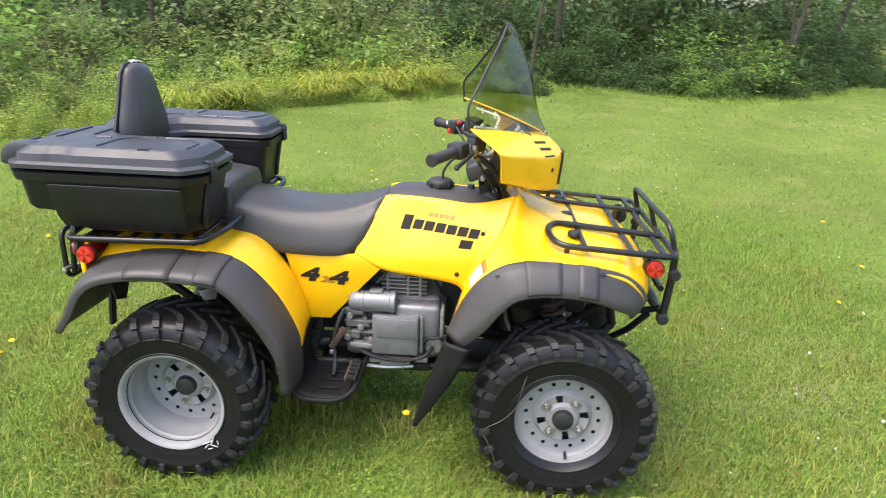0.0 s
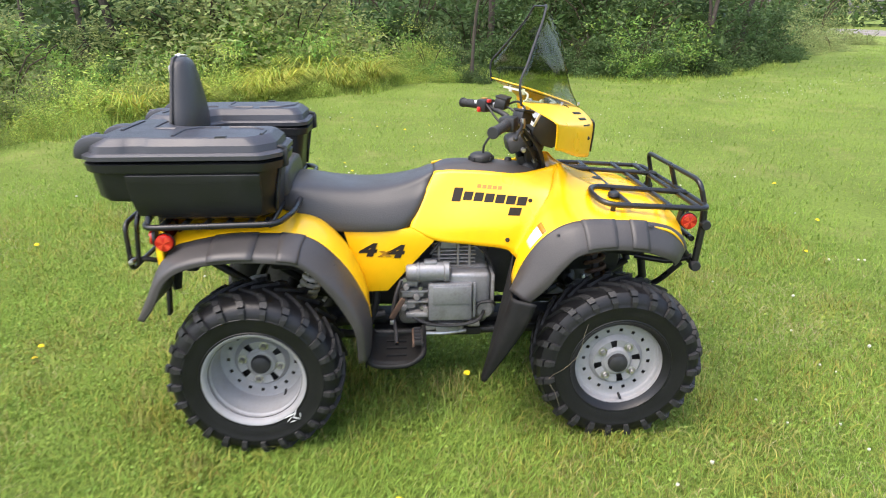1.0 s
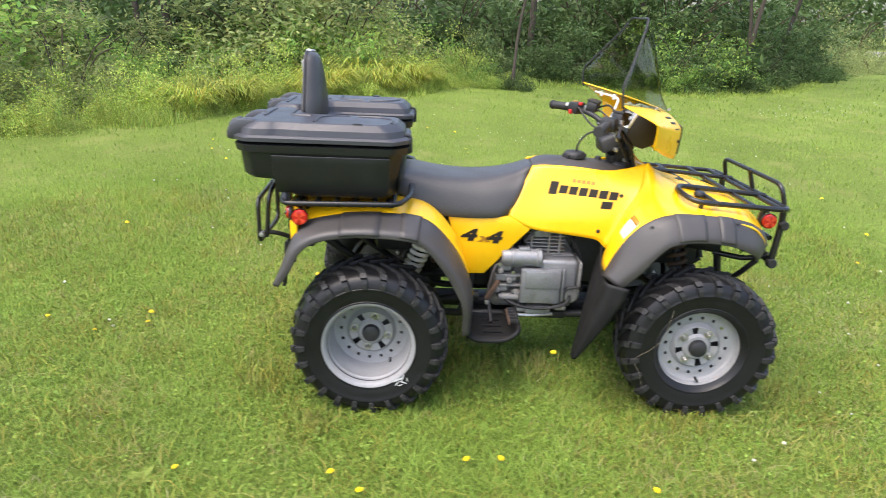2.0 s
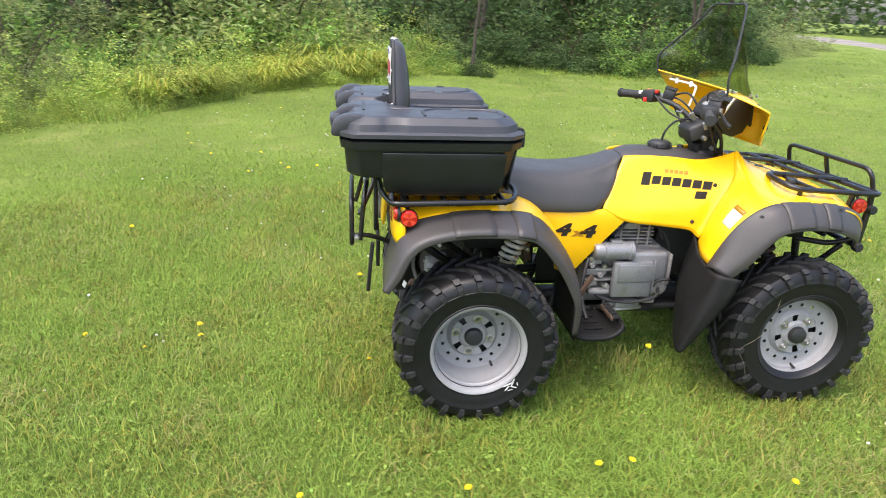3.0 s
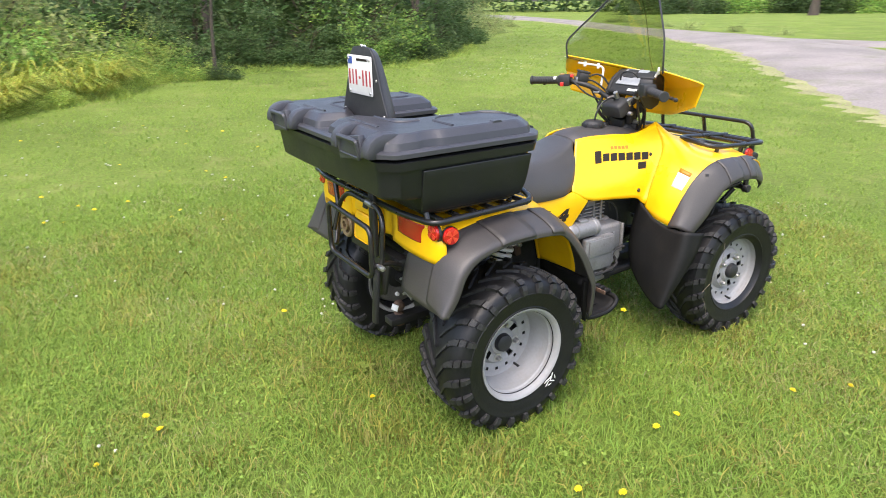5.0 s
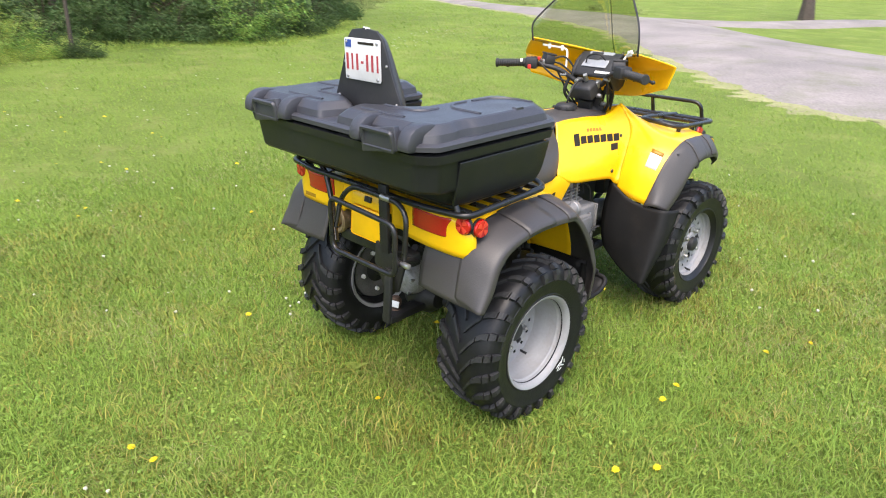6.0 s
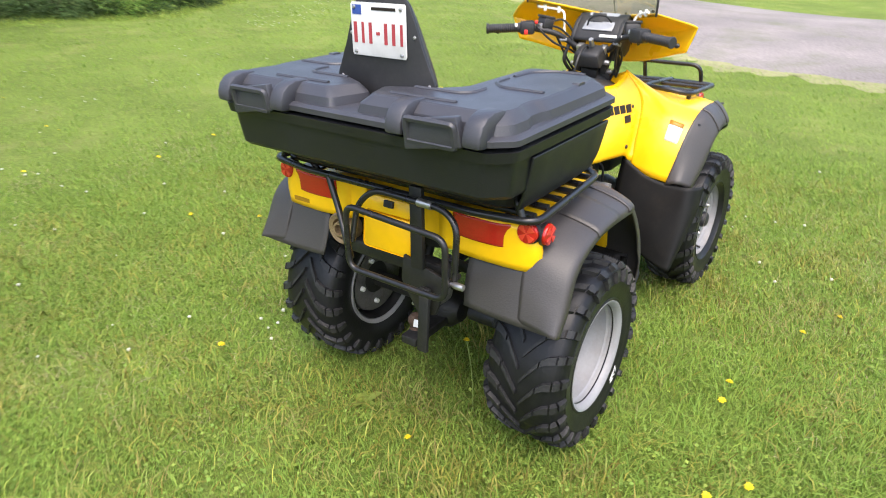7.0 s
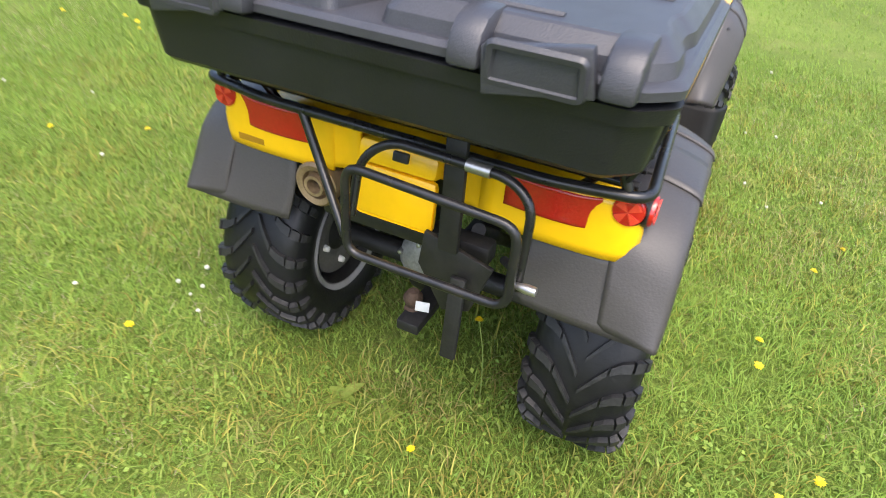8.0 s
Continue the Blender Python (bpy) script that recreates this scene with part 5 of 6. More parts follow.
# chassis, footwells
ch = part("chassis", block((1.30, 0.10, 0.05), (0.05, 0, 0.285), 0.012), CHASSIS, atv, "dirty black steel frame")
for s in (-1, 1):
    part("frame_rail", tube([(0.85, s * 0.10, 0.48), (0.62, s * 0.14, 0.285), (-0.40, s * 0.16, 0.280), (-0.60, s * 0.14, 0.42), (-0.88, s * 0.15, 0.62)], 0.016, rad=0.08), CHASSIS, ch)
    part("frame_rail", tube([(0.85, s * 0.10, 0.48), (0.80, s * 0.13, 0.70), (0.42, s * 0.11, 0.84), (0.10, s * 0.09, 0.80), (-0.35, s * 0.12, 0.70), (-0.88, s * 0.15, 0.72)], 0.016, rad=0.08), CHASSIS, ch)
    part("frame_rail", tube([(-0.30, s * 0.13, 0.70), (-0.22, s * 0.15, 0.45), (-0.28, s * 0.16, 0.28)], 0.015, rad=0.08), CHASSIS, ch)
    part("footboard", surf([[(-0.262, y, 0.47), (-0.256, y, 0.36), (-0.240, y, 0.308), (-0.17, y, 0.296), (-0.09, y, 0.300), (-0.055, y, 0.330)] for y in (s * 0.20, s * 0.32, s * 0.445)], 8, 18), FOOT, atv, "black plastic footwell tray", solid=0.006)
    part("footboard_rim", tube([(-0.268, s * 0.455, 0.47), (-0.262, s * 0.452, 0.32), (-0.225, s * 0.45, 0.295), (-0.11, s * 0.45, 0.295), (-0.055, s * 0.445, 0.335), (-0.05, s * 0.22, 0.335)], 0.010, rad=0.04), FOOT, atv)
    part("fender_liner", surf([[(-0.262, s * 0.19, z), (-0.258, s * 0.32, z), (-0.262, s * 0.465, z)] for z in (0.30, 0.40, 0.48)], 6, 8), FOOT, atv, solid=0.006)
    peg = part("foot_peg", block((0.008, 0.125, 0.016), (-0.060, s * 0.34, 0.352), 0.002), CHASSIS, atv, "toothed open steel foot peg, worn and rusty")
    part("peg_rail", block((0.008, 0.125, 0.016), (-0.092, s * 0.34, 0.352), 0.002), RUST, peg)
    for k in range(5):
        part("peg_tooth", block((0.036, 0.007, 0.018), (-0.076, s * (0.286 + 0.027 * k), 0.358), 0.001, taper=0.7), CHASSIS, peg)
    part("peg_stay", tube([(-0.075, s * 0.30, 0.35), (-0.08, s * 0.16, 0.285)], 0.012, seg=8), CHASSIS, atv)
    # suspension
    for x, top, bot in ((-0.50, (-0.40, 0.190, 0.70), (-0.53, 0.188, 0.40)), (0.60, (0.585, 0.17, 0.80), (0.64, 0.26, 0.36))):
        a, b = Vector((top[0], s * top[1], top[2])), Vector((bot[0], s * bot[1], bot[2]))
        sh = part("shock_absorber", tube([a, b], 0.016, seg=12), CHASSIS, atv, "shock absorber with a pale coil spring")
        d = (b - a)
        u = d.normalized().orthogonal()
        w = d.normalized().cross(u)
        coil = [a + d * (0.08 + 0.70 * k / 80) + (u * math.cos(k * 0.72) + w * math.sin(k * 0.72)) * 0.025 for k in range(81)]
        part("spring", tube(coil, 0.0090, smooth=161, seg=6), CREAM if x < 0 else RUST, sh)
    mount = part("shock_mount", block((0.030, 0.026, 0.075), (-0.400, s * 0.195, 0.560), 0.006, (0, -8, 0)), RUST, atv, "brown rusty steel bracket")
    part("bolt", lathe([(0.0005, -0.022), (0.009, -0.020), (0.011, 0)], 10, (-0.402, s * 0.205, 0.575)), STEEL, mount)
    part("axle_tube", tube([(-0.64, s * 0.08, 0.305), (-0.64, s * 0.36, 0.305)], 0.030, seg=14), CHASSIS, atv)
    part("swing_arm", tube([(-0.64, s * 0.20, 0.30), (-0.42, s * 0.16, 0.33), (-0.20, s * 0.14, 0.36)], 0.020, smooth=8), CHASSIS, atv)
    for dz, r in ((0.0, 0.013), (0.13, 0.011)):
        part("suspension_arm", tube([(0.50, s * 0.11, 0.33 + dz), (0.645, s * 0.335, 0.285 + dz), (0.76, s * 0.11, 0.33 + dz)], r, rad=0.05), CHASSIS, atv)
    part("drive_shaft", tube([(0.645, s * 0.08, 0.34), (0.645, s * 0.34, 0.305)], 0.016), CHASSIS, atv)
    part("shaft_boot", lathe([(0.016, 0.0), (0.034, 0.012), (0.026, 0.022), (0.040, 0.034), (0.032, 0.044), (0.046, 0.058), (0.046, 0.075)], 16, (0.645, s * 0.27, 0.315)), BLACK, atv)
    part("inner_guard", surf([[(0.45, s * 0.20, 0.76), (0.60, s * 0.19, 0.80), (0.80, s * 0.20, 0.74)], [(0.42, s * 0.19, 0.60), (0.60, s * 0.17, 0.62), (0.80, s * 0.18, 0.60)]], 6, 8), BLACK, atv, solid=0.005)
part("rear_differential", lathe([(0.0005, -0.09), (0.04, -0.085), (0.07, -0.05), (0.08, 0.0), (0.07, 0.05), (0.045, 0.085), (0.0005, 0.09)], 22, (-0.655, 0.03, 0.305)), CHASSIS, atv)
part("front_differential", lathe([(0.0005, -0.09), (0.05, -0.08), (0.075, 0), (0.05, 0.08), (0.0005, 0.09)], 18, (0.645, 0, 0.35)), CAST, atv)
part("airbox", block((0.50, 0.26, 0.20), (-0.40, 0, 0.64), 0.03), BLACK, atv)
part("battery_tray", block((0.24, 0.24, 0.14), (-0.75, 0, 0.70), 0.02), BLACK, atv)
part("front_bulkhead", block((0.34, 0.22, 0.30), (0.58, 0, 0.66), 0.03), BLACK, atv)
part("fuel_tank", block((0.34, 0.16, 0.20), (0.19, 0, 0.83), 0.04), BLACK, atv)
part("skid_plate", block((0.70, 0.26, 0.012), (0.10, 0, 0.262), 0.004), CHASSIS, atv)
# exhaust
mf = part("muffler", lathe([(0.0005, -0.40), (0.055, -0.40), (0.066, -0.42), (0.068, -0.50), (0.068, -0.84), (0.060, -0.87), (0.048, -0.90), (0.048, -0.925)], 28, (0, 0.205, 0.650), 'x'), CHASSIS, atv, "exhaust silencer with a heat-stained tail ring")
part("tail_ring", lathe([(0.049, -0.905), (0.052, -0.915), (0.052, -0.950), (0.046, -0.956), (0.034, -0.952), (0.032, -0.935), (0.026, -0.935), (0.024, -0.960), (0.017, -0.960), (0.016, -0.90)], 28, (0, 0.205, 0.650), 'x'), BRASS, mf)
part("tail_ring_bore", lathe([(0.0162, -0.93), (0.0005, -0.925)], 16, (0, 0.205, 0.650), 'x'), BLACK, mf)
part("exhaust_pipe", tube([(-0.42, 0.20, 0.645), (-0.25, 0.16, 0.52), (0.05, 0.15, 0.50), (0.16, 0.10, 0.62)], 0.019, smooth=16), RUST, atv)

# hitch and folding rear hoop
HX = -1.09
hoop = part("rear_hoop", tube([(HX, -0.293, 0.625), (HX, -0.293, 0.795), (HX, 0.038, 0.812), (HX, 0.038, 0.625)], 0.0090, rad=0.035, closed=True), TUBE, atv, "black tubular rear carrier hoop")
part("hoop_arm", tube([(-1.060, -0.298, 0.65), (-1.045, -0.298, 0.815), (-1.035, -0.250, 0.848), (-1.035, -0.02, 0.852), (-1.045, 0.035, 0.805), (-1.075, 0.036, 0.70)], 0.0088, rad=0.035), TUBE, hoop)
part("hoop_strut", tube([(-0.985, 0.205, 0.838), (-1.0, 0.155, 0.74), (-1.06, 0.06, 0.635)], 0.010, rad=0.03), TUBE, hoop)
part("hoop_strut", tube([(-0.95, -0.235, 0.62), (-1.03, -0.285, 0.665), (HX, -0.293, 0.665)], 0.009, rad=0.03), CHASSIS, hoop)
part("hoop_pin", lathe([(0.0005, -0.020), (0.009, -0.018), (0.010, 0.0), (0.006, 0.020)], 10, (-1.072, -0.318, 0.668)), STEEL, hoop)
# short bright sleeve added for the glint on the hoop arm
part("grab_sleeve", tube([(-1.036, -0.17, 0.850), (-1.036, -0.215, 0.849)], 0.0115, seg=10), STEEL, hoop)
part("hitch_post", block((0.016, 0.042, 0.24), (-0.998, -0.135, 0.755), 0.004, (0, 0, 0)), CHASSIS, atv)
part("hitch_plate", prism([(-0.10, 0.02), (0.05, 0.06), (0.06, -0.02), (0.0, -0.12), (-0.06, -0.10)], 0.012, (-0.99, -0.13, 0.60), (0, 0, 90), 0.003), CHASSIS, atv)
part("drop_bar", block((0.014, 0.034, 0.20), (-1.02, -0.168, 0.49), 0.004, (0, 5, 0)), CHASSIS, atv)
part("draw_bar", block((0.22, 0.06, 0.03), (-0.78, 0.0, 0.285), 0.005), CHASSIS, atv)
part("tow_ball", lathe([(0.0005, 0.355), (0.014, 0.352), (0.024, 0.338), (0.025, 0.328), (0.018, 0.312), (0.012, 0.306), (0.020, 0.302), (0.022, 0.296)], 20, (-0.83, 0.016, 0), 'z'), RUST, atv, "brown rusty steel tow ball, a little rusty")
part("tow_nut", lathe([(0.0005, 0.25), (0.024, 0.25), (0.026, 0.27), (0.0005, 0.272)], 6, (-0.83, 0.016, 0), 'z'), RUST, atv)
part("gear_cover", lathe([(0.0005, -0.780), (0.040, -0.778), (0.058, -0.765), (0.066, -0.740), (0.070, -0.690)], 20, (0, 0.035, 0.395), 'x'), CAST, atv, "pale cast gear housing")
for k in range(5):
    part("gear_bolt", lathe([(0.0005, -0.782), (0.006, -0.780), (0.007, -0.760)], 8, (0, 0.035 + 0.054 * math.cos(k * 1.257 + 0.3), 0.395 + 0.054 * math.sin(k * 1.257 + 0.3)), 'x'), STEEL, atv)
part("hitch_tag", block((0.004, 0.034, 0.024), (-0.872, -0.030, 0.352), 0.001, (0, 20, 15)), PLATE, atv, "white tag with plain bars")

# ---- cargo box on the rear rack ----
cargo = thing("cargo_box", "black moulded plastic U-shaped cargo box strapped on the rear rack", "cargo box", at=(0, 0.006, 0))


def u_ring(z, rear, front, hw, arm, notch):
    """U-shaped outline with cut corners at height z."""
    c = [(rear, -hw + 0.05), (rear + 0.045, -hw), (front - 0.055, -hw), (front, -hw + 0.060), (front, -arm - 0.03), (front - 0.03, -arm), (notch + 0.05, -arm), (notch, -arm + 0.05),
         (notch, arm - 0.05), (notch + 0.05, arm), (front - 0.03, arm), (front, arm + 0.03), (front, hw - 0.060), (front - 0.055, hw), (rear + 0.045, hw), (rear, hw - 0.05)]
    return [tuple(p) for p in rounded([(x, y, z) for x, y in c], 0.016, True)]


def loft(rings, cap_bottom=True, cap_top=True):
    bm, v = grid(np.array(rings), close_v=True)
    if cap_bottom:
        bm.faces.new(v[0])
    if cap_top:
        bm.faces.new(v[-1][::-1])
    return bm


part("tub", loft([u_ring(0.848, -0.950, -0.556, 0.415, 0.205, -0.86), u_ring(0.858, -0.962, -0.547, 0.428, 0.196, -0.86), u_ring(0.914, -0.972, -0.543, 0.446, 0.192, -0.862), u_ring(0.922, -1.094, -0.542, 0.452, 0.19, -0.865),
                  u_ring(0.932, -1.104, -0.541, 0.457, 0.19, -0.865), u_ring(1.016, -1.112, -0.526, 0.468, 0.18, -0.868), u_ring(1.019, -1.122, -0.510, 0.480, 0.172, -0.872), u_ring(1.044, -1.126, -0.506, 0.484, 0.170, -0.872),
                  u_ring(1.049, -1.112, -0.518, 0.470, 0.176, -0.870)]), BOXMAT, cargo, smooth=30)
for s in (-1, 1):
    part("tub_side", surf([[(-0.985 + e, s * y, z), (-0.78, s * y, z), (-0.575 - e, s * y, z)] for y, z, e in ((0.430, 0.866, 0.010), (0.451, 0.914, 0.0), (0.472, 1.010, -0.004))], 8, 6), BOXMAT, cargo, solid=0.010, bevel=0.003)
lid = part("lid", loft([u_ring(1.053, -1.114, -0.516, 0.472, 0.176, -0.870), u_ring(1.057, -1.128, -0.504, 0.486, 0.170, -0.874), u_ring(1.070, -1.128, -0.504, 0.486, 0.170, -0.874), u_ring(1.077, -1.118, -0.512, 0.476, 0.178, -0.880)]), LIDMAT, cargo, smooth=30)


def pad_ring(z, g, s):
    """Outline of one raised lid half, drawn in by g."""
    c = [(-1.104 + g, 0.045 + g), (-1.104 + g, 0.430 - g), (-1.070 + g, 0.466 - g), (-1.000, 0.466 - g), (-0.975, 0.456 - g), (-0.930, 0.456 - g), (-0.905, 0.466 - g), (-0.580 - g, 0.466 - g), (-0.522 - g, 0.402 - g), (-0.525 - g, 0.215 + g), (-0.545 - g, 0.19 + g), (-0.86 - g * 0.5, 0.19 + g), (-0.895 - g, 0.15 + g), (-0.985 - g * 0.3, 0.012 + g)]
    return [tuple(p) for p in rounded([(x, s * y, z) for x, y in c], 0.018, True)]


for s in (-1, 1):
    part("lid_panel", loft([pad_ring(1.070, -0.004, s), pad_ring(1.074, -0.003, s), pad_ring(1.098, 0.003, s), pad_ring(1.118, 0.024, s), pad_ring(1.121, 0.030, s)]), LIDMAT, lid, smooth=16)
    # raised borders and a printed mark on the top
    ribs = [[(-0.845, 0.415), (-0.845, 0.300), (-0.800, 0.252), (-0.735, 0.252)], [(-0.705, 0.252), (-0.620, 0.256), (-0.572, 0.310), (-0.572, 0.395)], [(-1.045, 0.105), (-1.045, 0.300)], [(-0.960, 0.115), (-0.960, 0.250), (-0.935, 0.272), (-0.880, 0.272)]]
    for r in ribs:
        part("lid_rib", tube([(x, s * y, 1.1205) for x, y in r], 0.006, rad=0.02, seg=6), LIDMAT, lid)
    part("lid_step", prism([(-0.022, -0.004), (0.022, -0.004), (0.014, 0.006), (-0.014, 0.006)], 0.020, (-0.690, s * 0.432, 1.119)), LIDMAT, lid)
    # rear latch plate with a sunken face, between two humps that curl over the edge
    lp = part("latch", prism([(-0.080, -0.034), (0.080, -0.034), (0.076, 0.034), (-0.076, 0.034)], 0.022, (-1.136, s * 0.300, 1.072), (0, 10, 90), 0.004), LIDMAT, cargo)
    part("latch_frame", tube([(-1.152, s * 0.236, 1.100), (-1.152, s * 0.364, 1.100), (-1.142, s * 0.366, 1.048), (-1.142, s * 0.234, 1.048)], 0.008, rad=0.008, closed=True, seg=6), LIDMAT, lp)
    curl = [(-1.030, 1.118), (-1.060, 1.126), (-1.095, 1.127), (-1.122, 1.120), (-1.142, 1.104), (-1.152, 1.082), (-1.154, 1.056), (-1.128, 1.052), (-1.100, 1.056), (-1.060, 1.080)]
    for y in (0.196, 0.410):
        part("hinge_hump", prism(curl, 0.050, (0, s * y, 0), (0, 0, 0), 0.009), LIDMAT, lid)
    ribbon = np.array([[(x, s * y, z) for y in (0.365, 0.395)] for x, z in ((-0.530, 1.085), (-0.503, 1.078), (-0.500, 1.050), (-0.505, 1.020), (-0.522, 1.010), (-0.536, 0.930), (-0.545, 0.865))])
    part("strap", grid(ribbon)[0], BLACK, cargo, "black rubber lid strap", solid=0.007)
    part("strap_buckle", block((0.014, 0.036, 0.056), (-0.502, s * 0.380, 1.045), 0.004), BLACK, cargo)

# ---- backrest ----
rest = thing("backrest", "black padded backrest standing in the cargo box notch", "backrest")
prof = [(1.060, 0.164, 0.060), (1.130, 0.152, 0.066), (1.20, 0.124, 0.062), (1.27, 0.096, 0.052), (1.315, 0.072, 0.040), (1.332, 0.046, 0.026), (1.338, 0.020, 0.012)]
ringz = []
for z, hw, th in prof:
    th *= 0.76
    q = [(-0.930, -hw), (-0.922, -hw * 1.0), (-0.922 + th * 0.55, -hw * 0.92), (-0.922 + th, -hw * 0.55), (-0.922 + th * 1.08, 0), (-0.922 + th, hw * 0.55), (-0.922 + th * 0.55, hw * 0.92), (-0.922, hw), (-0.930, hw), (-0.932, 0)]
    ringz.append([(x + (1.337 - z) * 0.02, y + 0.015, z) for x, y in q])
R = np.array(ringz)
R = np.array([catmull(R[:, j], 24) for j in range(R.shape[1])]).transpose(1, 0, 2)
bmr, vr = grid(R, close_v=True)
bmr.faces.new(vr[-1])
bmr.faces.new(vr[0])
part("cushion", bmr, VINYL, rest, smooth=50)
shape = [(-0.178, 1.075), (0.170, 1.075), (0.164, 1.125), (0.146, 1.165), (0.124, 1.215), (0.106, 1.265), (0.088, 1.312), (0.062, 1.338), (0, 1.345), (-0.062, 1.338), (-0.090, 1.312), (-0.110, 1.265), (-0.128, 1.215), (-0.150, 1.165), (-0.170, 1.125)]
part("back_board", prism([(-y, z) for y, z in shape], 0.010, (-0.933, 0.015, 0), (0, 0, -90), 0.002), BLACK, rest, "flat black back board")
for y, z in ((-0.152, 1.12), (-0.108, 1.235), (0.146, 1.12), (0.104, 1.235)):
    part("rivet", lathe([(0.0005, -0.007), (0.004, -0.006), (0.005, -0.003)], 10, (-0.935, y + 0.015, z), 'x'), STEEL, rest)
pl = part("registration_plate", prism([(-0.088, -0.066), (0.088, -0.066), (0.092, -0.060), (0.092, 0.060), (0.088, 0.066), (-0.088, 0.066), (-0.092, 0.060), (-0.092, -0.060)], 0.003, (-0.9415, 0.022, 1.246), (0, 0, -90), 0.001), PLATE, rest, "white registration plate with plain dark red bars")
for k, w in enumerate((0.011, 0.008, 0.010, 0.012, 0.010, 0.010, 0.008)):
    yy = 0.022 + 0.0775 - 0.0258 * k
    h = 0.052 if k != 3 else 0.008
    part("plate_bar", prism([(-w / 2, -h / 2), (w / 2, -h / 2), (w / 2, h / 2), (-w / 2, h / 2)], 0.0015, (-0.9435, yy, 1.238), (0, 0, -90)), PLATERED, pl)
part("plate_bar", prism([(-0.015, -0.012), (0.015, -0.012), (0.015, 0.012), (-0.015, 0.012)], 0.0015, (-0.9435, 0.092, 1.294), (0, 0, -90)), PLATEBLUE, pl)
part("plate_bar", prism([(-0.040, -0.004), (0.040, -0.004), (0.040, 0.004), (-0.040, 0.004)], 0.0015, (-0.9435, 0.002, 1.298), (0, 0, -90)), DECAL, pl)
for y in (-0.055, 0.100):
    for z in (1.300, 1.190):
        part("plate_bolt", lathe([(0.0005, -0.006), (0.004, -0.005), (0.006, 0)], 8, (-0.9425, y, z), 'x'), STEEL, pl)

for x, y, z, rx, rz in ((-0.926, 0.020, 1.3445, 12, 20), (-0.915, 0.034, 1.3405, -25, 60), (-0.930, 0.004, 1.3425, 20, -30)):
    part("torn_tape", block((0.016, 0.012, 0.004), (x, y, z), 0.001, (rx, 15, rz)), PLATE, rest, "scrap of torn white tape")


# ---- wild edge: tall grass, shrubs, trees ----
def leaf_cloud(pts, size, seed, aspect=0.45, flat=0.5):
    """Leaves at pts as one mesh: each a folded kite of two triangles."""
    rng = np.random.default_rng(seed)
    n = len(pts)
    d = rng.normal(size=(n, 3))
    d[:, 2] = d[:, 2] * flat - 0.15
    d /= np.linalg.norm(d, axis=1)[:, None]
    up = rng.normal(size=(n, 3)) * 0.5 + np.array([0, 0, 1.0])
    s = np.cross(d, up)
    s /= np.linalg.norm(s, axis=1)[:, None] + 1e-9
    nrm = np.cross(s, d)
    L = size * rng.uniform(0.6, 1.3, n)[:, None]
    V = np.zeros((n, 4, 3))
    V[:, 0] = pts
    V[:, 1] = pts + d * L * 0.5 + s * L * aspect * 0.5 + nrm * L * 0.10
    V[:, 2] = pts + d * L
    V[:, 3] = pts + d * L * 0.5 - s * L * aspect * 0.5 + nrm * L * 0.10
    me = bpy.data.meshes.new("leaves")
    me.vertices.add(n * 4)
    me.vertices.foreach_set("co", V.reshape(-1).astype(np.float32))
    k = np.arange(n) * 4
    loops = np.stack([k, k + 1, k + 2, k, k + 2, k + 3], 1).reshape(-1)
    me.loops.add(n * 6)
    me.loops.foreach_set("vertex_index", loops.astype(np.int32))
    me.polygons.add(n * 2)
    me.polygons.foreach_set("loop_start", (np.arange(n * 2) * 3).astype(np.int32))
    me.update(calc_edges=True)
    return me


def clump_points(n, radii, seed, clumps=34, base=0.0):
    """Points gathered in clumps over a lumpy, gappy dome."""
    rng = np.random.default_rng(seed)
    c = rng.normal(size=(clumps, 3))
    c /= np.linalg.norm(c, axis=1)[:, None]
    c[:, 2] = np.abs(c[:, 2]) * rng.uniform(0.1, 1.0, clumps)
    c *= rng.uniform(0.5, 1.0, clumps)[:, None] * np.array(radii)
    i = rng.integers(0, clumps, n)
    p = c[i] + rng.normal(size=(n, 3)) * np.array([0.13, 0.13, 0.085]) * np.mean(radii)
    p[:, 2] = np.maximum(p[:, 2] + base, 0.02)
    return p


LEAF_DARK = material("shrub_leaves_dark", (0.088, 0.140, 0.046), 0.5, vary=0.25, scale=1.5, fine=9, island=0.32, hue=0.02, spec=0.18, sub=0.40, each=0.28)
LEAF_MID = material("shrub_leaves_mid", (0.215, 0.335, 0.075), 0.5, vary=0.25, scale=1.5, fine=9, island=0.30, hue=0.03, spec=0.15, sub=0.45, each=0.28)
LEAF_PALE = material("shrub_leaves_grey_green", (0.285, 0.335, 0.125), 0.6, vary=0.25, scale=1.5, fine=9, island=0.30, hue=0.03, spec=0.15, sub=0.45, each=0.28)
HERB = material("weed_leaves", (0.38, 0.47, 0.105), 0.55, vary=0.25, scale=1.5, fine=9, island=0.35, hue=0.03, spec=0.25, sub=0.45, each=0.28)
REED = material("tall_grass_leaves", (0.40, 0.44, 0.078), 0.55, vary=0.2, scale=1.0, fine=8, island=0.32, hue=0.045, spec=0.3, sub=0.4, each=0.32)
BARK = material("grey_bark", (0.075, 0.062, 0.050), 0.9, vary=0.35, scale=6, fine=40, bump=0.7, spec=0.2)
TWIG = material("brown_twigs", (0.07, 0.05, 0.035), 0.9, vary=0.3, scale=9, fine=60, spec=0.2)


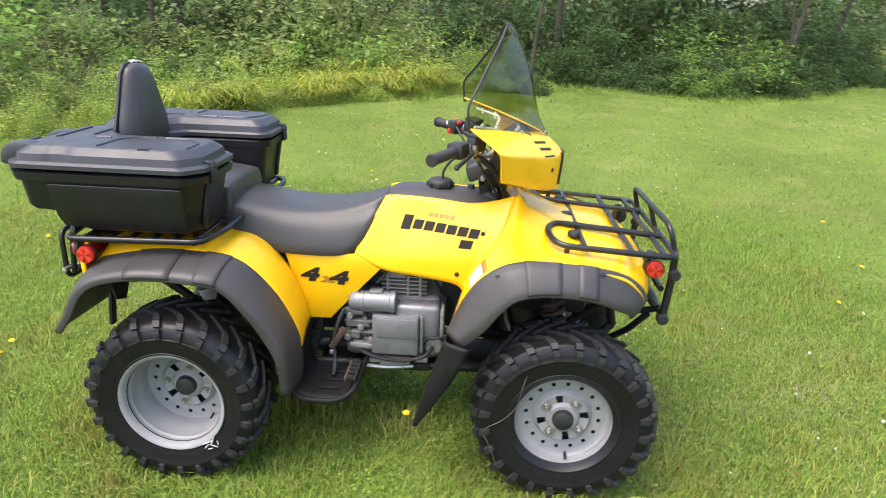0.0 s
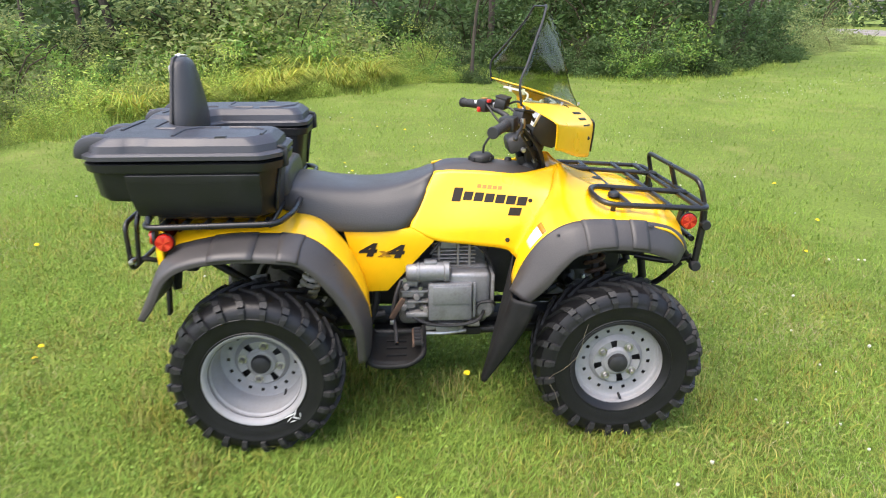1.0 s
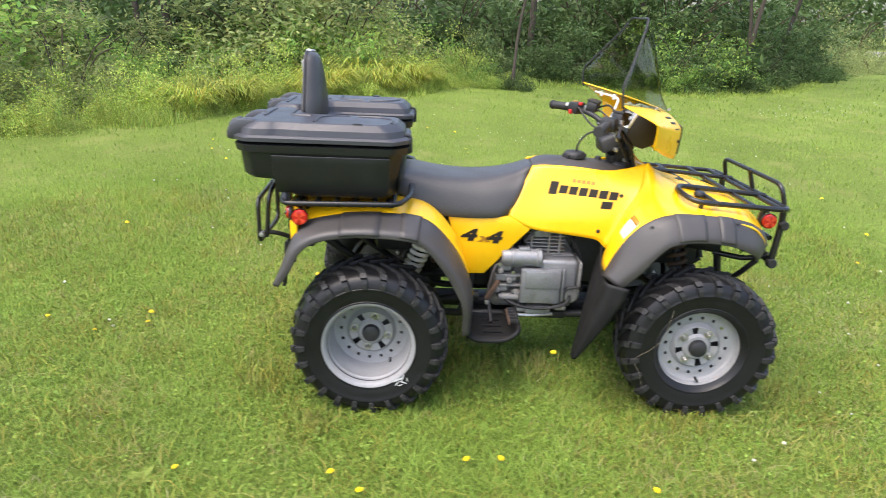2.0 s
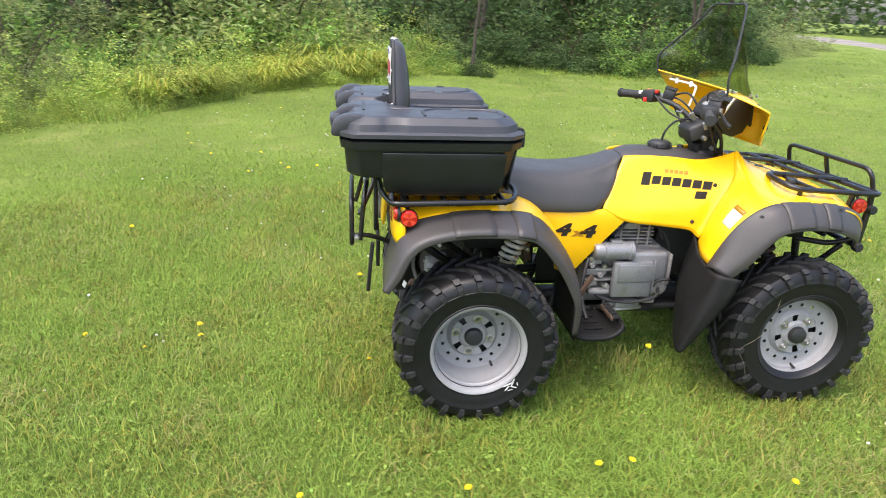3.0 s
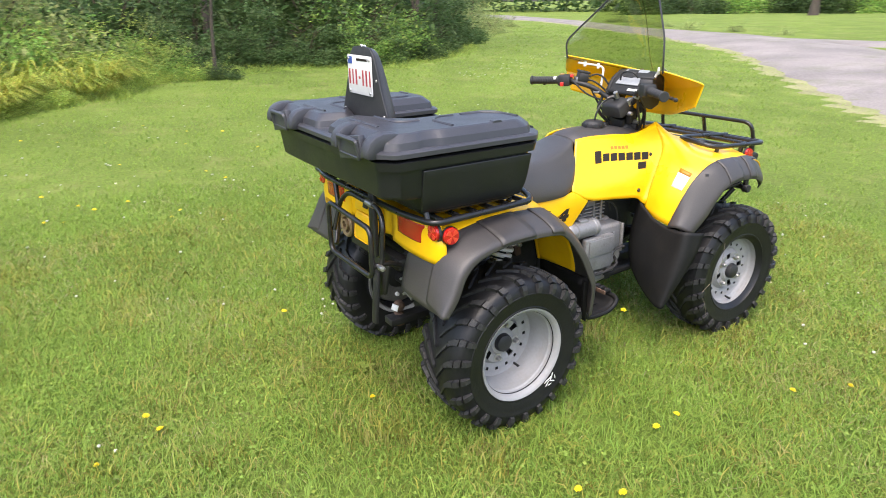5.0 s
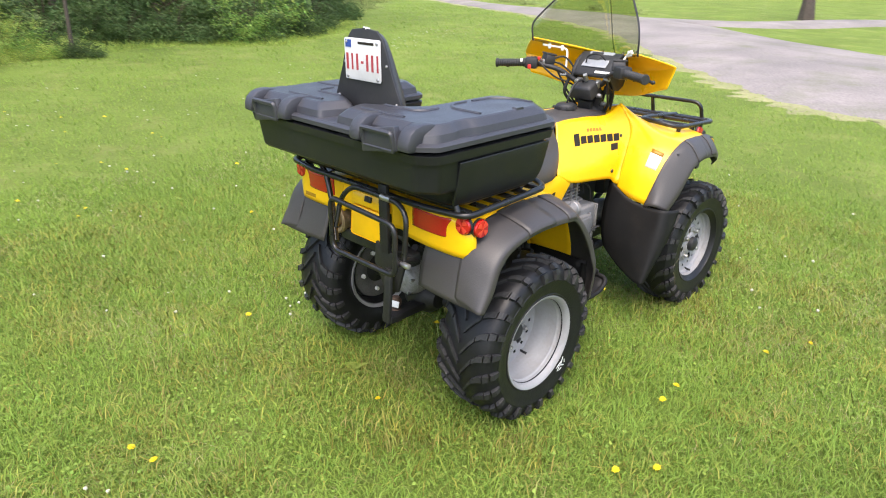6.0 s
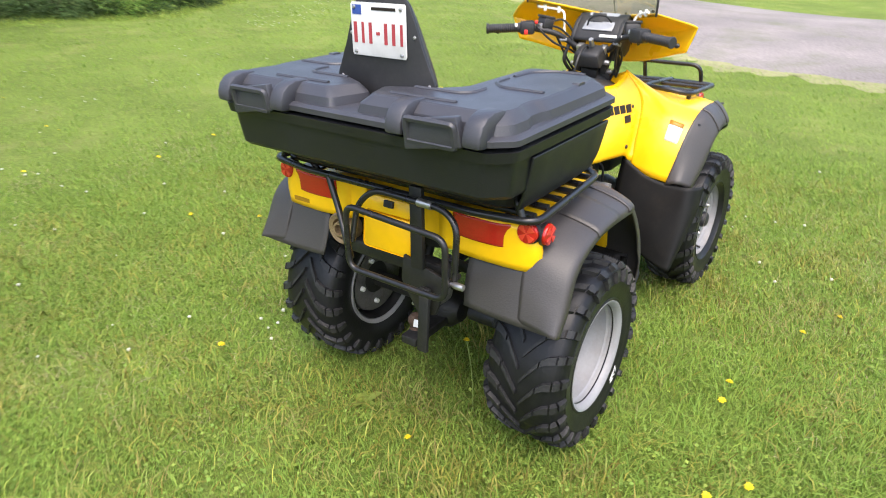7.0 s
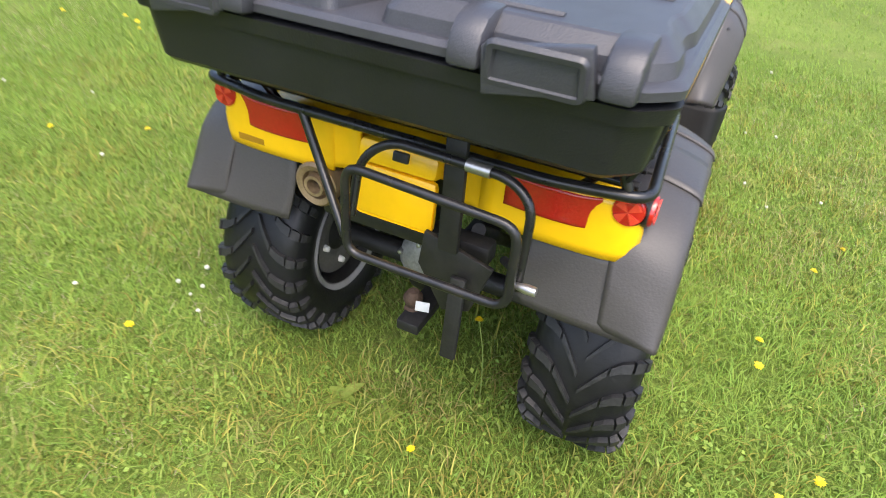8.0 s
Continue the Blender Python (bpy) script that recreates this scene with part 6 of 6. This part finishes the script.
def shrub_kind(seed, mat, leaf, n=5000, radii=(0.95, 0.95, 1.25), wood=None):
    """One shrub with stems and leaves, hidden away as the pattern for copies."""
    ob = new("shrub")
    rng = random.Random(seed)
    bm = bmesh.new()
    for k in range(5):
        a = rng.uniform(0, 6.28)
        e = Vector((math.cos(a) * radii[0] * 0.6, math.sin(a) * radii[1] * 0.6, radii[2] * rng.uniform(0.5, 0.8)))
        tube([(0.05 * math.cos(a), 0.05 * math.sin(a), -0.05), e * 0.5 + Vector((0, 0, 0.12)), e * 0.85], 0.007, seg=5, smooth=6, bm=bm)
    part("stem", bm, wood or TWIG, ob)
    me = leaf_cloud(clump_points(n, radii, seed), leaf, seed)
    me.materials.append(mat)
    lv = new("leaves", me)
    lv.parent = ob
    return ob


def reed_kind(seed):
    rng = np.random.default_rng(seed)
    n = 170
    r, a = np.abs(rng.normal(0, 0.14, n)), rng.uniform(0, 6.28, n)
    h = rng.uniform(0.30, 1.0, n)
    x, y = r * np.cos(a), r * np.sin(a)
    V = []
    F = []
    for i in range(n):
        aa = a[i] + rng.normal(0, 0.5)
        L = h[i]
        ca, sa = math.cos(aa), math.sin(aa)
        w = rng.uniform(0.008, 0.014)
        k = len(V)
        for s, out, z, ww in ((0, 0, 0, 1), (1, 0.12, 0.34, 1), (2, 0.34, 0.58, 0.9), (3, 0.62, 0.62, 0.6), (4, 0.90, 0.46, 0.1)):
            px, py, pz = x[i] + ca * out * L, y[i] + sa * out * L, z * L
            V += [(px - sa * w * ww, py + ca * w * ww, pz), (px + sa * w * ww, py - ca * w * ww, pz)]
        for s in range(4):
            F.append((k + 2 * s, k + 2 * s + 1, k + 2 * s + 3, k + 2 * s + 2))
    me = bpy.data.meshes.new("tall_grass_clump")
    me.from_pydata(V, [], F)
    me.materials.append(REED)
    return new("tall_grass_clump", me)


kinds = {"dark": [shrub_kind(11 + i, LEAF_DARK, 0.079, n=3600) for i in range(3)],
         "mid": [shrub_kind(31 + i, LEAF_MID, 0.068, n=4000) for i in range(3)],
         "pale": [shrub_kind(51 + i, LEAF_PALE, 0.056, n=4300) for i in range(2)],
         "tall": [shrub_kind(61 + i, (LEAF_MID, LEAF_PALE)[i], 0.066, n=5200) for i in range(2)],
         "herb": [shrub_kind(81 + i, (HERB, LEAF_PALE, HERB)[i], (0.060, 0.042, 0.066)[i], n=1500, radii=(0.75, 0.75, 1.35), wood=LEAF_MID) for i in range(3)]}
WORDS = {"dark": "dense dark green leafy shrub at the wood's edge", "mid": "fresh green leafy shrub among tall weeds",
         "pale": "grey-green weedy bush with small pale leaves", "tall": "tall pale green bush with fine leaves",
         "herb": "small bright green weed among the tall grass"}
reeds = [reed_kind(70 + i) for i in range(3)]
rng = random.Random(5)
used = set()


def plant(kind, x, y, s, sz=1.0):
    src = rng.choice(kinds[kind])
    m = pose(x, y, rise1(x, y) - 0.03, rng.uniform(-5, 5), rng.uniform(-5, 5), rng.uniform(0, 360)) @ Matrix.Diagonal((s, s, s * sz, 1))
    if src in used:
        ob = copy_thing(src, m)
        ob.matrix_basis = m
    else:
        ob = src
        used.add(src)
        ob.matrix_basis = m
    return tagged(ob, WORDS[kind], "shrub", "shrubs along the wood's edge")


# slender trunks behind the growth: place, height, girth, lean
TRUNKS = ((-5.05, 10.0, 6.5, 0.085, -0.20), (1.22, 10.45, 6.0, 0.034, 0.09), (-5.85, 10.5, 6.0, 0.075, -0.12), (-7.0, 10.5, 6.5, 0.05, 0.0), (-2.9, 11.5, 7.0, 0.045, 0.0), (4.6, 14.0, 7.0, 0.08, 0.05),
          (6.9, 12.9, 6.0, 0.06, 0.10), (7.1, 13.2, 6.0, 0.05, -0.06), (8.5, 14.6, 6.0, 0.07, 0.22), (-8.2, 4.2, 6.5, 0.09, 0.0), (2.0, 13.8, 8.0, 0.09, 0.0))


def hides_trunk(x, y, gap):
    """True where a bush would stand in the clear line from the lawn to a trunk."""
    for tx, ty in ((-5.05, 10.0), (-5.85, 10.5), (-7.0, 10.5)):
        if y < ty:
            f = (y + 2.5) / (ty + 2.5)
            if abs(x - tx * f) < gap:
                return True
    return False


line = catmull([(x, y, 0) for x, y in WOODS], 52)
for i, p in enumerate(line):
    x, y = p[0], p[1]
    q = line[min(i + 1, 51)] - line[max(i - 1, 0)]
    nx, ny = -q[1] / np.hypot(q[0], q[1]), q[0] / np.hypot(q[0], q[1])
    side = "pale" if x < -4.2 or x > 10.8 else ("mid" if x < 0.6 else "dark")
    if x > 14 and i % 2:
        continue
    for row_, (off, size) in enumerate(((0.80, 0.72), (1.8, 1.15), (3.1, 1.9))):
        wild = -4.9 < x < 0.2
        if row_ == 0 and wild:
            size *= 0.55
            off += 0.75
            if i % 2:
                continue
        k = side if rng.random() < 0.72 else rng.choice(["mid", "dark", "pale"] if x < 0.6 else ["dark", "mid", "dark"])
        if row_ == 2 and x > 0.6 and i % 2:
            continue
        if x < 0.0 and row_ == 2:
            k = "tall" if rng.random() < 0.8 else "mid"
        elif x < -3.0 and k == "dark":
            k = "pale"
        px, py = x + nx * off + rng.uniform(-0.3, 0.3), y + ny * off + rng.uniform(-0.3, 0.3)
        if row_ and hides_trunk(px, py, 0.45 * size):
            size *= 0.5
        plant(k, px, py, size * rng.uniform(0.8, 1.2), rng.uniform(0.85, 1.25))
    if i % 2 == 0:
        deep = 5.0 if x > -2 else 8.5
        plant("dark", x + nx * deep, y + ny * deep, rng.uniform(2.3, 2.9), rng.uniform(1.0, 1.3))

for i in range(80):
    x = rng.uniform(-6.8, 0.9)
    back = rng.uniform(-0.15, 1.6) if x < -3.0 else rng.uniform(0.7, 1.9)
    y = float(np.interp(x, wx_, wy_)) + back
    plant("herb", x, y, rng.uniform(0.26, 0.46) + 0.22 * max(0, back), rng.uniform(0.9, 1.5))

for i in range(35):
    x = rng.uniform(-3.4, 1.6)
    plant("herb", x, float(np.interp(x, wx_, wy_)) + rng.uniform(-0.12, 0.75), rng.uniform(0.20, 0.42), rng.uniform(0.7, 1.3))
for i in range(64):
    x = rng.uniform(-4.6, 0.6)
    plant("herb", x, float(np.interp(x, wx_, wy_)) + rng.uniform(-0.16, 0.30), rng.uniform(0.12, 0.26), rng.uniform(0.8, 1.5))
plant("dark", 1.30, 10.15, 0.42, 0.9)
plant("mid", 0.75, 10.25, 0.36, 0.9)

reed_used = set()
for i in range(28):
    x = rng.uniform(-2.6, -0.5) if i % 7 else rng.uniform(-3.6, -2.6)
    y = float(np.interp(x, wx_, wy_)) + (back := rng.uniform(0.12, 1.35))
    src = rng.choice(reeds)
    s = rng.uniform(0.30, 0.62) + 0.30 * back
    m = pose(x, y, rise1(x, y) - 0.02, 0, 0, rng.uniform(0, 360)) @ Matrix.Diagonal((s * 1.15, s * 1.15, s, 1))
    ob = src if src not in reed_used else src.copy()
    if src in reed_used:
        scene.collection.objects.link(ob)
    reed_used.add(src)
    ob.matrix_basis = m
    tagged(ob, "arching yellow-green tall grass clump along the lawn edge", "tall grass", "tall grass along the wood's edge")


UNCUT = material("uncut_grass_blades", (0.30, 0.39, 0.080), 0.55, vary=0.25, scale=1.2, fine=8, island=0.35, hue=0.03, spec=0.25, sub=0.4)
# uncut grass along the foot of the wild growth
gf = np.random.default_rng(63)
fx = gf.uniform(-6.5, 9.0, 11000)
fb = np.abs(gf.normal(0, 0.40, 11000))
fy = np.interp(fx, wx_, wy_) + fb - 0.25 + 0.14 * np.sin(fx * 2.3) + 0.10 * np.sin(fx * 5.7 + 1)
tall = np.where(fx < 0.8, 1.0, 0.5) * gf.uniform(0.5, 1.0, 11000) * np.clip(0.03 + fb * 0.50, 0, 0.36)
blades("uncut_grass", fx, fy, tall, gf.uniform(0.006, 0.012, 11000), gf.uniform(0.3, 1.1, 11000), UNCUT, "uncut green grass along the wood's edge", "grass", seed=64)


def tree(x, y, h, r, seed, crown=True, lean=0.0):
    rng_ = random.Random(seed)
    ob = thing("tree", "slender grey-barked tree with an uneven green crown", "tree", "trees behind the shrubs", (x, y, rise1(x, y) - 0.05))
    bm = bmesh.new()
    pts = [Vector((lean * h * k / 5 + rng_.uniform(-0.05, 0.05) * k, rng_.uniform(-0.05, 0.05) * k, h * k / 5)) for k in range(6)]
    path = catmull(pts, 14)
    rings = []
    for i, q in enumerate(path):
        rr = r * (1 - 0.75 * i / 13) * (1.35 if i == 0 else 1)
        rings.append([(q[0] + rr * math.cos(t), q[1] + rr * math.sin(t), q[2]) for t in np.linspace(0, 6.283, 9)[:-1]])
    grid(np.array(rings), close_v=True, bm=bm)
    part("trunk", bm, BARK, ob)
    tips = []
    for k in range(9):
        z = h * rng_.uniform(0.42, 0.95)
        a = rng_.uniform(0, 6.28)
        ln = h * rng_.uniform(0.15, 0.30)
        c = path[min(13, int(z / h * 13))]
        e = (c[0] + ln * math.cos(a), c[1] + ln * math.sin(a), z + ln * 0.5)
        tips.append(e)
        part("limb", tube([tuple(c), ((c[0] + e[0]) / 2, (c[1] + e[1]) / 2, (c[2] + e[2]) / 2 + 0.1), e], r * 0.28, seg=6, smooth=6), BARK, ob)
    if crown:
        g = np.random.default_rng(seed)
        tip = np.array(tips)
        pt = tip[g.integers(0, len(tip), 2000)] + g.normal(size=(2000, 3)) * h * np.array([0.085, 0.085, 0.07])
        me = leaf_cloud(pt, 0.13, seed)
        me.materials.append(LEAF_MID if seed % 2 else LEAF_DARK)
        cr = new("crown", me)
        cr.parent = ob
    return ob


for i, (x, y, h, r, lean) in enumerate((TRUNKS + ((23.9, 6.5, 9.5, 0.22, 0.0), (43, 22.6, 10.0, 0.28, 0.0), (55, 18.0, 10.0, 0.3, 0.0), (47, 33, 9.0, 0.25, 0.0), (60, 12, 10.0, 0.3, 0.0)))):
    tree(x, y, h, r, 200 + i, lean=lean)

# growth beyond the drive
for i in range(14):
    t = i / 13
    x, y = 30 + 26 * t + rng.uniform(-2, 2), 30 - 34 * t + rng.uniform(-2, 2)
    plant(rng.choice(["mid", "dark", "dark"]), x + 14, y + 6, rng.uniform(3.0, 4.6), rng.uniform(0.8, 1.2))
for x, y, s in ((20.9, 11.4, 0.45), (20.8, 13.2, 0.55), (21.2, 15.6, 0.7), (22.6, 18.0, 0.6), (24.0, 20.4, 0.75), (26.2, 24.0, 0.85)):
    plant("pale", x, y, s, 0.7)

# far woods all round the open lawn, one mass too distant to tell apart
g = np.random.default_rng(77)
n_far = 60000
ang, rad_ = np.radians(g.uniform(-40, 160, n_far)), g.uniform(70, 95, n_far)
top = 7 + 3 * np.sin(ang * 9) + 2 * np.sin(ang * 23 + 1)
pts = np.stack([rad_ * np.cos(ang), rad_ * np.sin(ang), g.uniform(0, 1, n_far) ** 0.8 * top], 1)
me = leaf_cloud(pts, 1.0, 78)
me.materials.append(LEAF_DARK)
tagged(new("far_woods", me), "far dark green woods beyond the drive", "woods", kind="stuff")


# ---- small plants in the lawn ----
PETAL = material("yellow_petals", (0.88, 0.70, 0.02), 0.6, vary=0.1, scale=80, fine=300, island=0.2, sub=0.3)
CLOVER = material("white_clover_head", (0.48, 0.48, 0.38), 0.7, vary=0.15, scale=90, island=0.25, sub=0.2)
STEM = material("green_stem", (0.16, 0.22, 0.05), 0.6, vary=0.2, scale=60)
WEED = material("broad_weed_leaf", (0.25, 0.35, 0.07), 0.6, vary=0.2, scale=30, fine=120, island=0.3, hue=0.02, sub=0.45, spec=0.2)


def petal_head(r, n, seed):
    g = random.Random(seed)
    bm = bmesh.new()
    for ring, (rr, z, up) in enumerate(((1.0, 0.0, 0.10), (0.72, 0.003, 0.35), (0.42, 0.005, 0.7))):
        for k in range(n):
            a = 2 * math.pi * (k + ring * 0.4) / n + g.uniform(-0.1, 0.1)
            c, s_ = math.cos(a), math.sin(a)
            L, w = r * rr * g.uniform(0.85, 1.1), r * 0.17
            q = [bm.verts.new((0, 0, z)), bm.verts.new((c * L * 0.6 - s_ * w, s_ * L * 0.6 + c * w, z + up * L * 0.3)), bm.verts.new((c * L, s_ * L, z + up * L * 0.45)), bm.verts.new((c * L * 0.6 + s_ * w, s_ * L * 0.6 - c * w, z + up * L * 0.3))]
            bm.faces.new(q)
    return bm


def flower(h, r, seed):
    ob = thing("dandelion", "bright yellow dandelion flower on a thin stem in the grass", "flower", "yellow flowers in the lawn")
    lean = 0.15 * h
    part("stem", tube([(0, 0, -0.01), (lean * 0.3, 0, h * 0.6), (lean, 0, h)], 0.0016, smooth=6, seg=5), STEM, ob)
    hd = part("flower_head", petal_head(r, 14, seed), PETAL, ob, smooth=0)
    hd.matrix_basis = pose(lean, 0, h, 12, 8, 0)
    return ob


flowers = [flower(0.045, 0.016, 1), flower(0.035, 0.013, 2), flower(0.19, 0.015, 3), flower(0.27, 0.014, 4)]
SPOTS = [(-0.266, -0.85, 0), (-0.155, -0.851, 0), (-0.725, -0.93, 0), (0.09, -0.315, 2), (-0.767, -0.175, 3), (-1.06, 0.80, 0), (0.345, -1.0, 0), (-0.62, -1.02, 0), (0.58, -1.10, 1),
         (-1.80, 0.25, 0), (-1.76, 0.14, 0), (-2.28, 0.20, 1), (-1.98, 0.06, 1), (-1.02, -0.10, 1), (-1.25, -0.91, 1), (-1.41, 3.14, 1), (-0.69, 3.70, 1), (-0.60, 3.44, 1), (0.0, 4.37, 1), (-1.97, 2.95, 1), (-1.65, 3.05, 1), (4.3, 5.04, 1),
         (0.67, 3.19, 1), (-0.35, 2.0, 1), (-0.15, 1.65, 1), (3.06, 2.75, 0), (2.44, 1.25, 1), (2.88, 1.85, 1), (-1.2, 2.6, 1), (-2.5, 1.6, 1), (-1.95, 3.6, 1), (1.9, 4.6, 1), (0.2, 5.6, 1)]
rng = random.Random(9)
SPOTS += [(rng.uniform(-2.8, 1.2), rng.uniform(2.4, 6.4), 1) for _ in range(22)]
seen = set()
for x, y, k in SPOTS:
    m = pose(x, y, rise1(x, y), 0, 0, rng.uniform(0, 360)) @ Matrix.Scale(1.0 if y < 1.0 else rng.uniform(1.1, 1.5), 4)
    if k in seen:
        copy_thing(flowers[k], m)
    else:
        flowers[k].matrix_basis = m
        seen.add(k)


def clover_head():
    bm = bmesh.new()
    g = random.Random(4)
    bmesh.ops.create_icosphere(bm, subdivisions=2, radius=0.008)
    for v in bm.verts:
        v.co = v.co * g.uniform(0.8, 1.2)
        v.co.z *= 0.85
    return bm


ch0 = thing("clover_flower", "small round white clover flower in the grass", "flower", "white clover in the lawn")
part("stem", tube([(0, 0, -0.01), (0.003, 0, 0.038)], 0.0013, seg=5), STEM, ch0)
hd = part("flower_head", clover_head(), CLOVER, ch0, smooth=0)
hd.matrix_basis = pose(0.003, 0, 0.042)
spots = [(-1.91, 0.115), (-2.26, -0.25), (0.758, -0.81), (-1.0, 1.08), (-0.80, 0.76), (-0.85, 0.77), (-0.83, 0.83), (-0.90, 0.70), (-0.74, 0.80), (1.53, -0.51), (0.93, -1.02), (-1.97, 0.17), (-2.4, 0.6), (-1.5, 1.3), (-1.7, 1.7), (-1.3, 1.9), (-2.0, 2.3), (-0.9, 2.4)]
g = random.Random(12)
for k in range(120):
    spots.append((g.uniform(-2.8, 3.5), g.uniform(1.0, 7.4)))
for k in range(24):
    spots.append((g.uniform(0.9, 3.0), g.uniform(-1.2, 1.6)))
for k in range(90):
    t = g.uniform(0, 1)
    spots.append((4.9 + 4.2 * t + g.gauss(0, 0.4), 7.6 + 2.4 * t + g.gauss(0, 0.28)))
for k, (x, y) in enumerate(spots):
    m = pose(x, y, rise1(x, y), g.uniform(-12, 12), g.uniform(-12, 12), g.uniform(0, 360)) @ Matrix.Scale(g.uniform(0.6, 1.05), 4)
    if k == 0:
        ch0.matrix_basis = m
    else:
        copy_thing(ch0, m).matrix_basis = m


# low clover and weed leaves between the blades
rngp = np.random.default_rng(21)
cx, cy = rngp.uniform(-3.0, 2.4, 150), rngp.uniform(-1.7, 3.0, 150)
ii = rngp.integers(0, 150, 24000)
pts = np.stack([cx[ii] + rngp.normal(0, 0.14, 24000), cy[ii] + rngp.normal(0, 0.14, 24000), rngp.uniform(0.010, 0.036, 24000)], 1)
pts = np.vstack([pts, np.stack([rngp.uniform(-3.2, 2.6, 7000), rngp.uniform(-1.9, 3.2, 7000), rngp.uniform(0.006, 0.026, 7000)], 1)])
me = leaf_cloud(pts, 0.014, 5, aspect=0.85, flat=0.25)
me.materials.append(WEED)
tagged(new("clover_leaves", me), "low clover leaves spread through the grass", "clover", kind="stuff")


def weed(leaves, length, seed):
    """A rosette of broad, folded leaves."""
    ob = thing("weed", "broad-leaved green weed growing in the lawn", "weed", "weeds in the lawn")
    q = random.Random(seed)
    for k in range(leaves):
        a = 2 * math.pi * k / leaves + q.uniform(-0.3, 0.3)
        L, w, up = length * q.uniform(0.7, 1.1), length * q.uniform(0.16, 0.26), q.uniform(0.3, 1.0)
        rows_ = []
        for i, (f, ww) in enumerate(((0, 0.12), (0.2, 0.7), (0.5, 1.0), (0.8, 0.6), (1.0, 0.03))):
            o, z = L * f, L * up * (f - 0.45 * f * f) + 0.004
            c = np.array([math.cos(a) * o, math.sin(a) * o, z])
            sd = np.array([-math.sin(a), math.cos(a), 0]) * w * ww
            rows_.append([c - sd + (0, 0, w * 0.25 * ww), c, c + sd + (0, 0, w * 0.25 * ww)])
        part("leaf", grid(np.array(rows_))[0], WEED, ob)
    return ob


w1, w2 = weed(8, 0.060, 3), weed(10, 0.045, 8)
w1.matrix_basis = pose(-0.95, 0.15, 0)
w2.matrix_basis = pose(0.73, -0.45, 0)
for x, y, s in ((-1.35, -0.95, 1.2), (1.0, -0.75, 0.9), (-0.3, -1.25, 0.9), (0.9, -1.0, 1.0), (-0.95, 0.02, 0.9)):
    m = pose(x, y, 0, 0, 0, 70 * x + 200 * y) @ Matrix.Scale(s, 4)
    copy_thing(w2, m).matrix_basis = m
# longer tufts left by the mower
for x, y, n, h in ((-1.05, -0.35, 160, 0.09), (-1.15, -0.25, 120, 0.10), (-2.0, 0.10, 120, 0.07), (-1.62, -0.10, 110, 0.07), (0.10, -0.15, 160, 0.09), (-0.35, -0.05, 200, 0.10), (-0.85, -0.62, 150, 0.08), (0.45, -0.70, 120, 0.07), (-0.25, 0.25, 200, 0.10), (0.60, -0.58, 110, 0.07)):
    gx, gy = rngp.normal(x, 0.06, n), rngp.normal(y, 0.06, n)
    blades("grass_tuft", gx, gy, rngp.uniform(0.5, 1.0, n) * h, rngp.uniform(0.003, 0.006, n), rngp.uniform(0.1, 0.8, n), GRASS, "longer uncut grass tuft", "grass", seed=int(n + 100 * abs(x)))
